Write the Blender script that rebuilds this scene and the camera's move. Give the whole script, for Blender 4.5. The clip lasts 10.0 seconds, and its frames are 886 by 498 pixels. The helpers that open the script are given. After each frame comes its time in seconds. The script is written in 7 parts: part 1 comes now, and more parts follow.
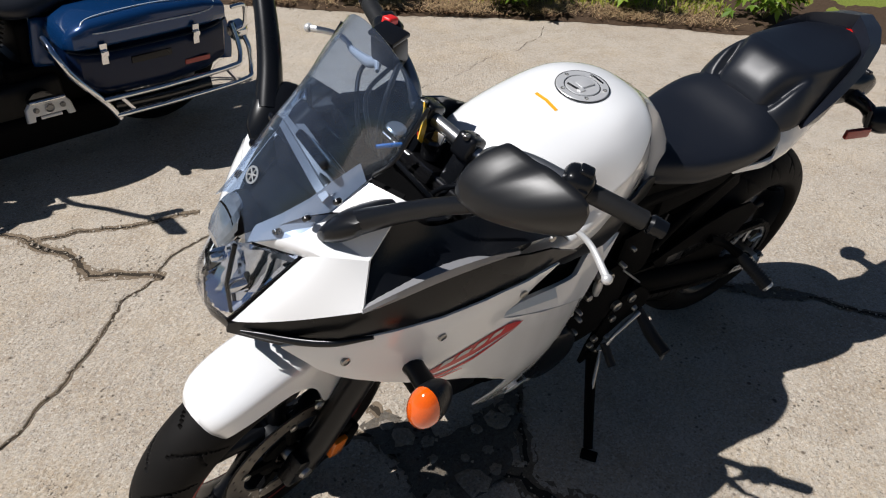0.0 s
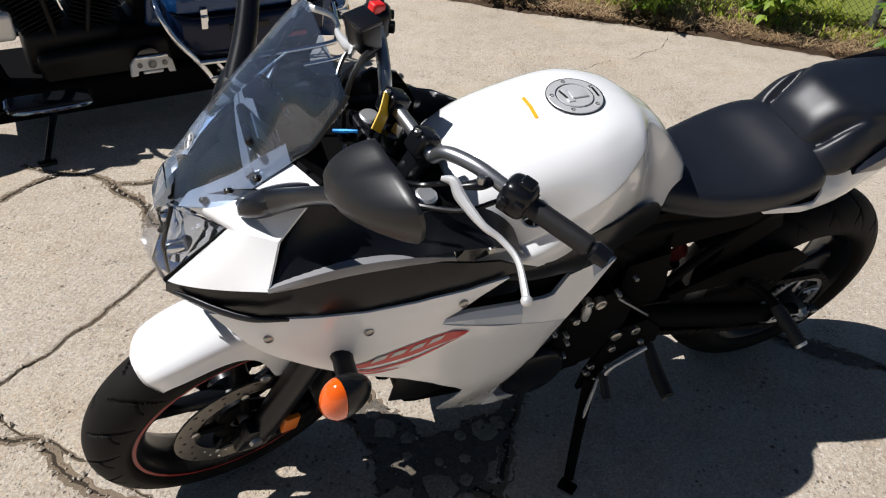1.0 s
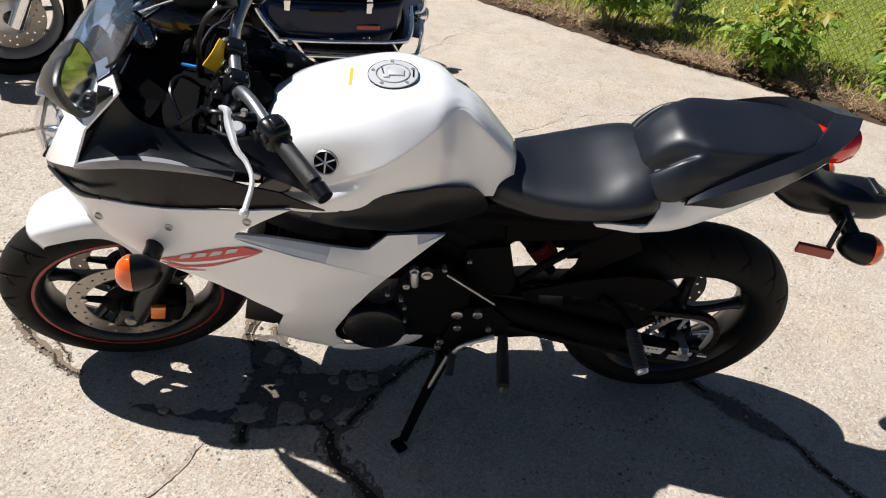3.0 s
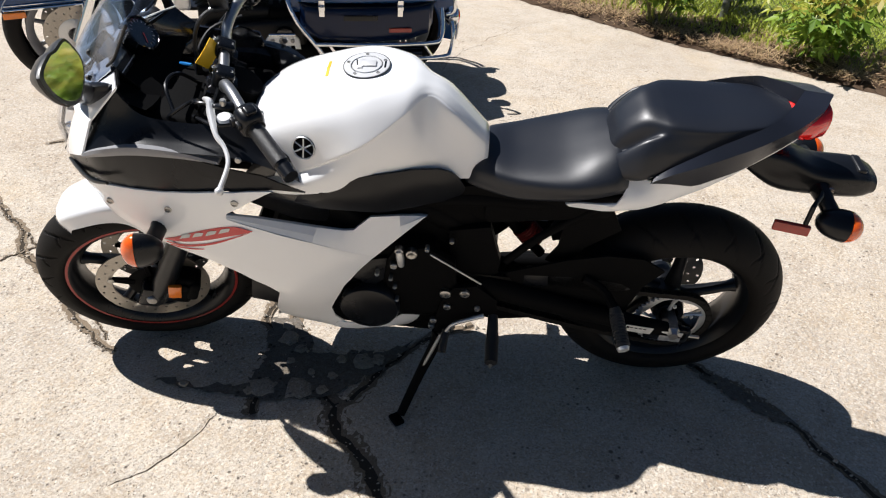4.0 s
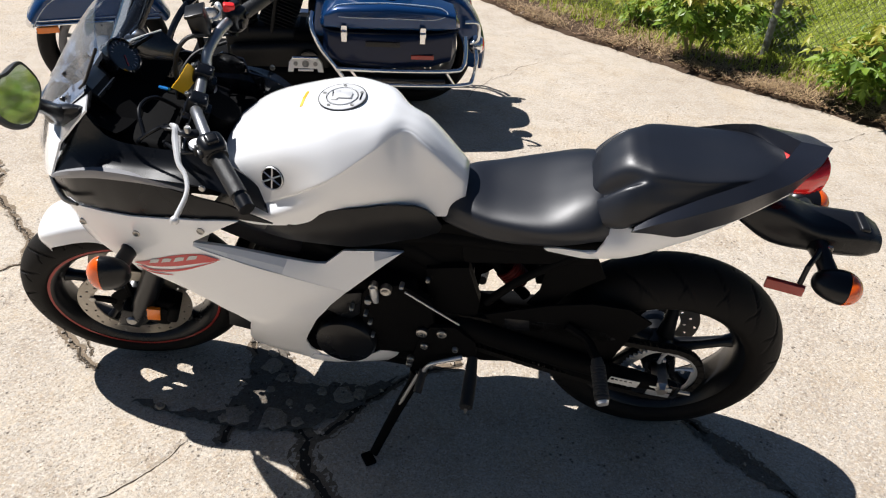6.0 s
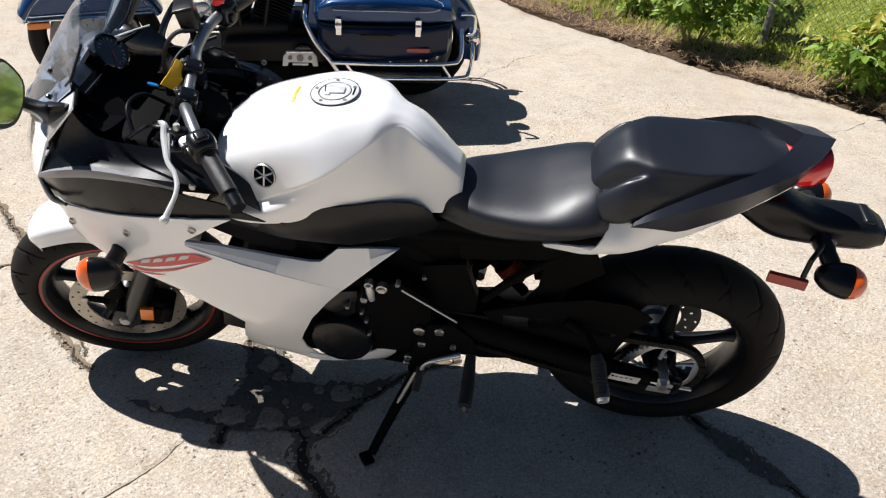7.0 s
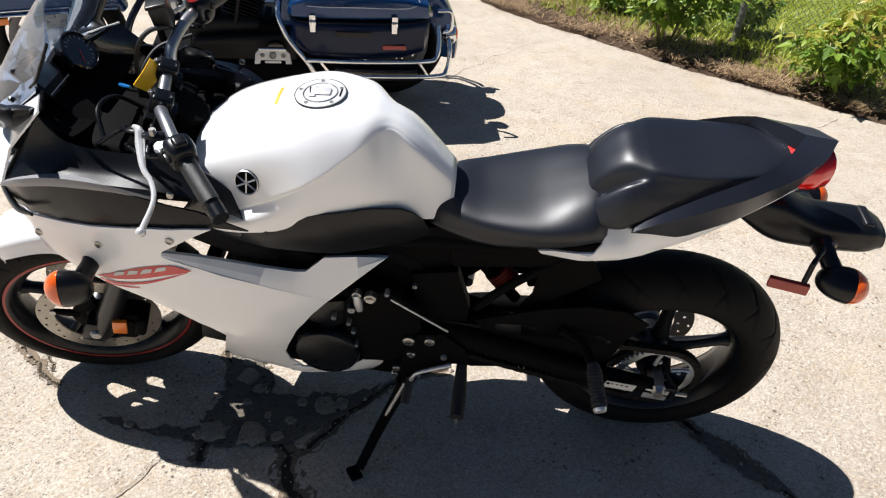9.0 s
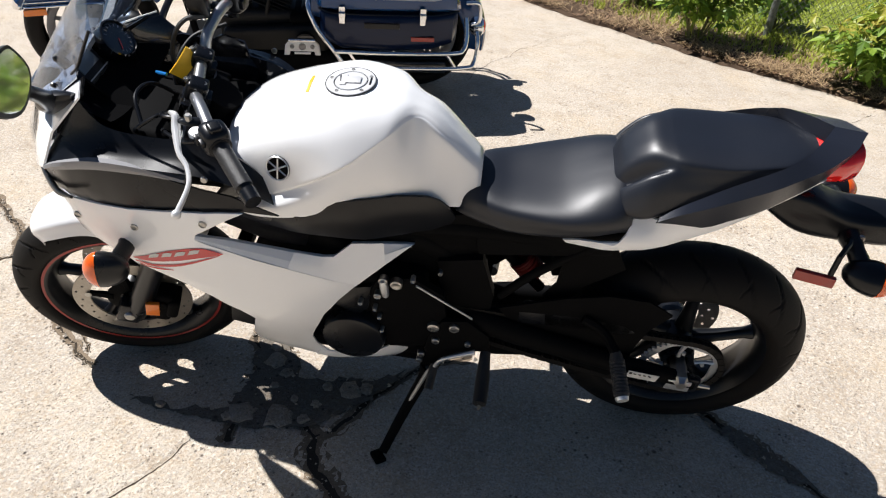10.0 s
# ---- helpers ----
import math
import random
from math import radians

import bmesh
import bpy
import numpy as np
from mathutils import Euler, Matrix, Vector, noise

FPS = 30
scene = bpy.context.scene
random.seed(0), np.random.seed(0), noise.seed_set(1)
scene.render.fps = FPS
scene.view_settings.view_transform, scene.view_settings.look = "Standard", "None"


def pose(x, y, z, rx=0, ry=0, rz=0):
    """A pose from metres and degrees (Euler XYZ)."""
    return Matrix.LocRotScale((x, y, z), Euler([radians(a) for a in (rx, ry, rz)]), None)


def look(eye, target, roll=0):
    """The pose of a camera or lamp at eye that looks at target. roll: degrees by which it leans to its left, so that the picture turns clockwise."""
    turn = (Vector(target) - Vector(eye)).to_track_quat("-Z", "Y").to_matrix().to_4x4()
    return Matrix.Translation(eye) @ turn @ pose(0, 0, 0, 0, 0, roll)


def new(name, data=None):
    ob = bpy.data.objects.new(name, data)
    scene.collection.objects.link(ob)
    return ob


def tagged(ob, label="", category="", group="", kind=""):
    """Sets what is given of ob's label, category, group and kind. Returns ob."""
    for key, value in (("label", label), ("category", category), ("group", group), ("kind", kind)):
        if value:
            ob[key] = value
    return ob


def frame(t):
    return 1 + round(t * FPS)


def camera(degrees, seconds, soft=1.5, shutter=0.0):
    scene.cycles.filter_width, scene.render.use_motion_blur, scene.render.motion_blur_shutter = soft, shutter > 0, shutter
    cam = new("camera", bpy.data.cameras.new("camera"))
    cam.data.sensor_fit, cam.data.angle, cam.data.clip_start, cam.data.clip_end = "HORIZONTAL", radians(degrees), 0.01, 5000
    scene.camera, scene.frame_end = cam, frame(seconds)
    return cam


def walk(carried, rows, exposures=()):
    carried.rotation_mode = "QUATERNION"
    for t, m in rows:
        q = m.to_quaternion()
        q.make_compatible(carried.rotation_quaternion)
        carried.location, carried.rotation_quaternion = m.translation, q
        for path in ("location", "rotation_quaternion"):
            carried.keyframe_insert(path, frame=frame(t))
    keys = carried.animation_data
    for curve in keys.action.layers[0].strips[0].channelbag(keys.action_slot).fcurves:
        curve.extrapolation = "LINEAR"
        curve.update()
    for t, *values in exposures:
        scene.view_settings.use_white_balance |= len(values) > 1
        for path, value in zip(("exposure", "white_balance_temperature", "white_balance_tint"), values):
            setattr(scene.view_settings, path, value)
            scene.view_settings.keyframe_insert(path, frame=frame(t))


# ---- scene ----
from mathutils.bvhtree import BVHTree

cam = camera(64.0, 10.0, 1.15)
PATH = [
    (0, (-0.279, -1.096, 1.436), (0.683, 0.258, 0.321), 2.1),
    (0.5, (-0.168, -1.196, 1.433), (0.584, 0.256, 0.282), 1.7),
    (1, (0.001, -1.206, 1.433), (0.644, 0.307, 0.294), 4.0),
    (1.5, (0.156, -1.28, 1.432), (0.643, 0.275, 0.272), 4.3),
    (2, (0.323, -1.417, 1.447), (0.705, 0.16, 0.279), 4.4),
    (2.5, (0.473, -1.478, 1.463), (0.803, 0.149, 0.348), 5.1),
    (2.7, (0.539, -1.511, 1.466), (0.82, 0.127, 0.353), 6.7),
    (3.8, (0.817, -1.708, 1.491), (0.829, -0.042, 0.384), 4.5),
    (4, (0.848, -1.691, 1.493), (0.836, -0.03, 0.379), 3.4),
    (4.5, (0.906, -1.585, 1.498), (0.87, 0.116, 0.446), 2.8),
    (5, (0.953, -1.579, 1.502), (0.894, 0.098, 0.415), 4.3),
    (5.5, (0.992, -1.613, 1.504), (0.868, 0.074, 0.436), 4.6),
    (7, (1.0, -1.582, 1.496), (0.87, 0.093, 0.411), 3.7),
    (7.5, (0.98, -1.55, 1.488), (0.886, 0.112, 0.379), 4.1),
    (8, (0.947, -1.519, 1.48), (0.857, 0.159, 0.396), 5.1),
    (8.5, (0.944, -1.514, 1.481), (0.878, 0.161, 0.39), 4.8),
    (9, (0.948, -1.52, 1.478), (0.903, 0.158, 0.39), 4.6),
    (9.5, (0.95, -1.536, 1.481), (0.836, 0.134, 0.386), 3.7),
    (10, (0.947, -1.546, 1.478), (0.836, 0.116, 0.372), 4.2),
]

walk(cam, [(t, look(eye, target, roll)) for t, eye, target, roll in PATH], [(0.0, -0.04), (1.0, 0.13), (1.5, 0.15), (2.5, 0.34), (4.0, 0.6), (5.5, 0.57), (10.0, 0.67)])

# ---- light: midday sun from ahead of the motorcycle, clear sky ----
SUN = Vector((-0.68, 0.205, 1.0)).normalized()
world = bpy.data.worlds.new("clear_sky")
scene.world = world
world.use_nodes = True
sky = world.node_tree.nodes.new("ShaderNodeTexSky")
sky.sky_type = "NISHITA"
sky.sun_disc = False
sky.air_density, sky.dust_density, sky.ozone_density = 1.0, 0.4, 5.0
sky.sun_elevation = math.asin(SUN.z)
sky.sun_rotation = math.atan2(SUN.x, SUN.y) % (2 * math.pi)
back = world.node_tree.nodes["Background"]
back.inputs["Strength"].default_value = 0.0305
world.node_tree.links.new(sky.outputs["Color"], back.inputs["Color"])
sun = new("sun", bpy.data.lights.new("sun", "SUN"))
sun.data.energy, sun.data.angle, sun.data.color = 5.0, radians(0.53), (1.0, 0.98, 0.972)
sun.matrix_world = look(SUN * 30, (0, 0, 0))


# ---- materials ----
def mat(name, colour, rough=0.5, metal=0.0, grain=60.0, vary=0.12, bump=0.0, stain=0.0, coat=0.0, glow=None, spec=0.5, wear=0.0):
    """A painted, plastic or metal surface: grain and larger stains in the colour and the gloss, fine relief."""
    m = bpy.data.materials.new(name)
    m.use_nodes = True
    t, k = m.node_tree, m.node_tree.nodes
    p = k["Principled BSDF"]
    where = k.new("ShaderNodeTexCoord")
    fine = k.new("ShaderNodeTexNoise")
    fine.inputs["Scale"].default_value, fine.inputs["Detail"].default_value = grain, 4
    wide = k.new("ShaderNodeTexNoise")
    wide.inputs["Scale"].default_value, wide.inputs["Detail"].default_value = 5.0, 5
    for n in (fine, wide):
        t.links.new(where.outputs["Object"], n.inputs["Vector"])
    mix = k.new("ShaderNodeMix")
    mix.data_type = "RGBA"
    mix.inputs["A"].default_value = (*[c * (1 - vary) for c in colour], 1)
    mix.inputs["B"].default_value = (*[min(1, c * (1 + vary)) for c in colour], 1)
    t.links.new(fine.outputs["Fac"], mix.inputs["Factor"])
    out = mix.outputs["Result"]
    if stain:
        ramp = k.new("ShaderNodeMapRange")
        ramp.inputs["From Min"].default_value, ramp.inputs["From Max"].default_value = 0.45, 0.75
        ramp.inputs["To Max"].default_value = stain
        t.links.new(wide.outputs["Fac"], ramp.inputs["Value"])
        dirt = k.new("ShaderNodeMix")
        dirt.data_type = "RGBA"
        dirt.inputs["B"].default_value = (0.16, 0.13, 0.1, 1)
        t.links.new(ramp.outputs["Result"], dirt.inputs["Factor"])
        t.links.new(out, dirt.inputs["A"])
        out = dirt.outputs["Result"]
    t.links.new(out, p.inputs["Base Color"])
    gloss = k.new("ShaderNodeMapRange")
    gloss.inputs["To Min"].default_value, gloss.inputs["To Max"].default_value = max(0.02, rough - 0.06 - wear), min(1, rough + 0.06 + wear)
    t.links.new(wide.outputs["Fac"], gloss.inputs["Value"])
    t.links.new(gloss.outputs["Result"], p.inputs["Roughness"])
    p.inputs["Metallic"].default_value = metal
    p.inputs["Specular IOR Level"].default_value = spec
    p.inputs["Coat Weight"].default_value, p.inputs["Coat Roughness"].default_value = coat, 0.04
    if bump:
        b = k.new("ShaderNodeBump")
        b.inputs["Strength"].default_value, b.inputs["Distance"].default_value = bump, 0.002
        t.links.new(fine.outputs["Fac"], b.inputs["Height"])
        t.links.new(b.outputs["Normal"], p.inputs["Normal"])
    if glow:
        p.inputs["Emission Color"].default_value, p.inputs["Emission Strength"].default_value = (*glow[0], 1), glow[1]
    return m


def clear(name, colour, rough=0.02, face=0.04, haze=0.0):
    """A thin clear sheet: it lets the view through unbent and mirrors at its two faces."""
    m = bpy.data.materials.new(name)
    m.use_nodes = True
    t, k = m.node_tree, m.node_tree.nodes
    k.remove(k["Principled BSDF"])
    through_, shine, edge, mix = k.new("ShaderNodeBsdfTransparent"), k.new("ShaderNodeBsdfGlossy"), k.new("ShaderNodeLayerWeight"), k.new("ShaderNodeMixShader")
    through_.inputs["Color"].default_value = (*colour, 1)
    shine.inputs["Roughness"].default_value = rough
    steep, gloss = k.new("ShaderNodeMath"), k.new("ShaderNodeMapRange")
    steep.operation, steep.inputs[1].default_value = "POWER", 4.0
    gloss.inputs["To Min"].default_value, gloss.inputs["To Max"].default_value = face, 0.75
    t.links.new(edge.outputs["Facing"], steep.inputs[0])
    t.links.new(steep.outputs[0], gloss.inputs["Value"])
    t.links.new(gloss.outputs["Result"], mix.inputs[0])
    t.links.new(through_.outputs[0], mix.inputs[1])
    t.links.new(shine.outputs[0], mix.inputs[2])
    out = mix.outputs[0]
    if haze:
        dust, veil, film_, spots = k.new("ShaderNodeBsdfDiffuse"), k.new("ShaderNodeMixShader"), k.new("ShaderNodeMapRange"), k.new("ShaderNodeTexNoise")
        # dust and scratch haze; its bluish colour also carries a sky reflection
        dust.inputs["Color"].default_value = (0.78, 0.84, 0.95, 1)
        spots.inputs["Scale"].default_value, spots.inputs["Detail"].default_value = 18.0, 6
        film_.inputs["From Min"].default_value, film_.inputs["From Max"].default_value = 0.3, 0.7
        film_.inputs["To Min"].default_value, film_.inputs["To Max"].default_value = haze * 0.7, haze * 1.3
        t.links.new(spots.outputs["Fac"], film_.inputs["Value"])
        t.links.new(film_.outputs["Result"], veil.inputs[0])
        t.links.new(out, veil.inputs[1])
        t.links.new(dust.outputs[0], veil.inputs[2])
        out = veil.outputs[0]
    t.links.new(out, k["Material Output"].inputs["Surface"])
    return m


WHITE = mat("white_paint", (0.88, 0.885, 0.89), 0.22, grain=900, vary=0.02, coat=1.0, stain=0.03)
BLACK_GLOSS = mat("black_paint", (0.006, 0.006, 0.007), 0.18, grain=400, vary=0.2, coat=0.6)
BLACK = mat("black_plastic", (0.0045, 0.0053, 0.0072), 0.28, grain=700, vary=0.25, bump=0.02, stain=0.015, spec=0.32)
SATIN = mat("satin_black_plastic", (0.007, 0.0075, 0.009), 0.38, grain=900, vary=0.25, bump=0.04, stain=0.02, spec=0.45)
MATT = mat("matt_black_metal", (0.0045, 0.0045, 0.0048), 0.6, grain=500, vary=0.3, bump=0.12, spec=0.035)
VINYL = mat("seat_vinyl", (0.006, 0.008, 0.0135), 0.42, grain=1100, vary=0.2, bump=0.06, stain=0.01, spec=0.5)
RUBBER = mat("tyre_rubber", (0.0075, 0.007, 0.0068), 0.62, grain=500, vary=0.25, bump=0.15, stain=0.04, spec=0.12)
WORN_RUBBER = mat("worn_rubber", (0.03, 0.03, 0.03), 0.6, grain=700, vary=0.3, bump=0.3, stain=0.1)
TEXTURED = mat("textured_grey_plastic", (0.014, 0.0165, 0.025), 0.3, grain=1400, vary=0.2, bump=0.1, stain=0.04)
GRIP = mat("grip_rubber", (0.009, 0.009, 0.0095), 0.5, grain=900, vary=0.2, bump=0.4)
ALU = mat("brushed_aluminium", (0.6, 0.61, 0.62), 0.36, 0.75, grain=300, vary=0.1, bump=0.05)
STEEL = mat("steel", (0.42, 0.41, 0.39), 0.35, 1.0, grain=200, vary=0.25, stain=0.15)
CHROME = mat("chrome", (0.8, 0.81, 0.83), 0.07, 1.0, grain=200, vary=0.03)
BAR = mat("grey_anodised_tube", (0.36, 0.365, 0.375), 0.34, 0.9, grain=300, vary=0.08)
DISC = mat("brake_disc_steel", (0.36, 0.335, 0.3), 0.4, 1.0, grain=150, vary=0.2, stain=0.2)
AMBER = mat("amber_lens", (0.8, 0.11, 0.003), 0.12, grain=250, vary=0.12, coat=1.0)
AMBER_R = mat("amber_reflector", (0.85, 0.2, 0.015), 0.2, grain=800, vary=0.3, bump=0.3, coat=0.6)
RED = mat("red_lens", (0.72, 0.014, 0.012), 0.1, grain=300, vary=0.15, coat=1.0)
RED_R = mat("red_reflector", (0.32, 0.022, 0.012), 0.3, grain=900, vary=0.3, bump=0.3, coat=0.5)
RED_PAINT = mat("red_decal", (0.55, 0.03, 0.03), 0.3, grain=500, vary=0.08, coat=0.5)
RED_STRIPE = mat("red_rim_stripe", (0.28, 0.025, 0.02), 0.4, vary=0.2)
YELLOW = mat("yellow_tag_plastic", (0.85, 0.5, 0.015), 0.4, vary=0.06, stain=0.05)
BLUE_KEY = mat("blue_key_ring", (0.02, 0.2, 0.55), 0.25, 0.4)
GREY = mat("grey_plastic", (0.24, 0.24, 0.25), 0.36, grain=600, vary=0.1)
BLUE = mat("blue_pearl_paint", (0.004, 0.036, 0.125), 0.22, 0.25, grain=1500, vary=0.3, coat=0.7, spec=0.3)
CAST = mat("pale_cast_aluminium", (0.72, 0.72, 0.72), 0.36, 0.45, grain=400, vary=0.06, bump=0.04)
PALE = mat("pale_label", (0.6, 0.6, 0.58), 0.5, grain=200, vary=0.08)
LCD = mat("lcd_glass", (0.012, 0.015, 0.018), 0.08, vary=0.1, coat=1.0)
MIRROR = mat("mirror_glass", (0.85, 0.87, 0.88), 0.015, 1.0, vary=0.01)
# blue tint puts the sky's reflection into the acrylic's colour
SCREEN = clear("sky_tinted_acrylic", (0.72, 0.81, 0.94), 0.02, 0.1, 0.014)
LENS = clear("headlight_lens", (0.97, 0.98, 1.0), 0.015, 0.03)
REFLECTOR = mat("headlight_reflector", (0.72, 0.78, 0.88), 0.07, 1.0, grain=30, vary=0.08, bump=0.05)


# ---- building helpers ----
def part(name, bm, material, parent=None, label="", smooth=38):
    me = bpy.data.meshes.new(name)
    bmesh.ops.recalc_face_normals(bm, faces=bm.faces)
    bm.to_mesh(me)
    bm.free()
    me.materials.append(material)
    if smooth:
        me.polygons.foreach_set("use_smooth", [True] * len(me.polygons))
        me.set_sharp_from_angle(angle=radians(smooth))
    ob = new(name, me)
    ob.parent = parent
    if label:
        tagged(ob, label)
    return ob


def thing(name, m, label, category, group="", kind=""):
    ob = new(name)
    ob.empty_display_size = 0.1
    ob.matrix_world = m
    return tagged(ob, label, category, group, kind)


def B():
    return bmesh.new()


def spline(pts, n):
    """n+1 points along a smooth line through pts."""
    p = [Vector(q) for q in pts]
    if len(p) < 3:
        return [p[0].lerp(p[1], i / n) for i in range(n + 1)]
    p = [2 * p[0] - p[1], *p, 2 * p[-1] - p[-2]]
    out = []
    for i in range(n + 1):
        u = i / n * (len(p) - 3)
        j = min(int(u), len(p) - 4)
        f = u - j
        a, b, c, d = p[j:j + 4]
        out.append(0.5 * (2 * b + (c - a) * f + (2 * a - 5 * b + 4 * c - d) * f * f + (3 * b - a - 3 * c + d) * f ** 3))
    return out


def skin(bm, rows, closed=False, ends=False):
    """Faces between rows of points."""
    v = [[bm.verts.new(q) for q in row] for row in rows]
    n = len(v[0])
    for a, b in zip(v, v[1:]):
        for i in range(n if closed else n - 1):
            bm.faces.new((a[i], a[(i + 1) % n], b[(i + 1) % n], b[i]))
    if ends and closed:
        bm.faces.new(v[0][::-1])
        bm.faces.new(v[-1])
    return v


def tube(bm, pts, r, n=10, steps=0, flat=1.0, cap=True):
    """A round bar along a line; r may be a list of radii. flat squeezes it upright."""
    line = spline(pts, steps) if steps else [Vector(q) for q in pts]
    rows = []
    side = None
    for i, q in enumerate(line):
        way = (line[min(i + 1, len(line) - 1)] - line[max(i - 1, 0)]).normalized()
        if side is None:
            side = way.cross(Vector((0, 0, 1)) if abs(way.z) < 0.9 else Vector((0, 1, 0))).normalized()
        side = (side - way * side.dot(way)).normalized()
        up = side.cross(way)
        if isinstance(r, (list, tuple)):
            u = i / (len(line) - 1) * (len(r) - 1)
            j = min(int(u), len(r) - 2)
            rad = r[j] + (r[j + 1] - r[j]) * (u - j)
        else:
            rad = r
        rows.append([q + rad * (math.cos(a) * side + flat * math.sin(a) * up) for a in [2 * math.pi * k / n for k in range(n)]])
    skin(bm, rows, True, cap)
    return bm


def block(bm, c, size, rot=(0, 0, 0), bevel=0.004, seg=2, taper=1.0):
    """A box with rounded edges; taper narrows its top."""
    made = bmesh.ops.create_cube(bm, size=1)["verts"]
    for v in made:
        f = taper if v.co.z > 0 else 1.0
        v.co = Vector((v.co.x * size[0] * f, v.co.y * size[1] * f, v.co.z * size[2]))
    if bevel:
        edges = list({e for v in made for e in v.link_edges})
        made = bmesh.ops.bevel(bm, geom=edges + made, offset=bevel, segments=seg, profile=0.6, affect="EDGES", clamp_overlap=True)["verts"]
        made = list({v for v in made})
    turn = pose(*c, *rot)
    seen = set()
    todo = [made[0]]
    while todo:
        v = todo.pop()
        if v in seen:
            continue
        seen.add(v)
        todo += [e.other_vert(v) for e in v.link_edges]
    for v in seen:
        v.co = turn @ v.co
    return bm


def lathe(bm, profile, c, axis="y", n=48, close=False):
    """Turns (along, radius) pairs round an axis through c."""
    rows = []
    for s, r in profile:
        ring = []
        for k in range(n):
            a = 2 * math.pi * k / n
            u, w = r * math.cos(a), r * math.sin(a)
            ring.append(Vector(c) + Vector({"x": (s, u, w), "y": (u, s, w), "z": (u, w, s)}[axis]))
        rows.append(ring)
    if close:
        rows.append(rows[0])
    v = skin(bm, rows, True)
    if not close:
        for ring in (v[0], v[-1]):
            if (ring[0].co - ring[n // 2].co).length > 1e-4:
                bm.faces.new(ring)
    bmesh.ops.remove_doubles(bm, verts=bm.verts, dist=1e-5)
    return bm


def panel(bm, outline, depth, thick=0.004, fine=0.02, edge=0.003):
    """A curved sheet: an outline in x, z whose y comes from depth(x, z), with thickness inwards and a softened rim."""
    from mathutils.geometry import delaunay_2d_cdt, intersect_point_tri_2d
    ring = []
    for a, b in zip(outline, outline[1:] + outline[:1]):
        a, b = Vector(a), Vector(b)
        n = max(1, int((b - a).length / fine))
        ring += [a.lerp(b, i / n) for i in range(n)]
    inside = []
    xs, zs = [q.x for q in ring], [q.y for q in ring]

    def within(x, z):
        odd = False
        for a, b in zip(ring, ring[1:] + ring[:1]):
            if (a.y > z) != (b.y > z) and x < (b.x - a.x) * (z - a.y) / (b.y - a.y) + a.x:
                odd = not odd
        return odd

    x = min(xs) + fine / 2
    while x < max(xs):
        z = min(zs) + fine / 2
        while z < max(zs):
            if within(x, z) and min((Vector((x, z)) - q).length for q in ring) > fine * 0.6:
                inside.append(Vector((x, z)))
            z += fine
        x += fine
    n = len(ring)
    pts, _, tris, *_ = delaunay_2d_cdt(ring + inside, [(i, (i + 1) % n) for i in range(n)], [list(range(n))], 1, 1e-6)
    sign = 1 if depth(*ring[0]) <= 0 else -1
    front = [bm.verts.new((q.x, depth(q.x, q.y) + (sign * edge if i < n else 0), q.y)) for i, q in enumerate(pts)]
    rear = [bm.verts.new((q.x, depth(q.x, q.y) + sign * (thick + edge), q.y)) for q in pts]
    for t in tris:
        bm.faces.new([front[i] for i in t])
        bm.faces.new([rear[i] for i in t[::-1]])
    for i in range(n):
        bm.faces.new((front[i], front[(i + 1) % n], rear[(i + 1) % n], rear[i]))
    return bm


def hull(bm, stations, along=24, round_=10, mirror=True, ends=True):
    """A body from half sections: (x, ((y, z), ...)) from the top's middle down one side, smoothed both ways and mirrored."""
    count = len(stations[0][1])
    lines = [spline([(x, y, z) for x, *_, sec in stations for y, z in [sec[k]]], along) for k in range(count)]
    rows = []
    for i in range(along + 1):
        half = spline([line[i] for line in lines], round_)
        half = [Vector((q.x, min(q.y, 0), q.z)) for q in half]
        rows.append(half + [Vector((q.x, -q.y, q.z)) for q in half[::-1]])
    v = skin(bm, rows, True, ends)
    bmesh.ops.remove_doubles(bm, verts=bm.verts, dist=1e-5)
    return bm


def turned(bm, m):
    for v in bm.verts:
        v.co = m @ v.co
    return bm


def flip(bm):
    """Adds nothing: mirrors what is there across the middle plane."""
    for v in bm.verts:
        v.co.y = -v.co.y
    bmesh.ops.reverse_faces(bm, faces=bm.faces)
    return bm


# ---- the white motorcycle, in its own upright frame: x to the rear, y to its right, z up ----
bike = thing("motorcycle", pose(0, 0, 0, 12.4, 0, 0), "white and black sport motorcycle on its side stand", "motorcycle")
AXIS = Vector((math.sin(radians(26)), 0, math.cos(radians(26))))
FOOT = Vector((0.02 - 0.1035, 0, 0))
STEER = Matrix.Translation(FOOT) @ Matrix.Rotation(radians(14), 4, AXIS) @ Matrix.Translation(-FOOT)
UNSTEER = STEER.inverted()
FRONT, REAR = Vector((0.022, 0, 0.299)), Vector((1.466, 0, 0.3145))


def both(name, build, material, parent, label="", smooth=38):
    """One part on each side of the middle plane."""
    a = part(name, build(B()), material, parent, label, smooth)
    b = part(name, flip(build(B())), material, parent, label, smooth)
    return a, b


def steered_pair(name, pts, make, material, parent, label=""):
    """A part whose line is given on the left as steered, and its mirrored twin on the right of the turned bars."""
    a = part(name, make(B(), [Vector(p) for p in pts]), material, parent, label)
    far = []
    for p in pts:
        q = UNSTEER @ Vector(p)
        q.y = -q.y
        far.append(STEER @ q)
    b = part(name, make(B(), far), material, parent, label)
    return a, b


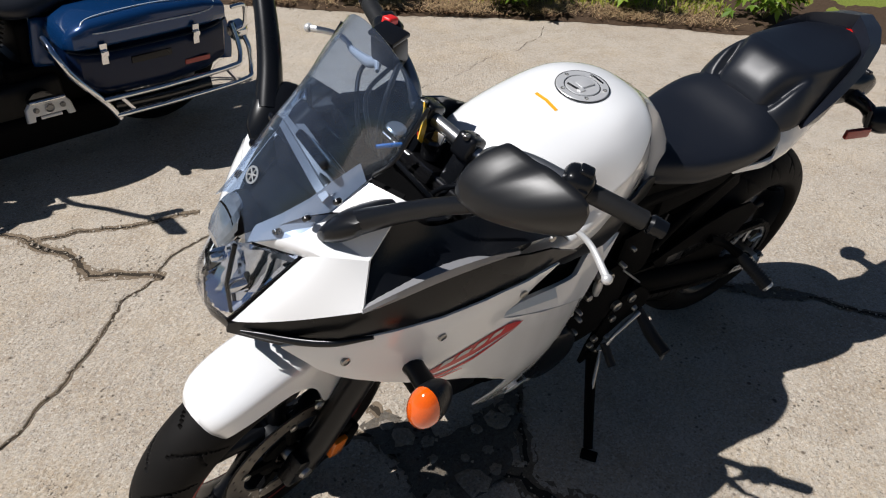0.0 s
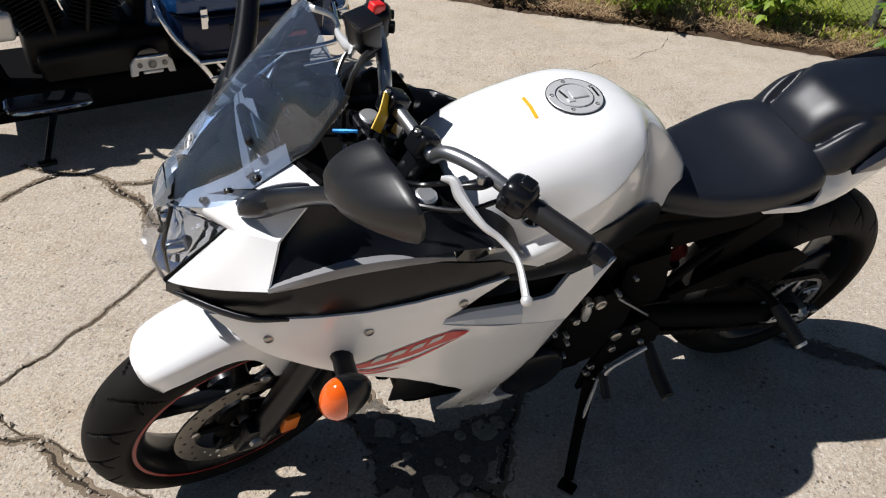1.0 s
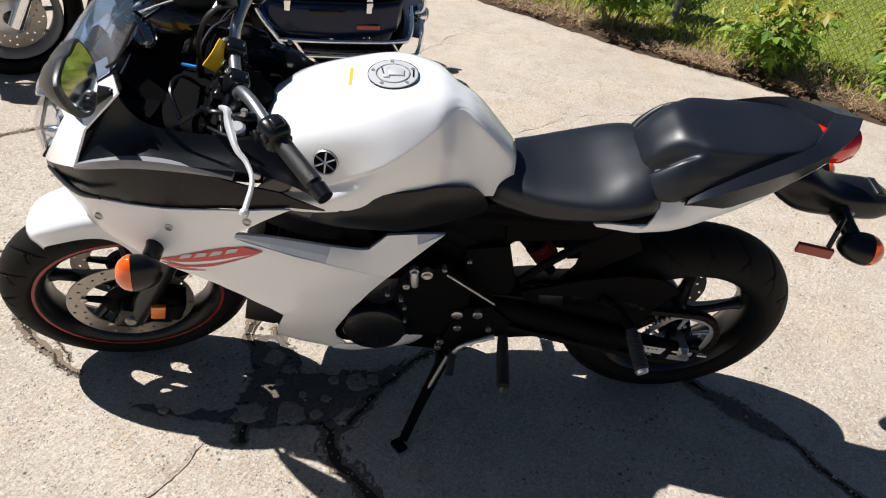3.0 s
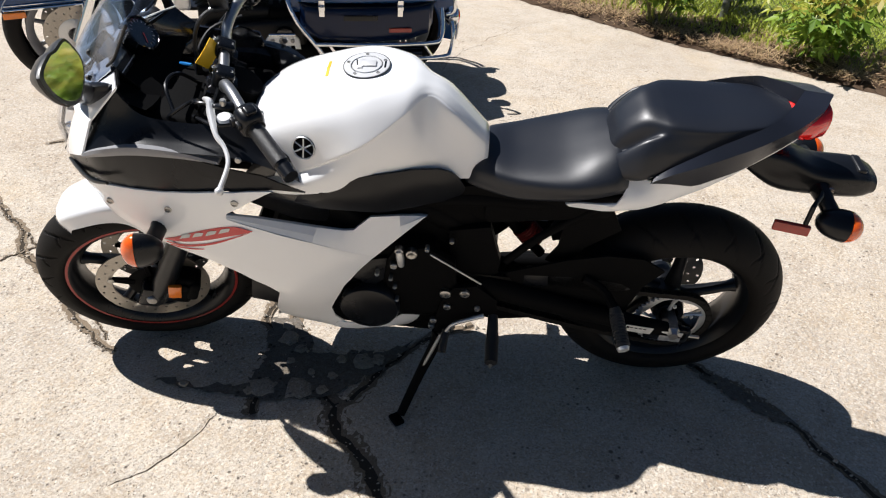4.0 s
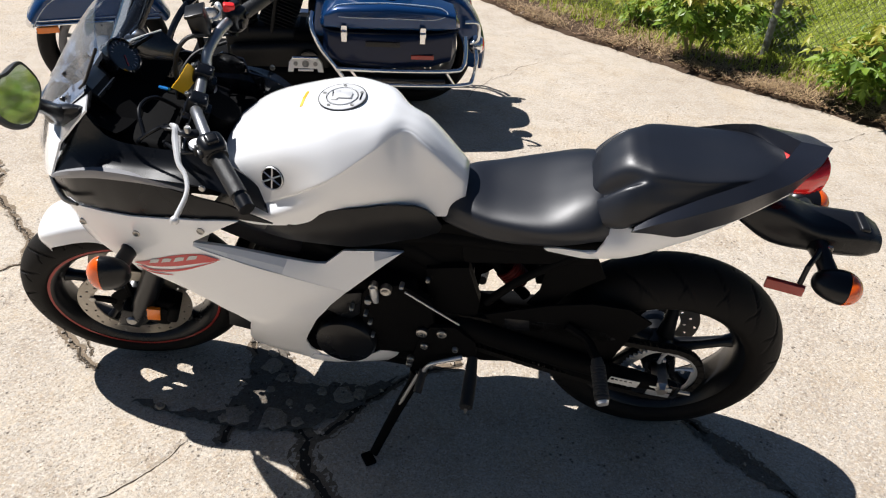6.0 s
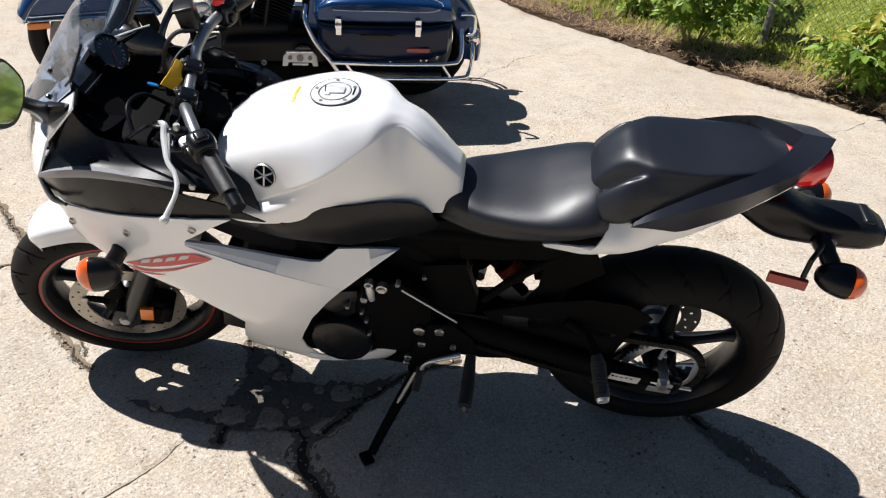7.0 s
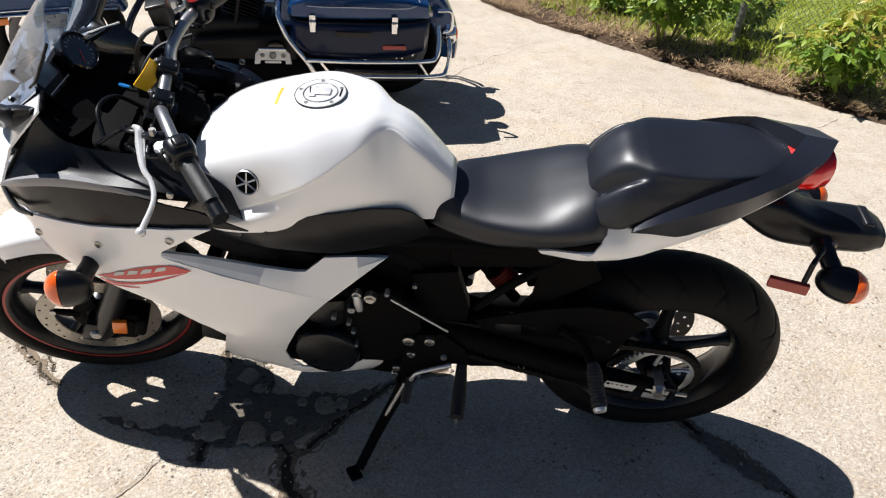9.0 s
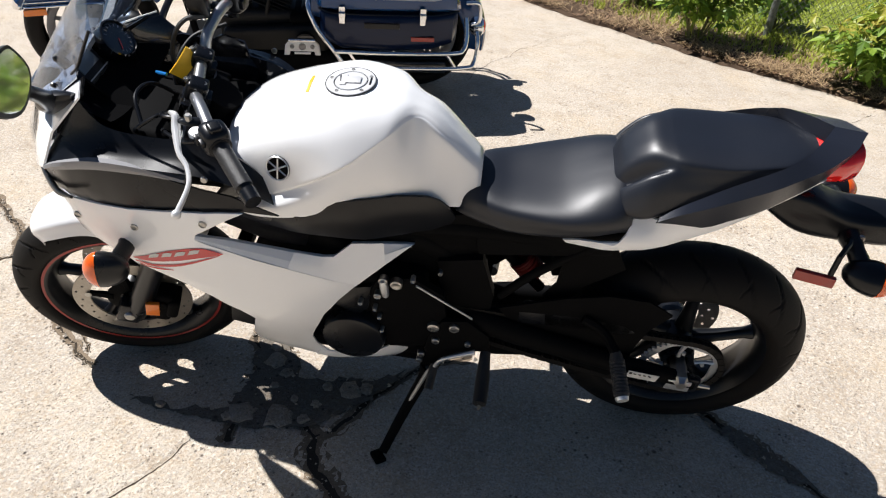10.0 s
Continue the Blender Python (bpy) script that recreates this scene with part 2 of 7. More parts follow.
# wheels
def tyre(bm, c, big, wide, steps=756, groove=0.004):
    """A round-treaded tyre with slanted grooves cut into it."""
    rows = []
    inner, n = big - wide * 0.62, 44
    for k in range(steps):
        a = 2 * math.pi * k / steps
        row = []
        for i in range(n + 1):
            s = i / n * 2 - 1
            ang = s * radians(112)
            r = big - wide * 0.5 * 0.98 + wide * 0.5 * 0.98 * math.cos(ang)
            y = wide * 0.5 * math.sin(ang)
            if abs(s) > 0.82:
                r, y = inner + (r - inner) * (1 - abs(s)) / 0.18, y * (0.72 + 0.28 * (1 - abs(s)) / 0.18)
            if abs(s) < 0.74:
                side = 1 if s > 0 else -1
                u = (a / (2 * math.pi) * 18 + (0.5 if s > 0 else 0) + abs(s) * 1.25) % 1
                w = (a / (2 * math.pi) * 18 + (0.25 if s > 0 else 0.75) - abs(s) * 0.7) % 1
                if (u < 0.05 and 0.08 < abs(s) < 0.7) or (w < 0.04 and 0.34 < abs(s) < 0.6):
                    r -= groove
            row.append(Vector(c) + Vector((r * math.cos(a), y, r * math.sin(a))))
        rows.append(row)
    rows.append(rows[0])
    skin(bm, rows)
    bmesh.ops.remove_doubles(bm, verts=bm.verts, dist=1e-6)
    return bm


def rim(bm, c, r, half, hub):
    lathe(bm, [(-half, r), (-half * 0.93, r + 0.006), (-half * 0.8, r - 0.004), (-half * 0.45, r - 0.022), (half * 0.45, r - 0.022), (half * 0.8, r - 0.004), (half * 0.93, r + 0.006), (half, r),
               (half * 0.9, r - 0.014), (half * 0.4, r - 0.032), (-half * 0.4, r - 0.032), (-half * 0.9, r - 0.014)], c, n=72, close=True)
    lathe(bm, [(-hub, 0.026), (-hub, 0.04), (-hub * 0.6, 0.046), (hub * 0.6, 0.046), (hub, 0.04), (hub, 0.026)], c, n=32, close=True)
    return bm


def disc_ring(bm, c, y, r0, r1, holes, rings=7):
    """A brake disc with drilled holes going through it and a wavy inner edge."""
    n = holes * 3
    top, low = [], []
    for j in range(rings + 1):
        r = r0 + (r1 - r0) * j / rings
        ring = [(r * math.cos(2 * math.pi * k / n), r * math.sin(2 * math.pi * k / n)) for k in range(n)]
        top.append([bm.verts.new((c[0] + u, c[1] + y - 0.0022, c[2] + w)) for u, w in ring])
        low.append([bm.verts.new((c[0] + u, c[1] + y + 0.0022, c[2] + w)) for u, w in ring])
    gone = {(1 + 2 * (h % 3), h * 3 + (h % 3)) for h in range(holes)}
    for j in range(rings):
        for k in range(n):
            e = (k + 1) % n
            if (j, k) in gone:
                ring = [(j, k), (j, e), (j + 1, e), (j + 1, k)]
                for p, q in zip(ring, ring[1:] + ring[:1]):
                    bm.faces.new((top[p[0]][p[1]], top[q[0]][q[1]], low[q[0]][q[1]], low[p[0]][p[1]]))
                continue
            bm.faces.new((top[j][k], top[j][e], top[j + 1][e], top[j + 1][k]))
            bm.faces.new((low[j][k], low[j + 1][k], low[j + 1][e], low[j][e]))
    for j in (0, rings):
        for k in range(n):
            e = (k + 1) % n
            bm.faces.new((top[j][k], low[j][k], low[j][e], top[j][e]))
    return bm


def wheel(name, c, big, wide, label, m=Matrix(), groove=0.004):
    w = part(name, turned(rim(B(), c, 0.222, wide * 0.42, wide * 0.5), m), BLACK, bike, label)
    for k in range(5):
        a = 2 * math.pi * k / 5 + 0.26
        p0, p1 = Vector((math.cos(a - 0.35) * 0.035, 0, math.sin(a - 0.35) * 0.035)), Vector((math.cos(a) * 0.203, 0, math.sin(a) * 0.203))
        bm = tube(B(), [c + p0, c + p0.lerp(p1, 0.4), c + p0.lerp(p1, 0.8), c + p1], [0.026, 0.018, 0.016, 0.024], 10, flat=0.85)
        part("spoke", turned(bm, m), BLACK, w)
    part("tyre", turned(tyre(B(), c, big, wide, 756, groove), m), RUBBER, w, "black rubber tyre with slanted tread grooves", 50)
    for s in (-1, 1):
        part("pinstripe", turned(lathe(B(), [(s * wide * 0.425, 0.2175), (s * wide * 0.43, 0.2215), (s * wide * 0.425, 0.2245), (s * wide * 0.41, 0.221)], c, n=72, close=True), m), RED_STRIPE, w, "thin dark red rim stripe")
    return w


front_wheel = wheel("front_wheel", FRONT, 0.30, 0.122, "gloss black five-spoke front wheel", STEER, 0.008)
rear_wheel = wheel("rear_wheel", REAR, 0.312, 0.162, "gloss black five-spoke rear wheel")
for s in (-1, 1):
    d = part("brake_disc", turned(disc_ring(B(), FRONT, s * 0.062, 0.108, 0.149, 40), STEER), DISC, front_wheel, "drilled steel brake disc")
    part("disc_carrier", turned(lathe(B(), [(s * 0.05, 0.03), (s * 0.064, 0.034), (s * 0.064, 0.06), (s * 0.06, 0.068), (s * 0.05, 0.06)], FRONT, n=36, close=True), STEER), MATT, front_wheel)
    for k in range(5):
        a = 2 * math.pi * k / 5 + 0.3
        arm = FRONT + Vector((0, s * 0.061, 0))
        part("disc_arm", turned(tube(B(), [arm + Vector((0.05 * math.cos(a), 0, 0.05 * math.sin(a))), arm + Vector((0.112 * math.cos(a), 0, 0.112 * math.sin(a)))], [0.012, 0.008], 6), STEER), MATT, front_wheel)
        bm = lathe(B(), [(s * 0.058, 0.004), (s * 0.069, 0.009), (s * 0.0705, 0.006)], FRONT + Vector((0.11 * math.cos(a), 0, 0.11 * math.sin(a))), n=12)
        part("disc_rivet", turned(bm, STEER), STEEL, front_wheel)
part("brake_disc", disc_ring(B(), REAR, 0.075, 0.07, 0.122, 30), DISC, rear_wheel, "drilled steel brake disc")

# fork
RAKE = AXIS.normalized()
fork = part("fork", turned(block(B(), (0.335, 0, 0.80), (0.07, 0.25, 0.03), (0, 26, 0), 0.01), STEER), BLACK, bike, "black telescopic front fork")
part("top_clamp", turned(block(block(B(), (0.335, 0, 0.888), (0.085, 0.25, 0.026), (0, 26, 0), 0.01, 3), (0.31, 0, 0.905), (0.05, 0.06, 0.03), (0, 26, 0), 0.008), STEER), BLACK_GLOSS, fork)
for s in (-1, 1):
    base = Vector((0.03, s * 0.098, 0.28))
    bm = tube(B(), [base, base + RAKE * 0.10, base + RAKE * 0.36, base + RAKE * 0.37], [0.026, 0.03, 0.029, 0.032], 20)
    block(bm, base + Vector((-0.01, 0, 0.02)), (0.06, 0.04, 0.075), (0, 26, 0), 0.01)
    part("fork_slider", turned(bm, STEER), BLACK, fork)
    part("fork_tube", turned(tube(B(), [base + RAKE * 0.36, base + RAKE * 0.69], 0.0205, 20), STEER), BLACK_GLOSS, fork)
    part("fork_cap", turned(lathe(B(), [(0.0, 0.019), (0.012, 0.019), (0.016, 0.014), (0.016, 0.0)], base + RAKE * 0.688, "z", 24), STEER), ALU, fork)
    bm = block(B(), base + Vector((0.062, s * 0.03, 0.06)), (0.034, 0.012, 0.05), (0, 12, 0), 0.003)
    part("reflector", turned(bm, STEER), AMBER_R, fork, "amber side reflector")
    bm = block(B(), base + Vector((0.075, -s * 0.012, 0.035)), (0.055, 0.062, 0.105), (0, 20, 0), 0.014, 3)
    block(bm, base + Vector((0.105, -s * 0.008, 0.035)), (0.03, 0.07, 0.07), (0, 20, 0), 0.012, 3)
    lathe(bm, [(s * 0.018, 0.012), (s * 0.026, 0.012), (s * 0.028, 0.0)], base + Vector((0.085, 0, 0.06)), n=16)
    part("brake_caliper", turned(bm, STEER), MATT, fork, "black brake caliper")
bm = lathe(B(), [(-0.125, 0.0), (-0.125, 0.012), (-0.118, 0.016), (0.118, 0.016), (0.125, 0.012), (0.125, 0.0)], FRONT, n=20)
part("axle", turned(bm, STEER), STEEL, fork)


# front fender
def fender(bm):
    rows = []
    for i in range(37):
        u = i / 36
        a = radians(32.0 - 79.0 * u)
        row = []
        skirt = 0.014 + 0.098 * math.exp(-((u - 0.69) / 0.19) ** 2)
        half = 0.074 * (1 - 0.34 * math.exp(-u / 0.08)) * min(1, 0.75 + 1.6 * (1 - u))
        for j in range(21):
            s = j / 10 - 1
            k = abs(s)
            if k < 0.62:
                y, r = half * 0.93 * math.sin(k / 0.62 * math.pi / 2), 0.333 - 0.027 * (k / 0.62) ** 2.6
            else:
                f = (k - 0.62) / 0.38
                y, r = half * (0.93 + 0.12 * f), 0.306 - skirt * f * 1.15
            if u < 0.1:
                r -= 0.012 * (1 - u / 0.1) ** 2 + 0.012 * (1 - u / 0.1) ** 2 * k
            row.append(FRONT + Vector((-r * math.sin(a), math.copysign(y, s), r * math.cos(a))))
        rows.append(row)
    inner = [[q + (FRONT - q) * 0.011 + Vector((0, -0.003 * (1 if q.y > 0 else -1), 0)) for q in row] for row in rows]
    v, w = skin(bm, rows), skin(bm, inner)
    rim_line = [(i, 0) for i in range(37)] + [(36, j) for j in range(1, 21)] + [(i, 20) for i in range(35, -1, -1)] + [(0, j) for j in range(19, 0, -1)]
    for p, q in zip(rim_line, rim_line[1:] + rim_line[:1]):
        bm.faces.new((v[p[0]][p[1]], v[q[0]][q[1]], w[q[0]][q[1]], w[p[0]][p[1]]))
    return bm


front_fender = part("front_fender", turned(fender(B()), STEER), WHITE, bike, "glossy white front mudguard", 60)
for s in (-1, 1):
    part("fender_bolt", turned(lathe(B(), [(s * 0.078, 0.0), (s * 0.09, 0.011), (s * 0.094, 0.009), (s * 0.094, 0.005), (s * 0.091, 0.004), (s * 0.091, 0)], (0.058, 0, 0.5), n=16), STEER), STEEL, front_fender)


# fairing surface of the left side: y from x and z
def side(x, z):
    w = np.interp(x, [-0.06, 0.0, 0.08, 0.15, 0.23, 0.31, 0.39, 0.47, 0.55, 0.62, 0.7, 0.8], [0.06, 0.122, 0.182, 0.208, 0.227, 0.235, 0.236, 0.227, 0.21, 0.19, 0.16, 0.11])
    low = np.interp(x, [0.1, 0.3, 0.45, 0.6, 0.7, 0.8], [0.15, 0.13, 0.15, 0.145, 0.125, 0.09])
    k = min(1, max(0, (z - 0.2) / 0.32))
    k = k * k * (3 - 2 * k)
    return -float(low + (w - low) * k)


UPPER = [(0.0, 0.722), (0.044, 0.745), (0.09, 0.759), (0.135, 0.769), (0.23, 0.785), (0.334, 0.8), (0.42, 0.806), (0.47, 0.806), (0.42, 0.778), (0.363, 0.74), (0.359, 0.725), (0.427, 0.696),
         (0.536, 0.642), (0.598, 0.607), (0.673, 0.563), (0.634, 0.524), (0.597, 0.473), (0.57, 0.408), (0.557, 0.369), (0.56, 0.319), (0.585, 0.275), (0.56, 0.258), (0.548, 0.258), (0.481, 0.292), (0.421, 0.335),
         (0.421, 0.386), (0.444, 0.472), (0.418, 0.504), (0.363, 0.547), (0.306, 0.582), (0.235, 0.609), (0.191, 0.622), (0.15, 0.638), (0.101, 0.655), (0.05, 0.676)]
both("side_fairing", lambda bm: panel(bm, UPPER, side, 0.004, 0.022), WHITE, bike, "glossy white side fairing panel", 30)


def shoulder(bm):
    """The bevelled upper edge of the side panel, turned up to the sky, that runs out into a point to the rear."""
    low = [(0.359, 0.7235), (0.427, 0.6945), (0.536, 0.6405), (0.598, 0.6055), (0.635, 0.5845), (0.673, 0.5615), (0.736, 0.612), (0.794, 0.655)]
    high = [(0.36, -0.23, 0.735), (0.424, -0.207, 0.708), (0.546, -0.18, 0.664), (0.604, -0.167, 0.646), (0.626, -0.161, 0.643), (0.664, -0.142, 0.671), (0.73, -0.12, 0.66), (0.796, -0.098, 0.6465)]
    rows = []
    for (x, z), q in zip(low, high):
        a, b = Vector((x, side(x, z) + 0.003, z)), Vector(q)
        rows.append([a + Vector((0, 0.006, -0.004)), a, a.lerp(b, 0.5) + Vector((0, -0.002, 0.001)), b, b + Vector((0, 0.01, -0.003)), b + Vector((0, 0.014, -0.02))])
    skin(bm, rows)
    return bm


both("fairing_shoulder", shoulder, WHITE, bike, "glossy white bevelled fairing edge", 12)
BELLY = [(0.565, 0.285), (0.6, 0.277), (0.65, 0.268), (0.69, 0.262), (0.715, 0.272), (0.752, 0.293), (0.792, 0.289), (0.8, 0.271), (0.787, 0.248), (0.75, 0.219), (0.692, 0.232), (0.634, 0.236), (0.585, 0.246), (0.55, 0.258)]
both("belly_pan", lambda bm: panel(bm, BELLY, lambda x, z: side(x, z) - 0.003 + max(0, 0.25 - z) * 0.3, 0.004, 0.022), WHITE, bike, "glossy white belly panel")
both("belly_inner", lambda bm: panel(bm, [(0.33, 0.325), (0.345, 0.43), (0.40, 0.47), (0.46, 0.47), (0.46, 0.33), (0.40, 0.31)], lambda x, z: -0.128, 0.004, 0.03), BLACK, bike)
VENT = [(0.35, 0.74), (0.42, 0.83), (0.52, 0.85), (0.62, 0.8), (0.7, 0.73), (0.76, 0.67), (0.664, 0.645), (0.632, 0.62), (0.489, 0.66)]
both("fairing_recess", lambda bm: panel(bm, VENT, lambda x, z: side(x, min(z, 0.6)) + 0.07, 0.003, 0.03), BLACK_GLOSS, bike)
# mid panel under the fin, black
MID = [(-0.06, 0.716), (-0.058, 0.738), (0.0, 0.79), (0.085, 0.862), (0.13, 0.876), (0.2, 0.885), (0.29, 0.879), (0.365, 0.862), (0.45, 0.84), (0.535, 0.79), (0.47, 0.804), (0.42, 0.804), (0.334, 0.798), (0.23, 0.783), (0.135, 0.767), (0.044, 0.744), (0.0, 0.72)]
both("mid_panel", lambda bm: panel(bm, MID, lambda x, z: side(x, z) + 0.006 + 0.1 * max(0, z - 0.78) * min(1, max(0, (x - 0.02) / 0.1)), 0.004, 0.025), BLACK, bike, "matt black plastic middle panel")


def fin(bm):
    line = spline([(0.082, -0.217, 0.866), (0.13, -0.226, 0.885), (0.2, -0.232, 0.9), (0.29, -0.229, 0.893), (0.366, -0.221, 0.870)], 24)
    rows = []
    for i, q in enumerate(line):
        h = 0.0035 + 0.009 * math.sin(math.pi * min(1, i / 22)) ** 0.7
        rows.append([q + Vector((0, 0.03, 0.004)), q + Vector((0, 0.002, 0.004 + h * 0.3)), q + Vector((0, -0.001, 0)), q + Vector((0, 0.002, -h)), q + Vector((0, 0.03, -h - 0.004))])
    skin(bm, rows, True, True)
    return bm


both("fin", fin, GREY, bike, "grey plastic trim fin")


def shelf(bm):
    """The black upper panel that runs inwards from the fin."""
    low = spline([(0.066, -0.196, 0.858), (0.082, -0.212, 0.868), (0.13, -0.222, 0.887), (0.2, -0.227, 0.902), (0.29, -0.226, 0.899), (0.4, -0.225, 0.893), (0.47, -0.212, 0.86), (0.535, -0.18, 0.79)], 30)
    high = spline([(0.14, -0.146, 0.985), (0.163, -0.157, 0.994), (0.185, -0.165, 0.965), (0.22, -0.17, 0.942), (0.3, -0.168, 0.93), (0.4, -0.163, 0.925), (0.47, -0.158, 0.88), (0.53, -0.15, 0.80)], 30)
    rows = []
    for a, b in zip(low, high):
        m = a.lerp(b, 0.5) + Vector((0, 0.006, -0.008))
        rows.append([a, a.lerp(m, 0.5), m, m.lerp(b, 0.6), b, b + Vector((0.0, 0.02, -0.02)), b + Vector((0, 0.03, -0.12))])
    skin(bm, rows)
    return bm


both("upper_panel", shelf, BLACK, bike, "black plastic upper side panel")

# nose: headlight cowl, two facets each side
P = {"tip": (0.045, -0.098, 0.884), "wedge": (-0.022, -0.02, 0.884), "s1": (0.012, -0.05, 0.915), "s2": (0.064, -0.09, 0.938), "s4": (0.143, -0.1, 0.997),
     "rear": (0.17, -0.16, 1.0), "pt": (0.105, -0.184, 0.931), "low": (0.082, -0.217, 0.868), "bottom": (-0.057, -0.055, 0.748)}


def sheet(bm, a, b, c, d, bulge=0.0, n=8, thick=0.004, via=None):
    """A four-cornered curved plate a-b-c-d with thickness."""
    a, b, c, d = (Vector(p) for p in (a, b, c, d))
    up = ((b - a).cross(d - a) + (c - b).cross(a - b)).normalized()
    if up.y > 0:
        up = -up
    def bow(p, q, m, u):
        """A curve from p to q, through m half way."""
        return p.lerp(q, u) if m is None else p * (1 - u) * (1 - 2 * u) + Vector(m) * 4 * u * (1 - u) + q * u * (2 * u - 1)
    ab, dc = via or (None, None)
    rows = [[bow(a, b, ab, i / n).lerp(bow(d, c, dc, i / n), j / n) + up * bulge * 16 * (i / n) * (1 - i / n) * (j / n) * (1 - j / n) for i in range(n + 1)] for j in range(n + 1)]
    inner = [[q - up * thick for q in row] for row in rows]
    v, w = skin(bm, rows), skin(bm, inner)
    line = [(0, i) for i in range(n)] + [(j, n) for j in range(n)] + [(n, i) for i in range(n, 0, -1)] + [(j, 0) for j in range(n, 0, -1)]
    for p, q in zip(line, line[1:] + line[:1]):
        bm.faces.new((v[p[0]][p[1]], v[q[0]][q[1]], w[q[0]][q[1]], w[p[0]][p[1]]))
    return bm


def cowl(bm):
    ridge, hem = (0.054, -0.14, 0.92), (-0.008, -0.127, 0.797)
    sheet(bm, P["tip"], P["pt"], P["low"], P["bottom"], 0.004, via=(ridge, hem))
    sheet(bm, P["wedge"], P["s2"], P["pt"], P["tip"], 0.002, via=(P["s1"], ridge))
    sheet(bm, P["s2"], P["s4"], P["rear"], P["pt"], 0.004)
    bmesh.ops.remove_doubles(bm, verts=bm.verts, dist=1e-4)
    return bm


def liner(bm):
    def inward(p, lift):
        return Vector(p) + Vector((0.004, 0.009, lift))
    sheet(bm, inward(P["s2"], -0.006), inward(P["s4"], 0.003), inward(P["rear"], 0.003), inward(P["pt"], -0.008), 0.002)
    sheet(bm, inward(P["s1"], -0.012), inward(P["s4"], -0.004), Vector(P["s4"]) + Vector((0.03, 0.03, -0.06)), Vector(P["s1"]) + Vector((0.03, 0.03, -0.05)), 0.002)
    return bm


both("cowl_liner", liner, MATT, bike, "black liner inside the cowl")
both("screen_flange", lambda bm: skin(bm, [[(-0.018, -0.05, 0.899), (0.0, -0.035, 0.912)], [(0.026, -0.08, 0.915), (0.03, -0.058, 0.942)], [(0.064, -0.094, 0.939), (0.068, -0.072, 0.97)], [(0.1, -0.098, 0.968), (0.1, -0.08, 0.998)], [(0.14, -0.102, 1.0), (0.136, -0.088, 1.024)]]) and bm, mat("frosted_acrylic_edge", (0.5, 0.5, 0.51), 0.35, grain=300, vary=0.06), bike, "frosted grey edge of the windscreen")
both("headlight_cowl", cowl, WHITE, bike, "glossy white headlight cowl", 25)


def lens(bm):
    top = spline([(-0.05, 0.0, 0.868), (-0.022, -0.03, 0.882), (0.043, -0.097, 0.882)], 12)
    low = spline([(-0.078, 0.0, 0.742), (-0.072, -0.03, 0.744), (-0.056, -0.054, 0.75)], 12)
    rows = []
    for a, b in zip(top, low):
        m = a.lerp(b, 0.5) + Vector((-0.018, -0.006, -0.002))
        rows.append(spline([a, m, b], 8))
    rear = [[q + Vector((0.003, 0.0015, 0)) for q in row] for row in rows]
    v, w = skin(bm, rows), skin(bm, rear)
    for i in range(12):
        bm.faces.new((v[i][0], v[i + 1][0], w[i + 1][0], w[i][0]))
        bm.faces.new((v[i][8], v[i + 1][8], w[i + 1][8], w[i][8]))
    return bm


headlight = part("headlight", block(B(), (0.06, 0, 0.82), (0.04, 0.12, 0.1), (0, 20, 0), 0.01), MATT, bike, "twin headlight behind a clear lens")
for ob in both("lens", lens, LENS, headlight, "clear headlight lens"):
    ob.visible_shadow = False


def lamp_back(bm):
    """The silver inside of the lamp: a hollow that follows the lens, cut into facets."""
    top = spline([(-0.044, 0.0, 0.866), (-0.018, -0.03, 0.878), (0.04, -0.09, 0.879)], 9)
    low = spline([(-0.07, 0.0, 0.747), (-0.064, -0.03, 0.75), (-0.05, -0.05, 0.756)], 9)
    rows = []
    for i, (a, b) in enumerate(zip(top, low)):
        row = []
        for j in range(10):
            f = j / 9
            deep = 0.03 * math.sin(math.pi * f) ** 0.6 * (0.5 + 0.5 * abs(math.sin(math.pi * (i / 9 * 1.6 + 0.1))))
            row.append(a.lerp(b, f) + Vector((deep + 0.004 * ((i + j) % 2), 0.25 * deep, 0)))
        rows.append(row)
    skin(bm, rows)
    return bm


both("lamp_reflector", lamp_back, REFLECTOR, headlight, "faceted silver reflector", 8)
both("lamp_shade", lambda bm: tube(bm, [(-0.028, -0.026, 0.876), (-0.05, -0.04, 0.815), (-0.05, -0.05, 0.76)], [0.004, 0.004, 0.003], 8), BLACK, headlight)
both("bulb_cover", lambda bm: lathe(bm, [(-0.03, 0.0), (-0.028, 0.008), (-0.02, 0.012), (0.0, 0.013)], (-0.02, -0.036, 0.80), "x", 20), CHROME, headlight, "bright bulb cover")
both("lens_frame", lambda bm: tube(bm, [P["bottom"], (-0.004, -0.078, 0.82), P["tip"]], 0.0045, 6), MATT, headlight, "black lens frame")
both("chin", lambda bm: sheet(bm, (-0.075, 0, 0.742), (-0.058, -0.053, 0.746), (-0.054, -0.05, 0.715), (-0.068, 0, 0.71), 0.002), BLACK, bike)
both("beak_shade", lambda bm: tube(bm, [(-0.045, -0.075, 0.737), (-0.02, -0.1, 0.742), (0.02, -0.142, 0.752), (0.06, -0.18, 0.768), (0.11, -0.212, 0.79)], [0.003, 0.006, 0.007, 0.006, 0.003], 12, 20, 1.15), BLACK, bike, "black beak panel under the headlight")
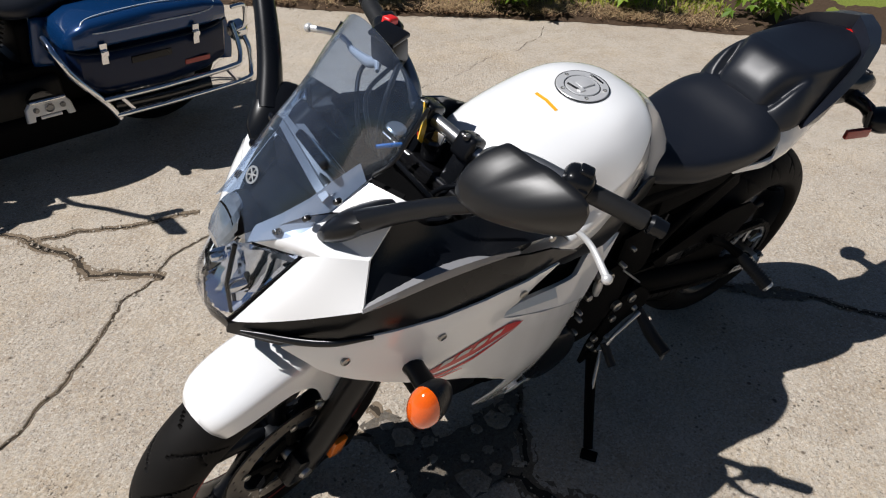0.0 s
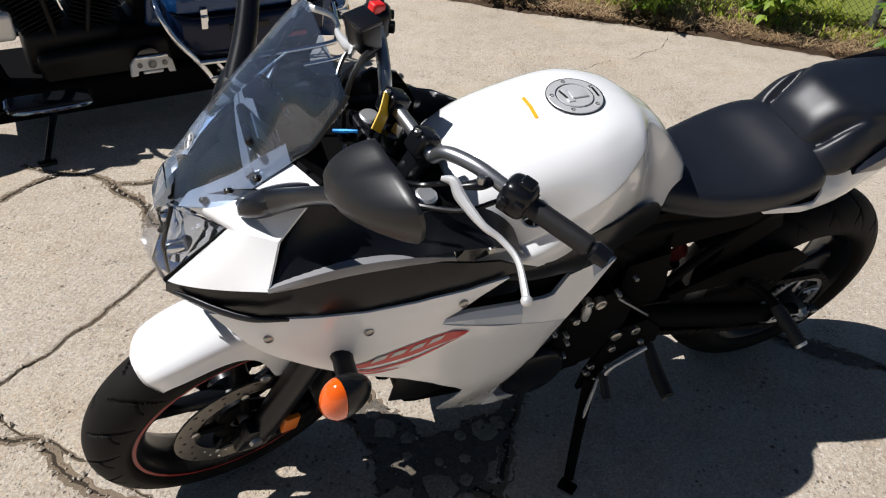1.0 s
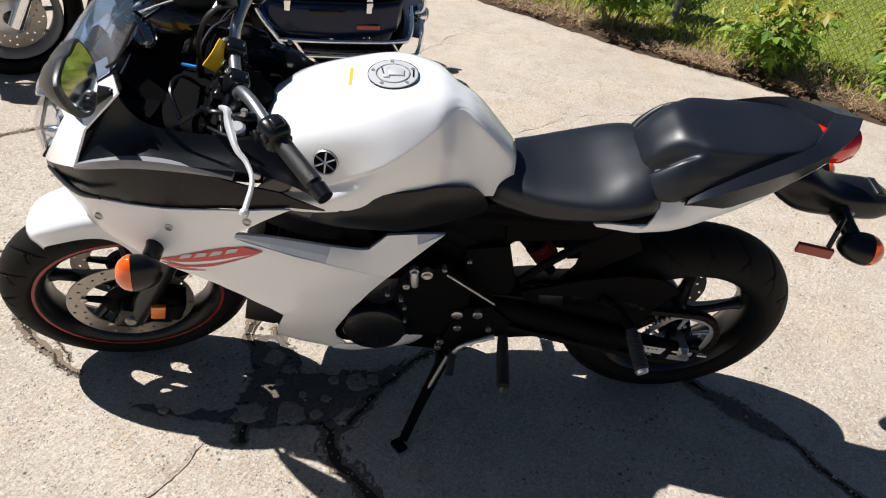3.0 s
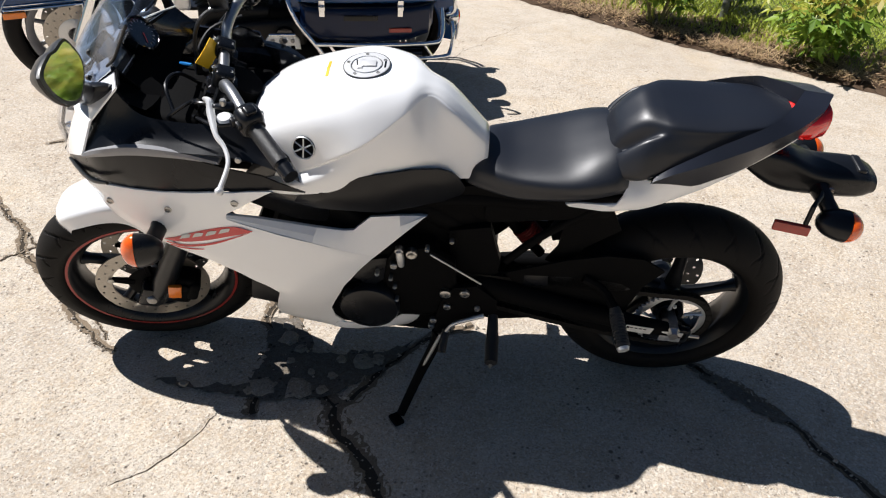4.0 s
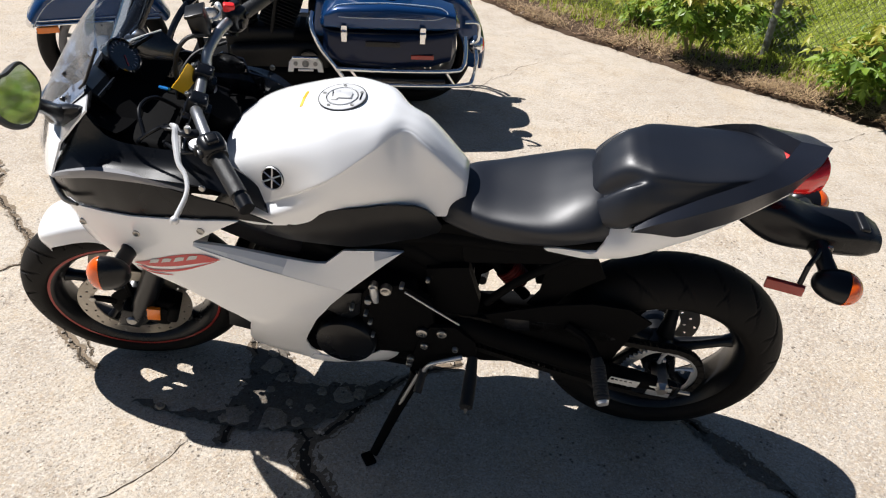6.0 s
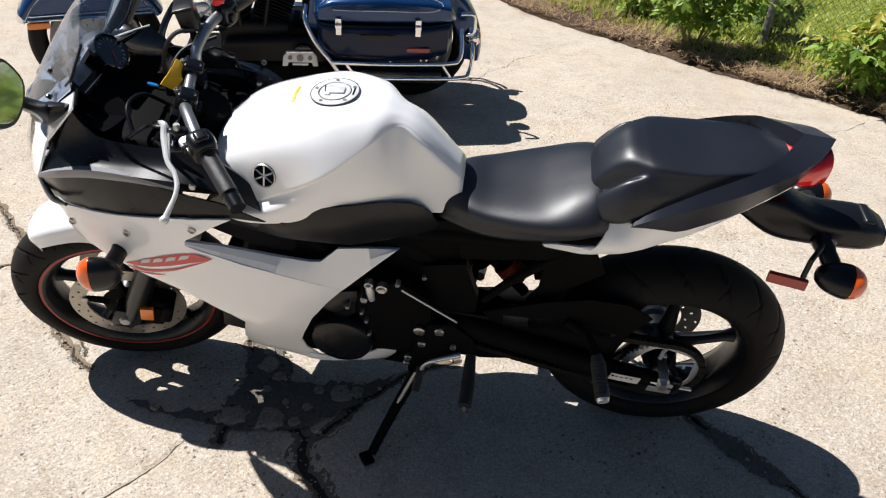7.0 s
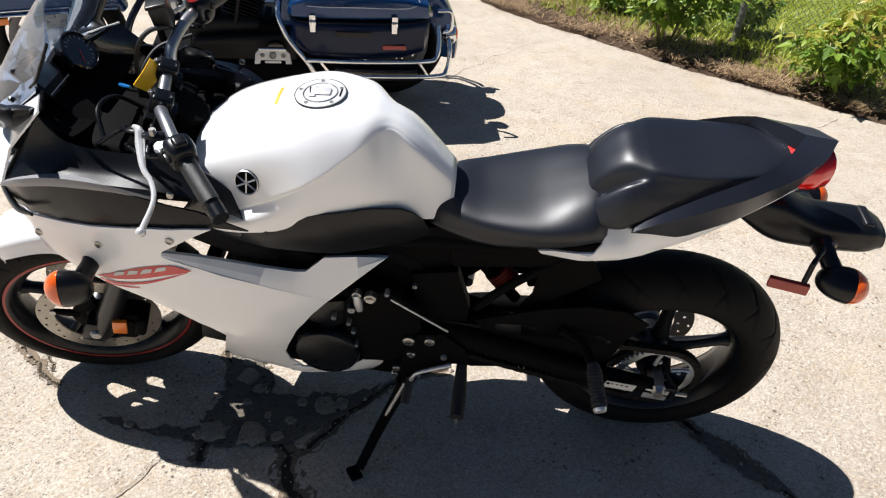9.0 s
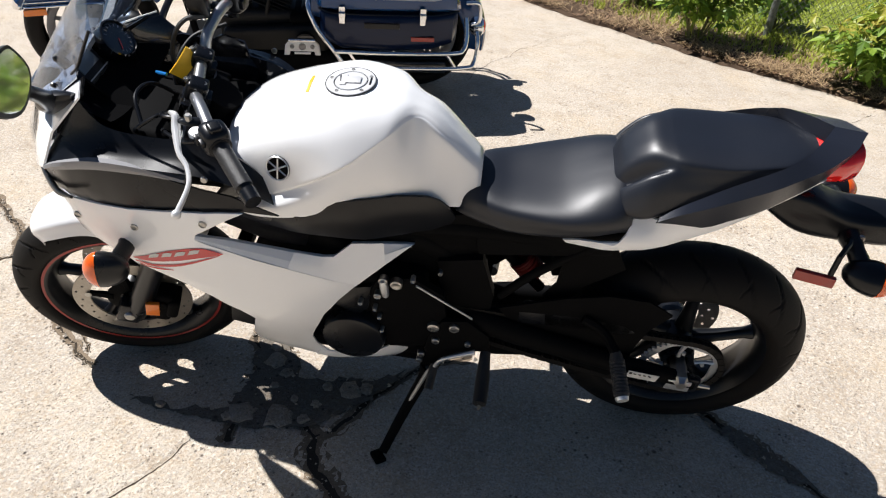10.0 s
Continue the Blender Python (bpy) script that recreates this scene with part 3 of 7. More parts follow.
position_lamp = part("position_lamp", hull(B(), [(-0.052, ((0, 0.884), (-0.014, 0.883), (-0.02, 0.876), (-0.014, 0.87), (0, 0.868))), (-0.04, ((0, 0.912), (-0.021, 0.908), (-0.03, 0.89), (-0.022, 0.876), (0, 0.87))), (-0.022, ((0, 0.938), (-0.02, 0.933), (-0.031, 0.912), (-0.024, 0.89), (0, 0.88))), (-0.008, ((0, 0.945), (-0.012, 0.942), (-0.018, 0.93), (-0.014, 0.915), (0, 0.905)))], 8, 8), mat("position_lamp_lens", (0.26, 0.31, 0.38), 0.1, 0.6, grain=70, vary=0.35, bump=0.6, coat=1.0), bike, "small clear position lamp", 12)
part("lamp_hood", hull(B(), [(-0.03, ((0, 0.93), (-0.02, 0.925), (-0.03, 0.908), (-0.03, 0.895), (0, 0.895))), (-0.005, ((0, 0.94), (-0.022, 0.936), (-0.034, 0.92), (-0.034, 0.902), (0, 0.9))), (0.012, ((0, 0.936), (-0.022, 0.932), (-0.034, 0.918), (-0.034, 0.902), (0, 0.9)))], 8, 8), MATT, position_lamp, "black hood behind the position lamp")


# windscreen
def screen(bm):
    mid = spline([(-0.014, 0, 0.938), (0.026, 0, 0.995), (0.085, 0, 1.07), (0.145, 0, 1.138), (0.188, 0, 1.178)], 24)
    edge = spline([(-0.024, -0.058, 0.906), (0.026, -0.086, 0.922), (0.064, -0.1, 0.946), (0.14, -0.107, 1.008), (0.166, -0.122, 1.042), (0.212, -0.121, 1.118)], 24)
    rows = []
    for i, (m, e) in enumerate(zip(mid, edge)):
        row = []
        for j in range(17):
            s = j / 8 - 1
            k = abs(s)
            q = m.lerp(e, k ** 2)
            q.y = math.copysign(abs(e.y) * (k ** 0.9), s)
            if i > 20:
                q.z -= 0.012 * (i - 20) / 4 * k ** 4
            row.append(q)
        rows.append(row)
    rear = [[q + Vector((0.0022, 0, -0.0016)) for q in row] for row in rows]
    v, w = skin(bm, rows), skin(bm, rear)
    n, m = len(rows) - 1, 16
    line = [(0, j) for j in range(m)] + [(i, m) for i in range(n)] + [(n, j) for j in range(m, 0, -1)] + [(i, 0) for i in range(n, 0, -1)]
    for p, q in zip(line, line[1:] + line[:1]):
        bm.faces.new((v[p[0]][p[1]], v[q[0]][q[1]], w[q[0]][q[1]], w[p[0]][p[1]]))
    return bm


windscreen = part("windscreen", screen(B()), SCREEN, bike, "clear curved acrylic windscreen", 60)
windscreen.visible_shadow = False
bm = lathe(B(), [(0.0, 0.0105), (0.0012, 0.0105), (0.0012, 0.0135), (0.0, 0.0135)], (0, 0, 0), "z", 32, True)
for k in range(6):
    a = math.pi * k / 3
    tube(bm, [(0, 0, 0.0006), (0.011 * math.cos(a), 0.011 * math.sin(a), 0.0006)], [0.0016, 0.001], 4)
part("badge", turned(bm, Matrix.Translation((0.0125, -0.002, 0.977)) @ Matrix.Rotation(radians(-55), 4, "Y")), ALU, windscreen, "small round silver badge")
for s in (-1, 1):
    for q in ((0.019, 0.069, 0.922), (0.053, 0.093, 0.955), (0.092, 0.108, 0.985)):
        bm = lathe(B(), [(-0.004, 0.0), (-0.003, 0.006), (0.001, 0.0075), (0.005, 0.005), (0.006, 0)], (0, 0, 0), n=14)
        part("screen_screw", turned(bm, Matrix.Translation((q[0], s * q[1], q[2])) @ Matrix.Rotation(radians(-35 * s), 4, "X") @ Matrix.Scale(s, 4, (0, 1, 0))), BLACK_GLOSS, windscreen, "black screen screw")


# inside of the nose: dash, gauges
def dash(bm):
    """The dark inner cowl under the screen."""
    line = spline([(-0.01, 0, 0.90), (0.06, 0, 0.945), (0.13, 0, 0.955), (0.2, 0, 0.93)], 10)
    rows = []
    for i, q in enumerate(line):
        half = 0.05 + 0.1 * min(1, i / 7)
        rows.append([q + Vector((0.012 * abs(s), s * half, 0.035 * s * s - 0.022)) for s in [k / 6 - 1 for k in range(13)]])
    skin(bm, rows)
    return bm


inner_cowl = part("inner_cowl", dash(B()), MATT, bike, "black inner cowl behind the windscreen")
part("inner_side_panel", flip(panel(B(), [(0.16, 0.86), (0.174, 0.945), (0.242, 0.965), (0.304, 0.957), (0.331, 0.971), (0.378, 0.959), (0.396, 0.937), (0.442, 0.927), (0.503, 0.897), (0.51, 0.85), (0.41, 0.8), (0.3, 0.78), (0.2, 0.81)], lambda x, z: -0.163 - 0.05 * max(0, 0.92 - z) + (0.02 if x > 0.39 else 0), 0.006, 0.02)), BLACK_GLOSS, bike, "black inner panel beside the fork")
# black filler blocks, added to keep the hollow nose dark inside
part("cowl_fill", block(block(B(), (0.2, 0, 0.84), (0.2, 0.26, 0.14), (0, 6, 0), 0.03, 3), (0.34, 0, 0.83), (0.16, 0.26, 0.12), (0, 0, 0), 0.03, 3), MATT, bike)
part("inner_cowl_panel", sheet(sheet(B(), (0.126, 0.112, 0.997), (0.187, 0.17, 1.002), (0.25, 0.165, 0.95), (0.15, 0.112, 0.9), 0.004), (0.15, 0.112, 0.9), (0.25, 0.165, 0.95), (0.28, 0.15, 0.84), (0.18, 0.1, 0.82), 0.004), BLACK_GLOSS, bike, "glossy black inner panel of the far cowl half")
part("panel_edge", tube(B(), [(0.126, 0.112, 0.9985), (0.157, 0.142, 1.0015), (0.187, 0.17, 1.0035)], 0.0022, 8, 6), PALE, bike, "pale edge line of the inner panel")
gauge = part("instrument_panel", block(B(), (0.11, 0.01, 0.96), (0.022, 0.18, 0.066), (0, -38, 0), 0.008, 3), BLACK, bike, "black instrument cluster with round dial and screen")
FACE = Matrix.Translation((0.112, 0.012, 0.990)) @ Matrix.Rotation(radians(52), 4, "Y")
DIAL = Matrix.Translation((0.012, 0, -0.002)) @ FACE @ Matrix.Translation((0.008, 0.048, 0.014))
SHOW = Matrix.Translation((-0.0115, 0, -0.005)) @ FACE
bm = turned(lathe(B(), [(-0.02, 0.04), (0.012, 0.042), (0.014, 0.039), (0.008, 0.036), (0.006, 0.0)], (0, 0, 0), "z", 40), DIAL)
part("tachometer", bm, BLACK_GLOSS, gauge, "round tachometer with dark glass")
part("dial_glass", turned(lathe(B(), [(0.0, 0.0355), (0.0012, 0.0355), (0.0012, 0.0)], (0, 0, 0.0085), "z", 40), DIAL), LCD, gauge)
for k in range(13):
    a = radians(-40 + 20 * k)
    part("dial_mark", turned(block(B(), (-0.029 * math.cos(a), 0.029 * math.sin(a), 0.0102), (0.006, 0.0016, 0.0008), (0, 0, -math.degrees(a)), 0), DIAL), GREY, gauge)
part("needle", turned(block(B(), (0.01, -0.008, 0.0115), (0.026, 0.0016, 0.0008), (0, 0, -38), 0), DIAL), RED_PAINT, gauge, "red tachometer needle")
part("display_bezel", turned(block(B(), (0.002, -0.044, 0.014), (0.086, 0.09, 0.014), (0, 0, 0), 0.012, 3), SHOW), BLACK, gauge)
# grey-blue base colour stands in for sky mirrored in the display
part("display", turned(block(B(), (-0.002, -0.044, 0.0215), (0.046, 0.06, 0.004), (0, 0, 0), 0.0015), SHOW), mat("lcd_sky_sheen", (0.1, 0.13, 0.16), 0.15, vary=0.05, coat=0.5), gauge, "dark rectangular display")
part("display_trim", turned(block(B(), (0.036, -0.038, 0.0215), (0.002, 0.074, 0.002), (0, 0, 0), 0), SHOW), ALU, gauge, "thin silver trim line")


def hood(bm):
    """The narrow grey band over the instruments."""
    a = spline([(0.078, -0.09, 0.974), (0.078, -0.05, 0.981), (0.082, 0.02, 0.99), (0.088, 0.075, 0.992)], 14)
    b = spline([(0.116, -0.088, 0.99), (0.115, -0.045, 1.0), (0.112, 0.03, 1.012), (0.11, 0.08, 1.012)], 14)
    skin(bm, [[p + Vector((0.004, 0, -0.006)), p, p.lerp(q, 0.3) + Vector((-0.001, 0, 0.003)), p.lerp(q, 0.36), p.lerp(q, 0.64), p.lerp(q, 0.7) + Vector((-0.001, 0, 0.003)), q, q + Vector((0.004, 0, -0.008))] for p, q in zip(a, b)])
    return bm


def shroud(bm):
    """The black cover that closes the instruments to the front and the sides."""
    rows = []
    for q, w, low in (((0.104, 0.99), 0.085, 0.06), ((0.125, 0.998), 0.1, 0.08), ((0.16, 0.985), 0.108, 0.1), ((0.2, 0.955), 0.11, 0.1), ((0.25, 0.925), 0.105, 0.1)):
        rows.append([Vector((q[0] - 0.022 - 0.03 * (1 - abs(s)), s * w, q[1] - 0.012 - (0.02 * s * s if abs(s) < 0.99 else low))) for s in (-1, -0.98, -0.8, -0.4, 0, 0.4, 0.8, 0.98, 1)])
    skin(bm, rows)
    return bm


part("instrument_shroud", shroud(B()), MATT, inner_cowl, "black instrument shroud")
part("hood_band", hood(B()), mat("dark_grey_trim", (0.2, 0.205, 0.215), 0.32, grain=600, vary=0.1), inner_cowl, "grey band of the instrument hood")
for s in (-1, 1):
    edge = [(0.142, s * 0.114, 1.019), (0.166, s * 0.1235, 1.042), (0.188, s * 0.1235, 1.078), (0.212, s * 0.1225, 1.118)]
    part("edge_trim", tube(B(), edge, 0.003, 8, 14), BLACK, windscreen, "black rubber edge trim")


# mirrors
RIM = [Vector((u, w, 0)) for u, w in ((-0.0261, 0.0523), (-0.0484, 0.0144), (-0.0224, -0.0242), (0.0218, -0.0456), (0.0724, -0.0298), (0.0996, 0.0147), (0.0561, 0.0415), (0.0247, 0.0467), (-0.0066, 0.0564))]
MIDDLE = Vector((0.011, 0.012, 0))


def rim_line(grow=0.0):
    """The outline of the glass, a rounded lopsided shape."""
    ring = spline(RIM[-2:] + RIM + RIM[:3], 12 * 4)[8:44]
    return [MIDDLE + (q - MIDDLE) * (1 + grow) for q in ring]


def mirror_shell(bm, deep=0.061):
    """A rounded housing, its open face to the rear (+x) at the origin."""
    rows = [[Vector((0.005, q.x, q.y)) for q in rim_line(-0.02)]]
    for j in range(12):
        f = j / 11
        k = 0.1 + 0.9 * math.sqrt(max(0, 1 - f ** 1.8))
        rows.append([Vector((-deep * f, MIDDLE.x + (q.x - MIDDLE.x) * k - 0.044 * f, MIDDLE.y + (q.y - MIDDLE.y) * k * (1 - (0.45 * f if q.y < MIDDLE.y else 0)) - 0.006 * f)) for q in rim_line(0.0)])
    skin(bm, rows, True, True)
    return bm


def mirror_glass(bm):
    skin(bm, [[Vector((x, q.x, q.y)) for q in rim_line(-0.13)] for x in (0.004, 0.0064)], True, True)
    return bm


MIRROR_AT = Matrix.Translation((0.202, -0.335, 1.1431)) @ Matrix.Rotation(radians(6.7), 4, "Z") @ Matrix.Rotation(radians(-11.8), 4, "Y") @ Matrix.Rotation(radians(-20), 4, "X") @ Matrix.Scale(-1, 4, (0, 1, 0))


def mirror_base(bm):
    rows = []
    for i, q in enumerate(spline([(0.06, -0.13, 0.942), (0.1, -0.142, 0.962), (0.155, -0.15, 0.985)], 10)):
        f = math.sin(math.pi * (0.06 + 0.88 * i / 10)) ** 0.6
        rows.append([q + Vector((0, 0.036 * f * math.cos(a) + 0.004, 0.026 * f * math.sin(a) - 0.022 * f * math.cos(a) + 0.004)) for a in [2 * math.pi * k / 12 for k in range(12)]])
    skin(bm, rows, True, True)
    return bm


for s in (1, -1):
    def m(bm):
        return bm if s > 0 else flip(bm)
    mirror = part("mirror", m(turned(mirror_shell(B()), MIRROR_AT)), SATIN, bike, "black rounded rear-view mirror")
    part("glass", m(turned(mirror_glass(B()), MIRROR_AT)), MIRROR, mirror, "mirror glass reflecting greenery")
    part("stem", m(tube(B(), [(0.1, -0.145, 0.972), (0.125, -0.195, 1.02), (0.145, -0.255, 1.075), (0.158, -0.31, 1.12)], [0.019, 0.0145, 0.012, 0.011] if s > 0 else [0.022, 0.02, 0.018, 0.016], 12, 12)), BLACK, mirror)
    part("foot", m(mirror_base(B())), BLACK, mirror)

# tank
TANK = [(0.405, ((0, 0.897), (-0.061, 0.888), (-0.114, 0.86), (-0.135, 0.806), (-0.139, 0.796), (-0.152, 0.788), (-0.153, 0.765))),
        (0.47, ((0, 0.944), (-0.069, 0.933), (-0.13, 0.894), (-0.158, 0.808), (-0.161, 0.796), (-0.18, 0.787), (-0.182, 0.765))),
        (0.56, ((0, 0.973), (-0.079, 0.962), (-0.136, 0.926), (-0.168, 0.849), (-0.169, 0.836), (-0.187, 0.812), (-0.186, 0.775))),
        (0.66, ((0, 0.988), (-0.084, 0.982), (-0.128, 0.955), (-0.164, 0.906), (-0.166, 0.893), (-0.17, 0.85), (-0.166, 0.785))),
        (0.74, ((0, 0.983), (-0.055, 0.979), (-0.089, 0.968), (-0.114, 0.949), (-0.12, 0.936), (-0.136, 0.88), (-0.136, 0.79))),
        (0.79, ((0, 0.961), (-0.02, 0.961), (-0.034, 0.958), (-0.046, 0.953), (-0.057, 0.94), (-0.1, 0.862), (-0.11, 0.78))),
        (0.843, ((0, 0.926), (-0.018, 0.926), (-0.032, 0.923), (-0.046, 0.917), (-0.058, 0.903), (-0.073, 0.826), (-0.09, 0.76))),
        (0.928, ((0, 0.838), (-0.016, 0.837), (-0.028, 0.833), (-0.038, 0.826), (-0.045, 0.815), (-0.055, 0.785), (-0.058, 0.74)))]
tank_shape = hull(B(), TANK, 56, 42)
tank_tree = BVHTree.FromBMesh(tank_shape)
tank = part("fuel_tank", tank_shape, WHITE, bike, "glossy white sculpted fuel tank", 80)


def on_tank(x, y, lift=0.0008):
    """The tank's upper surface above x, y."""
    return tank_tree.ray_cast(Vector((x, y, 1.3)), Vector((0, 0, -1)))[0] + Vector((0, 0, lift))


CAP = Matrix.Translation((0.651, 0, on_tank(0.651, 0).z - 0.0035)) @ Matrix.Rotation(radians(-4), 4, "Y") @ Matrix.Diagonal((0.87, 0.87, 1, 1))
fuel_cap = part("fuel_cap", turned(lathe(B(), [(-0.014, 0.0), (-0.014, 0.0575), (0.0025, 0.0575), (0.0038, 0.056), (0.004, 0.0405), (0.0025, 0.0395), (0.0025, 0.0375), (0.0045, 0.036), (0.005, 0.0)], (0, 0, 0), "z", 56), CAP), CAST, tank, "round brushed aluminium fuel cap")
for r in (0.0585, 0.0385):
    part("cap_groove", turned(lathe(B(), [(0.001, r - 0.0009), (0.0032, r - 0.0006), (0.0032, r + 0.0006), (0.001, r + 0.0009)], (0, 0, 0), "z", 56, True), CAP), BLACK, fuel_cap, "thin black groove")
for k in range(5):
    a = 2 * math.pi * k / 5 + 0.4
    part("cap_screw", turned(lathe(B(), [(0.003, 0.0048), (0.0052, 0.0042), (0.0052, 0.0026), (0.003, 0.0024), (0.003, 0)], (0.048 * math.cos(a), 0.048 * math.sin(a), 0), "z", 12), CAP), STEEL, fuel_cap)
part("key_cover", turned(block(block(B(), (0.006, 0, 0.0065), (0.036, 0.024, 0.004), (0, 0, 0), 0.0015), (-0.016, 0, 0.006), (0.014, 0.04, 0.003), (0, 0, 0), 0.0012), CAP), CAST, fuel_cap)
part("key_slot", turned(block(B(), (-0.024, 0.004, 0.0062), (0.003, 0.03, 0.003), (0, 0, 12), 0.0006), CAP), BLACK, fuel_cap, "dark slot beside the key cover")
part("hinge", turned(block(B(), (0.046, 0, 0.004), (0.004, 0.028, 0.003), (0, 0, 0), 0.0008), CAP), BLACK, fuel_cap, "dark hinge gap")
bm = B()
skin(bm, [[on_tank(0.564, y), on_tank(0.5705, y)] for y in [(-0.03 + 0.06 * k / 8) for k in range(9)]])
part("sticker", bm, mat("orange_sticker", (0.9, 0.42, 0.02), 0.35, vary=0.05), tank, "narrow yellow-orange warning sticker")


def emblem(bm):
    return lathe(bm, [(0.0, 0.0), (0.0, 0.026), (-0.003, 0.026), (-0.0045, 0.0245), (-0.0035, 0.0235), (-0.0035, 0.0)], (0, 0, 0), n=36)


at, way, *_ = tank_tree.find_nearest(Vector((0.527, -0.175, 0.881)))
way = way if way.y < 0 else -way
EMBLEM_AT = Matrix.Translation(at - way * 0.0015) @ way.to_track_quat("-Y", "Z").to_matrix().to_4x4()
for s in (1, -1):
    def m(bm):
        return bm if s > 0 else flip(bm)
    badge = part("badge", m(turned(emblem(B()), EMBLEM_AT)), MATT, tank, "round black badge with silver spokes")
    bm = lathe(B(), [(-0.0036, 0.0225), (-0.0056, 0.0245), (-0.0036, 0.026)], (0, 0, 0), n=36, close=True)
    for k in range(6):
        a = math.pi * k / 3 + math.pi / 6
        tube(bm, [(0, -0.0038, 0), (0.0215 * math.cos(a), -0.0038, 0.0215 * math.sin(a))], [0.0022, 0.0018], 4)
    part("badge_spoke", m(turned(bm, EMBLEM_AT)), ALU, badge)
TRIM = [(0.5, 0.735), (0.512, 0.762), (0.524, 0.777), (0.562, 0.797), (0.62, 0.813), (0.689, 0.821), (0.755, 0.817), (0.823, 0.801), (0.847, 0.787), (0.865, 0.765), (0.879, 0.733), (0.892, 0.688), (0.776, 0.69), (0.66, 0.7), (0.579, 0.715)]
both("tank_trim", lambda bm: panel(bm, TRIM, lambda x, z: -float(np.interp(x, [0.49, 0.55, 0.7, 0.8, 0.89], [0.184, 0.188, 0.168, 0.122, 0.092])) + 0.2 * max(0, 0.77 - z), 0.006, 0.025), BLACK, bike, "matt black trim below the tank")

# seats and tail
SEAT = [(0.88, ((0, 0.785), (-0.03, 0.783), (-0.045, 0.778), (-0.055, 0.768), (-0.062, 0.755), (-0.07, 0.735), (0, 0.725))),
        (0.93, ((0, 0.8), (-0.045, 0.798), (-0.07, 0.793), (-0.088, 0.782), (-0.096, 0.76), (-0.095, 0.735), (0, 0.722))),
        (1.0, ((0, 0.797), (-0.06, 0.797), (-0.095, 0.793), (-0.115, 0.783), (-0.122, 0.758), (-0.115, 0.736), (0, 0.722))),
        (1.1, ((0, 0.815), (-0.075, 0.814), (-0.118, 0.808), (-0.14, 0.795), (-0.142, 0.772), (-0.124, 0.747), (0, 0.728))),
        (1.17, ((0, 0.848), (-0.08, 0.844), (-0.125, 0.828), (-0.146, 0.808), (-0.146, 0.784), (-0.125, 0.762), (0, 0.735))),
        (1.215, ((0, 0.864), (-0.08, 0.856), (-0.122, 0.834), (-0.14, 0.81), (-0.138, 0.79), (-0.118, 0.772), (0, 0.745))),
        (1.24, ((0, 0.856), (-0.07, 0.846), (-0.105, 0.826), (-0.12, 0.806), (-0.125, 0.792), (-0.12, 0.777), (0, 0.755)))]
part("rider_seat", hull(B(), SEAT, 36, 24), VINYL, bike, "black vinyl rider seat", 60)
PILLION = [(1.197, ((0, 0.862), (-0.03, 0.86), (-0.05, 0.85), (-0.06, 0.832), (-0.072, 0.838), (-0.085, 0.825), (-0.06, 0.805), (0, 0.8))),
           (1.21, ((0, 0.895), (-0.035, 0.893), (-0.058, 0.88), (-0.07, 0.848), (-0.09, 0.86), (-0.11, 0.842), (-0.108, 0.812), (0, 0.8))),
           (1.235, ((0, 0.924), (-0.038, 0.923), (-0.064, 0.91), (-0.078, 0.87), (-0.098, 0.888), (-0.122, 0.858), (-0.122, 0.815), (0, 0.805))),
           (1.26, ((0, 0.943), (-0.04, 0.942), (-0.07, 0.93), (-0.084, 0.896), (-0.102, 0.908), (-0.128, 0.868), (-0.127, 0.82), (0, 0.81))),
           (1.29, ((0, 0.947), (-0.044, 0.947), (-0.078, 0.94), (-0.092, 0.925), (-0.106, 0.915), (-0.127, 0.872), (-0.124, 0.832), (0, 0.825))),
           (1.32, ((0, 0.947), (-0.05, 0.947), (-0.088, 0.942), (-0.1, 0.926), (-0.11, 0.908), (-0.123, 0.88), (-0.119, 0.845), (0, 0.835))),
           (1.4, ((0, 0.946), (-0.055, 0.946), (-0.092, 0.941), (-0.1, 0.932), (-0.107, 0.915), (-0.114, 0.895), (-0.11, 0.87), (0, 0.85))),
           (1.48, ((0, 0.951), (-0.05, 0.951), (-0.082, 0.947), (-0.089, 0.94), (-0.095, 0.93), (-0.1, 0.914), (-0.095, 0.9), (0, 0.88))),
           (1.52, ((0, 0.954), (-0.045, 0.953), (-0.07, 0.95), (-0.076, 0.944), (-0.081, 0.936), (-0.085, 0.924), (-0.08, 0.91), (0, 0.895))),
           (1.572, ((0, 0.956), (-0.018, 0.955), (-0.028, 0.952), (-0.031, 0.947), (-0.034, 0.94), (-0.036, 0.931), (-0.034, 0.916), (0, 0.905)))]
part("passenger_seat", hull(B(), PILLION, 44, 32), VINYL, bike, "black vinyl passenger seat with rounded front lobes", 60)


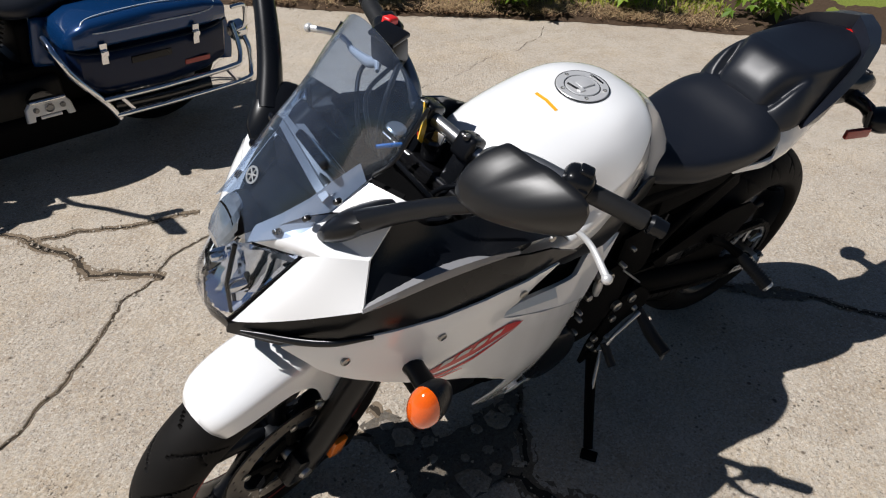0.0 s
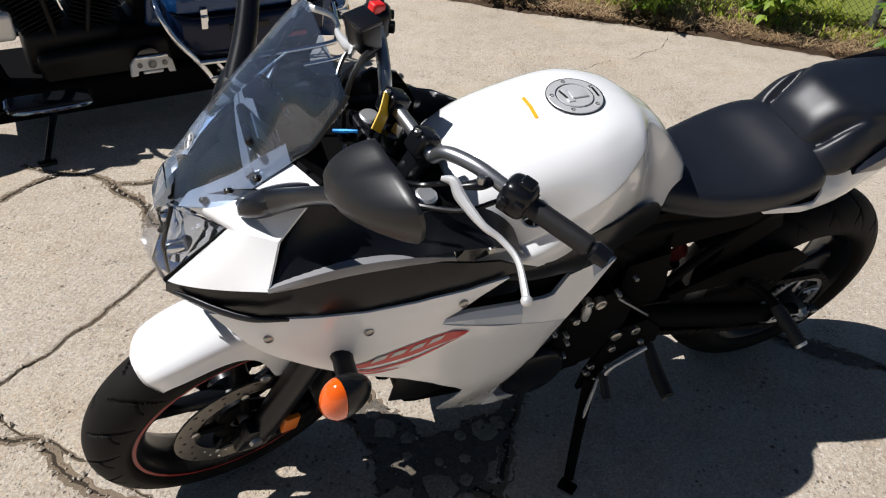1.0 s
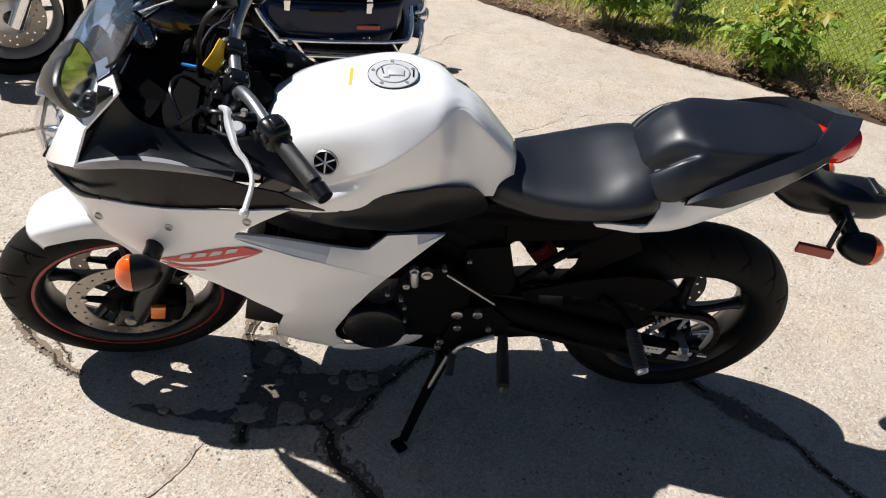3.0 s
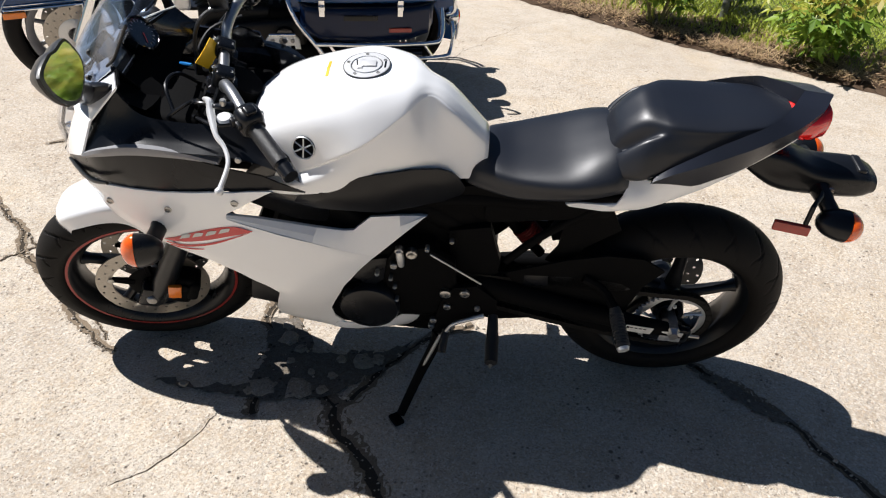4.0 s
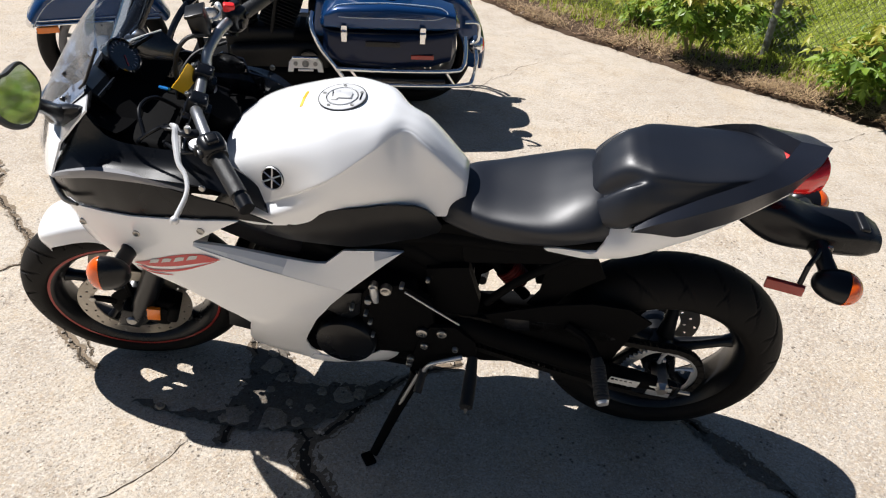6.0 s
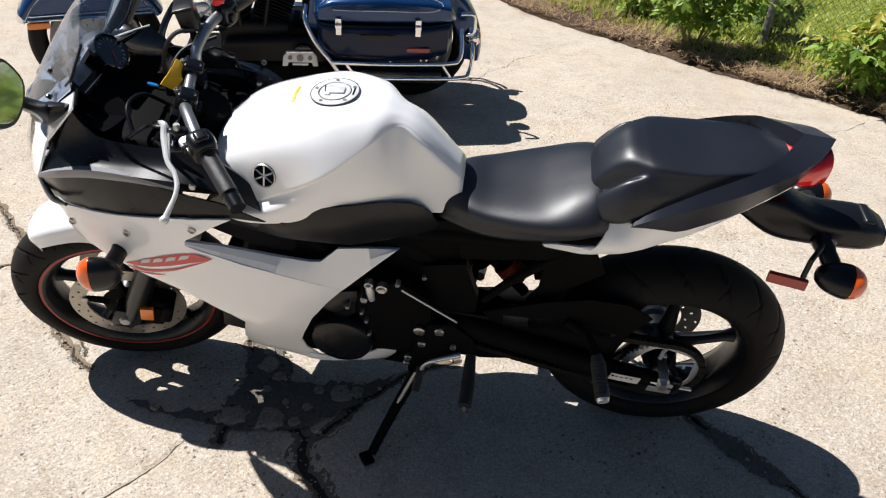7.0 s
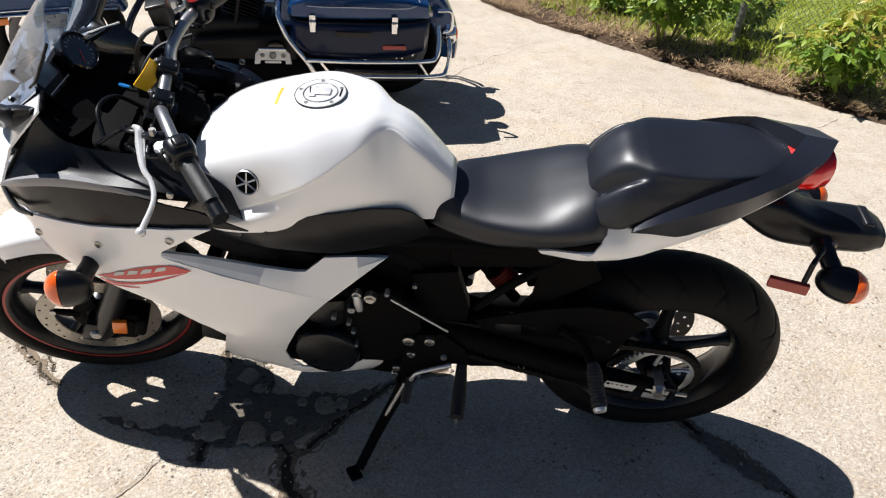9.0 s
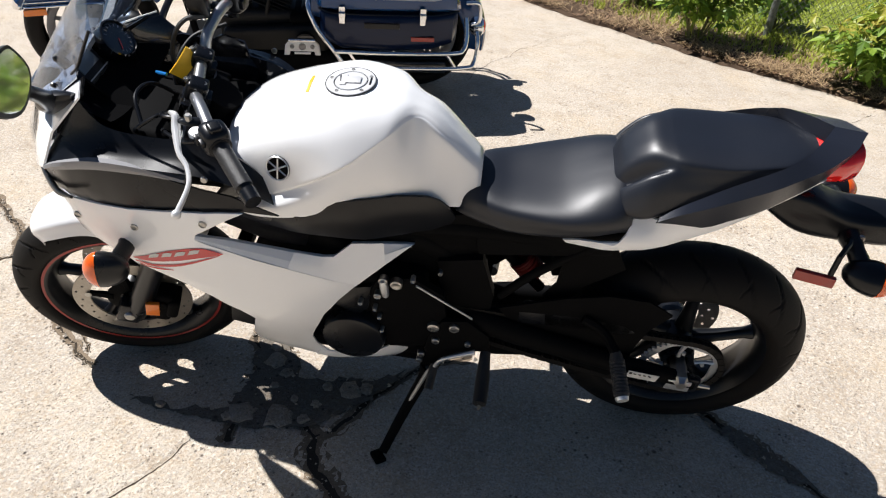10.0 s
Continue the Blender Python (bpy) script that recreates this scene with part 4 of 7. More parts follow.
def tail_arm(bm):
    lines = [[(1.278, -0.143, 0.826), (1.31, -0.143, 0.828), (1.38, -0.13, 0.814), (1.48, -0.108, 0.853), (1.57, -0.075, 0.905), (1.62, -0.045, 0.938), (1.648, -0.0, 0.962)],
             [(1.28, -0.148, 0.834), (1.315, -0.149, 0.856), (1.38, -0.144, 0.884), (1.48, -0.126, 0.924), (1.57, -0.092, 0.958), (1.625, -0.05, 0.977), (1.655, -0.0, 0.985)],
             [(1.285, -0.138, 0.842), (1.325, -0.134, 0.873), (1.4, -0.122, 0.918), (1.48, -0.103, 0.952), (1.525, -0.084, 0.97), (1.562, -0.04, 0.984), (1.59, 0.0, 0.992)],
             [(1.285, -0.13, 0.828), (1.325, -0.122, 0.842), (1.4, -0.106, 0.874), (1.48, -0.09, 0.908), (1.525, -0.076, 0.93), (1.558, -0.036, 0.95), (1.586, 0.0, 0.956)]]
    def bent(pts):
        """Straight runs with softened bends."""
        out = []
        for a, b in zip(pts, pts[1:]):
            out += [Vector(a).lerp(Vector(b), f) for f in (0.12, 0.5, 0.88)]
        return [Vector(pts[0])] + out + [Vector(pts[-1])]
    smooth = [bent(x) for x in lines]
    skin(bm, [list(row) for row in zip(*smooth)], True, True)
    return bm


both("tail_cowl", tail_arm, TEXTURED, bike, "black plastic grab rail and tail cowl", 25)
part("under_tail", hull(B(), [(1.2, ((0, 0.8), (-0.07, 0.8), (-0.105, 0.79), (-0.105, 0.76), (0, 0.75))), (1.35, ((0, 0.85), (-0.07, 0.85), (-0.105, 0.84), (-0.09, 0.81), (0, 0.79))), (1.5, ((0, 0.9), (-0.06, 0.9), (-0.085, 0.885), (-0.07, 0.855), (0, 0.83))), (1.59, ((0, 0.94), (-0.04, 0.94), (-0.06, 0.92), (-0.045, 0.885), (0, 0.87)))], 20, 12), MATT, bike)
WHITE_TAIL = [(1.111, 0.734), (1.14, 0.746), (1.186, 0.756), (1.22, 0.762), (1.231, 0.781), (1.239, 0.799), (1.245, 0.812), (1.262, 0.812), (1.287, 0.813), (1.314, 0.832), (1.362, 0.826), (1.42, 0.85), (1.48, 0.872), (1.54, 0.893), (1.59, 0.914), (1.54, 0.88), (1.46, 0.834),
              (1.408, 0.801), (1.371, 0.784), (1.317, 0.759), (1.272, 0.744), (1.212, 0.739), (1.154, 0.732), (1.119, 0.728)]
both("tail_side_panel", lambda bm: panel(bm, WHITE_TAIL, lambda x, z: -float(np.interp(x, [1.11, 1.2, 1.3, 1.46, 1.6], [0.128, 0.15, 0.14, 0.112, 0.066])) + 0.9 * max(0, z - 0.775) * float(np.interp(x, [1.2, 1.26, 1.32], [1, 1, 0])) + 0.1 * max(0, 0.755 - z), 0.005, 0.018), WHITE, bike, "glossy white tail side panel")
part("tail_light", hull(B(), [(1.545, ((0, 0.95), (-0.04, 0.95), (-0.062, 0.935), (-0.05, 0.9), (0, 0.888))), (1.615, ((0, 0.958), (-0.045, 0.954), (-0.06, 0.934), (-0.05, 0.898), (0, 0.886))), (1.652, ((0, 0.966), (-0.03, 0.962), (-0.045, 0.94), (-0.036, 0.9), (0, 0.886)))], 14, 14), RED, bike, "red tail light lens")
HANGER = [(1.515, ((0, 0.845), (-0.022, 0.842), (-0.03, 0.825), (-0.025, 0.8), (0, 0.795))), (1.6, ((0, 0.845), (-0.036, 0.838), (-0.045, 0.8), (-0.038, 0.752), (0, 0.745))),
          (1.69, ((0, 0.812), (-0.042, 0.806), (-0.052, 0.78), (-0.044, 0.742), (0, 0.738))), (1.79, ((0, 0.806), (-0.04, 0.8), (-0.05, 0.772), (-0.044, 0.742), (0, 0.738))), (1.832, ((0, 0.79), (-0.03, 0.785), (-0.042, 0.765), (-0.032, 0.748), (0, 0.744)))]
hanger = part("plate_hanger", hull(B(), HANGER, 24, 14), BLACK, bike, "black rear mudguard and plate holder", 45)
part("plate_lamp", block(B(), (1.79, 0, 0.803), (0.022, 0.062, 0.014), (0, 8, 0), 0.006, 3), SATIN, hanger)
part("hanger_bolt", lathe(B(), [(-0.062, 0.0), (-0.066, 0.009), (-0.071, 0.008), (-0.072, 0.0)], (1.715, 0, 0.775), n=14), STEEL, hanger)


def lamp_shell(c, way, size):
    """A teardrop turn-signal shell along way, and the lens that closes it."""
    def build(bm, f0, f1):
        w = Vector(way).normalized()
        u = w.cross(Vector((0, 0, 1))).normalized()
        k = u.cross(w)
        rows = []
        for j in range(13):
            f = f0 + (f1 - f0) * j / 12
            r = math.sqrt(max(0.0004, 1 - (f / (1.0 if f < 0 else 0.62)) ** 2)) if f < 0 or f1 > 0.3 else 1
            rows.append([Vector(c) + w * size[0] * f + r * (u * size[1] * math.cos(a) + k * size[2] * math.sin(a)) for a in [2 * math.pi * i / 24 for i in range(24)]])
        skin(bm, rows, True, True)
        return bm
    return build


for s in (1, -1):
    def m(bm):
        return bm if s > 0 else flip(bm)
    shell = lamp_shell((1.74, -0.14, 0.735), (1, -0.15, -0.1), (0.065, 0.04, 0.036))
    signal = part("rear_turn_signal", m(shell(B(), -1.0, 0.02)), BLACK, bike, "black rear turn signal with amber lens")
    part("lens", m(shell(B(), 0.04, 0.62)), AMBER, signal, "amber lens")
    part("stalk", m(tube(B(), [(1.7, -0.04, 0.765), (1.705, -0.09, 0.76), (1.72, -0.118, 0.74)], [0.024, 0.018, 0.02], 10, 6)), BLACK, signal)
    shell = lamp_shell((0.172, -0.294, 0.672), (-1, -0.3, 0.1), (0.056, 0.03, 0.045))
    signal = part("front_turn_signal", m(shell(B(), -0.95, 0.05)), BLACK, bike, "black front turn signal with amber lens")
    part("lens", m(shell(B(), 0.07, 0.62)), AMBER, signal, "amber lens")
    part("stalk", m(tube(B(), [(0.195, -0.205, 0.672), (0.194, -0.225, 0.671), (0.193, -0.27, 0.67)], [0.024, 0.018, 0.019], 12, 6)), BLACK, signal)
    for q in ((0.082, 0.711), (0.234, 0.739), (0.388, 0.777)):
        y = side(*q)
        part("fairing_bolt", m(lathe(B(), [(0.004, 0.0), (0.002, 0.0085), (-0.003, 0.008), (-0.004, 0.0055), (-0.002, 0.005), (-0.002, 0.0)], (q[0], y, q[1]), n=16)), STEEL, bike)
    part("panel_bolt", m(lathe(B(), [(0.004, 0.0), (0.0, 0.007), (-0.004, 0.006), (-0.004, 0.0)], (0.415, -0.232, 0.895), n=14)), STEEL, bike)
part("rear_reflector", turned(block(B(), (0, 0, 0), (0.078, 0.012, 0.026), (0, 0, 0), 0.003), Matrix.Translation((1.625, -0.142, 0.722)) @ Matrix.Rotation(radians(-16), 4, "Z") @ Matrix.Rotation(radians(-3), 4, "Y")), RED_R, bike, "red side reflector on a bracket")
part("reflector_bracket", tube(B(), [(1.652, -0.142, 0.735), (1.657, -0.13, 0.775), (1.68, -0.1, 0.785), (1.7, -0.06, 0.77)], 0.006, 8), BLACK, bike)


# decal on the side panel: a red sweep with pale bars in it
def sweep(bm, pts_low, pts_high, lift):
    a, b = spline([(x, 0, z) for x, z in pts_low], 24), spline([(x, 0, z) for x, z in pts_high], 24)
    skin(bm, [[(p.x, side(p.x, p.z) - lift, p.z) for p in (lo, lo.lerp(hi, 0.5), hi)] for lo, hi in zip(a, b)])
    return bm


both("decal_sweep", lambda bm: sweep(bm, [(0.199, 0.636), (0.257, 0.643), (0.312, 0.659), (0.365, 0.677), (0.413, 0.692)], [(0.2, 0.639), (0.25, 0.663), (0.307, 0.69), (0.371, 0.706), (0.413, 0.694)], 0.0012), RED_PAINT, bike, "red swept decal on the fairing")
both("decal_sweep", lambda bm: sweep(bm, [(0.202, 0.628), (0.252, 0.626), (0.321, 0.646), (0.405, 0.688)], [(0.203, 0.632), (0.253, 0.633), (0.322, 0.653), (0.408, 0.691)], 0.0014), RED_PAINT, bike)
both("decal_sweep", lambda bm: sweep(bm, [(0.21, 0.622), (0.253, 0.618), (0.292, 0.624)], [(0.213, 0.626), (0.253, 0.6225), (0.292, 0.626)], 0.0014), RED_PAINT, bike)
for k in range(4):
    x = 0.24 + 0.032 * k
    z = 0.65 + 0.0105 * k
    both("decal_bar", lambda bm: sweep(bm, [(x, z), (x + 0.01, z + 0.004), (x + 0.024, z + 0.009)], [(x + 0.008, z + 0.014), (x + 0.018, z + 0.018), (x + 0.03, z + 0.02)], 0.0024), PALE, bike)

# handlebar, turned to the left
bars = part("handlebar", tube(B(), [STEER @ Vector(p) for p in ((0.345, -0.08, 0.974), (0.342, -0.05, 0.976), (0.342, 0, 0.977), (0.342, 0.05, 0.976), (0.345, 0.08, 0.974))], 0.0118, 14, 12), BAR, bike, "silver tubular handlebar turned left")
for s in (-1, 1):
    part("bar_clamp", turned(block(block(B(), (0.342, s * 0.048, 0.978), (0.042, 0.038, 0.042), (0, 26, 0), 0.009, 3), (0.338, s * 0.048, 0.938), (0.036, 0.032, 0.07), (0, 26, 0), 0.006), STEER), BLACK, bars)
    for dx, dz in ((-0.013, 0.026), (0.017, 0.011)):
        part("clamp_bolt", turned(lathe(B(), [(-0.004, 0.0055), (0.003, 0.0055), (0.004, 0.004), (0.001, 0.003), (0.001, 0.0)], (0.342 + dx, s * 0.048, 0.978 + dz), "z", 12), STEER), STEEL, bars)
GRIP_IN, GRIP_OUT = (0.462, -0.232, 0.976), (0.526, -0.306, 0.9535)
steered_pair("bar_end_tube", [STEER @ Vector((0.345, -0.078, 0.974)), (0.374, -0.108, 0.988), (0.402, -0.152, 0.996), (0.432, -0.197, 0.989), GRIP_IN], lambda bm, p: tube(bm, p, 0.0116, 14, 22), BAR, bars)


def ribbed(bm, p):
    a, b = p[0], p[-1]
    n = 44
    tube(bm, [a.lerp(b, i / n) for i in range(n + 1)], [0.0166 if i % 2 else 0.0163 for i in range(n + 1)], 18)
    tube(bm, [a.lerp(b, -0.02), a.lerp(b, 0.02)], 0.022, 18)
    return bm


steered_pair("grip", [GRIP_IN, GRIP_OUT], ribbed, GRIP, bars, "black ribbed rubber grip")
steered_pair("bar_weight", [GRIP_OUT, Vector(GRIP_OUT) + (Vector(GRIP_OUT) - Vector(GRIP_IN)).normalized() * 0.035], lambda bm, p: tube(bm, [p[0], p[0].lerp(p[1], 0.15), p[0].lerp(p[1], 0.3), p[1]], [0.0155, 0.012, 0.0165, 0.015], 16), BLACK, bars)


def switch_box(bm, p):
    a, b = p
    way = (b - a).normalized()
    turn = Matrix.Translation((a + b) / 2) @ way.to_track_quat("X", "Z").to_matrix().to_4x4()
    block(bm, (0, 0, 0), (0.052, 0.052, 0.06), (0, 0, 0), 0.023, 5)
    block(bm, (0.004, 0.0, 0.03), (0.024, 0.024, 0.014), (0, 0, 0), 0.006, 3)
    block(bm, (-0.012, -0.026, -0.004), (0.014, 0.014, 0.02), (0, 0, 0), 0.004, 2)
    block(bm, (0.01, -0.026, 0.008), (0.016, 0.01, 0.012), (0, 0, 0), 0.003, 2)
    return turned(bm, turn)


steered_pair("switch_box", [(0.432, -0.198, 0.988), (0.462, -0.232, 0.978)], switch_box, BLACK, bars, "black switch housing")


def lever(bm, p):
    tube(bm, p, [0.0035, 0.0075, 0.0085, 0.0055, 0.0044, 0.0044, 0.0055], 10, 34, 1.2)
    bmesh.ops.create_icosphere(bm, subdivisions=2, radius=0.009, matrix=Matrix.Translation(p[-1]))
    return bm


steered_pair("lever", [(0.345, -0.163, 0.99), (0.36, -0.175, 0.991), (0.366, -0.195, 0.977), (0.385, -0.24, 0.961), (0.406, -0.264, 0.951), (0.42, -0.3, 0.939), (0.414, -0.354, 0.918)], lever, CAST, bars, "silver hand lever with a ball end")
steered_pair("lever_perch", [(0.42, -0.18, 0.99), (0.394, -0.19, 0.994), (0.37, -0.182, 0.988)], lambda bm, p: tube(bm, p, [0.011, 0.011, 0.006], 12, 12, 0.7), BLACK, bars, "black lever bracket")
steered_pair("perch_bolt", [(0.394, -0.192, 1.003)], lambda bm, p: lathe(bm, [(-0.004, 0.0065), (0.006, 0.0065), (0.008, 0.005), (0.008, 0.0)], p[0], "z", 12), STEEL, bars)
cover = Vector((0.305, 0.128, 1.055))
part("brake_reservoir", turned(block(block(B(), (0, 0, 0), (0.04, 0.052, 0.05), (0, 0, 0), 0.008), (0, 0, 0.028), (0.043, 0.055, 0.008), (0, 0, 0), 0.003), Matrix.Translation(cover) @ Matrix.Rotation(radians(18), 4, "Z") @ Matrix.Rotation(radians(-10), 4, "Y")), BLACK, bars, "black brake fluid reservoir")
kill = Vector((0.347, 0.2, 1.06))
part("kill_switch", block(B(), kill, (0.026, 0.02, 0.018), (0, 10, 20), 0.005, 3), mat("red_switch", (0.75, 0.02, 0.02), 0.35, vary=0.05), bars, "red engine stop switch")

# key, tag and cables between the bars
bm = B()
low, high, half, skew = Vector((0.292, -0.009, 0.965)), Vector((0.3215, 0.028, 1.0055)), Vector((0.0098, 0.007, -0.0115)), Vector((0.0006, -0.0008, 0))
skin(bm, [[low - half + skew, low + half + skew, low + half - skew, low - half - skew], [low.lerp(high, 0.5) - half + skew * 4, low.lerp(high, 0.5) + half + skew * 4, low.lerp(high, 0.5) + half + skew * 2, low.lerp(high, 0.5) - half + skew * 2], [high - half + skew, high + half + skew, high + half - skew, high - half - skew]], True, True)
part("key_tag", bm, YELLOW, bike, "yellow plastic key tag hanging from the ignition")
part("tag_eyelet", turned(lathe(B(), [(0.0, 0.0022), (0.0008, 0.0022), (0.0012, 0.0032), (0.0008, 0.0045), (0.0, 0.0045)], (0, 0, 0), "z", 20), Matrix.Translation(low.lerp(high, 0.16) - skew * 4) @ Vector((0.5, -0.7, 0.5)).to_track_quat("Z", "Y").to_matrix().to_4x4()), RED_PAINT, bike, "red eyelet of the key tag")
part("key", turned(block(B(), (0.325, -0.012, 0.958), (0.006, 0.022, 0.03), (0, 26, 14), 0.002), Matrix()), STEEL, bike)
part("key_ring", tube(B(), [(0.232, 0.024, 0.948), (0.248, 0.012, 0.954), (0.266, 0.001, 0.96)], [0.0035, 0.0045, 0.003], 8), BLUE_KEY, bike, "blue key ring")
part("ignition_lock", turned(lathe(B(), [(-0.02, 0.0), (-0.02, 0.02), (0.012, 0.02), (0.015, 0.014), (0.012, 0.0)], (0.325, -0.004, 0.945), "z", 24), Matrix()), BLACK_GLOSS, bike)
for n, line in enumerate([[(0.36, -0.16, 0.975), (0.32, -0.15, 0.97), (0.29, -0.09, 0.93), (0.28, -0.05, 0.86)], [(0.43, -0.2, 0.965), (0.37, -0.19, 0.945), (0.3, -0.13, 0.92), (0.31, -0.08, 0.86)],
                          [(0.26, -0.13, 0.93), (0.235, -0.08, 0.96), (0.24, -0.02, 0.95), (0.27, 0.02, 0.9)], [(0.34, 0.17, 0.99), (0.27, 0.13, 0.97), (0.25, 0.06, 0.92), (0.28, 0.03, 0.85)],
                          [(0.36, 0.19, 1.0), (0.3, 0.2, 0.98), (0.26, 0.14, 0.93), (0.25, 0.08, 0.86)], [(0.25, -0.12, 0.9), (0.26, -0.155, 0.935), (0.3, -0.13, 0.955), (0.31, -0.09, 0.93), (0.28, -0.08, 0.88)]]):
    part("cable", tube(B(), line, 0.0042, 8, 20), BLACK, bike)
part("brake_hose", tube(B(), [(0.34, 0.13, 1.03), (0.29, 0.08, 1.04), (0.26, 0.06, 0.98), (0.26, 0.06, 0.86)], 0.005, 8, 20), GRIP, bike)
part("steering_head", tube(B(), [(0.3, 0, 0.80), (0.38, 0, 0.93)], 0.04, 18), MATT, bike)

# frame, engine, suspension
both("main_frame", lambda bm: tube(tube(bm, [(0.36, -0.05, 0.82), (0.46, -0.1, 0.76), (0.62, -0.1, 0.69), (0.8, -0.068, 0.63), (0.9, -0.068, 0.56)], 0.022, 12, 26, 1.5), [(0.4, -0.07, 0.72), (0.5, -0.11, 0.55), (0.52, -0.12, 0.42)], 0.02, 10, 10), MATT, bike, "black tubular main frame")
both("seat_rail", lambda bm: tube(tube(bm, [(0.72, -0.075, 0.665), (0.9, -0.08, 0.69), (1.1, -0.09, 0.705), (1.3, -0.09, 0.76), (1.45, -0.065, 0.83)], 0.016, 10, 20, 1.2), [(1.0, -0.085, 0.49), (1.075, -0.09, 0.59), (1.2, -0.095, 0.71)], 0.011, 10, 10), MATT, bike)
both("frame_cover", lambda bm: panel(bm, [(0.56, 0.695), (0.75, 0.708), (0.9, 0.735), (1.115, 0.733), (1.17, 0.72), (1.1, 0.665), (0.95, 0.63), (0.86, 0.615), (0.78, 0.655), (0.66, 0.672)], lambda x, z: -float(np.interp(x, [0.5, 0.62, 0.7, 0.8, 0.9, 1.15], [0.15, 0.125, 0.1, 0.085, 0.085, 0.112])) + 0.1 * max(0, 0.69 - z), 0.008, 0.03), MATT, bike, "black side cover under the seat")
bm = block(B(), (0.66, 0, 0.42), (0.34, 0.25, 0.28), (0, 0, 0), 0.03, 3)
block(bm, (0.55, 0, 0.6), (0.2, 0.27, 0.2), (0, 32, 0), 0.02, 3)
block(bm, (0.72, 0, 0.27), (0.26, 0.2, 0.1), (0, 0, 0), 0.03, 3)
engine = part("engine", bm, MATT, bike, "black four-cylinder engine behind the fairing")


def cover_disc(bm, c, r, out):
    return lathe(bm, [(0.03, r), (-out * 0.6, r), (-out * 0.9, r * 0.93), (-out, r * 0.8), (-out * 1.02, 0.0)], c, n=40)


part("alternator_cover", cover_disc(B(), (0.652, -0.13, 0.352), 0.08, 0.034), BLACK, engine, "round black engine cover")
part("clutch_cover", flip(cover_disc(B(), (0.7, -0.13, 0.36), 0.09, 0.034)), BLACK, engine)
part("sprocket_cover", panel(B(), [(0.72, 0.56), (0.8, 0.575), (0.87, 0.52), (0.88, 0.42), (0.83, 0.33), (0.74, 0.31), (0.70, 0.4), (0.69, 0.5)], lambda x, z: -0.145 + 0.2 * abs(x - 0.79) ** 1.5, 0.02, 0.02, 0.006), MATT, engine, "black sprocket cover")
part("starter_cover", panel(B(), [(0.6, 0.46), (0.66, 0.52), (0.7, 0.53), (0.69, 0.45), (0.66, 0.42)], lambda x, z: -0.142, 0.02, 0.02, 0.004), BLACK, engine)
for x, z, r in ((0.732, 0.572, 0.011), (0.762, 0.564, 0.014), (0.718, 0.519, 0.009), (0.676, 0.486, 0.006), (0.71, 0.47, 0.0055), (0.72, 0.44, 0.0055), (0.725, 0.39, 0.0055), (0.80, 0.585, 0.006)):
    part("engine_bolt", lathe(B(), [(0.01, r), (-0.006, r), (-0.008, r * 0.75), (-0.006, r * 0.5), (-0.006, 0)], (x, -0.15, z), n=12), STEEL, engine)
part("water_fitting", tube(B(), [(0.731, -0.152, 0.572), (0.734, -0.152, 0.55), (0.737, -0.152, 0.522)], [0.008, 0.011, 0.008], 10), ALU, engine)

# foot controls bracket
bracket = part("footrest_bracket", panel(B(), [(0.82, 0.27), (0.84, 0.38), (0.87, 0.44), (0.93, 0.45), (0.985, 0.4), (0.99, 0.35), (0.93, 0.33), (0.88, 0.29), (0.86, 0.22), (0.82, 0.2)], lambda x, z: -0.148, 0.012, 0.02, 0.003), MATT, bike, "black footrest bracket")
# unseen right-hand plate, added to block sun falling through the frame gap
part("footrest_bracket", flip(panel(B(), [(0.84, 0.38), (0.85, 0.52), (0.93, 0.545), (1.01, 0.51), (1.03, 0.42), (0.99, 0.375), (0.92, 0.335), (0.88, 0.29)], lambda x, z: -0.14, 0.012, 0.02, 0.003)), MATT, bike)
for x, z, r in ((0.85, 0.423, 0.0145), (0.9, 0.428, 0.0125), (0.857, 0.372, 0.010), (0.822, 0.31, 0.0095), (0.818, 0.285, 0.0085), (0.842, 0.245, 0.0115), (0.874, 0.288, 0.008), (0.936, 0.372, 0.008), (0.858, 0.588, 0.006)):
    part("bracket_bolt", lathe(B(), [(0.006, r), (-0.005, r), (-0.007, r * 0.8), (-0.007, r * 0.45), (-0.003, r * 0.4), (-0.003, 0)], (x, -0.15 if z < 0.5 else -0.122, z), n=14), STEEL, bracket)
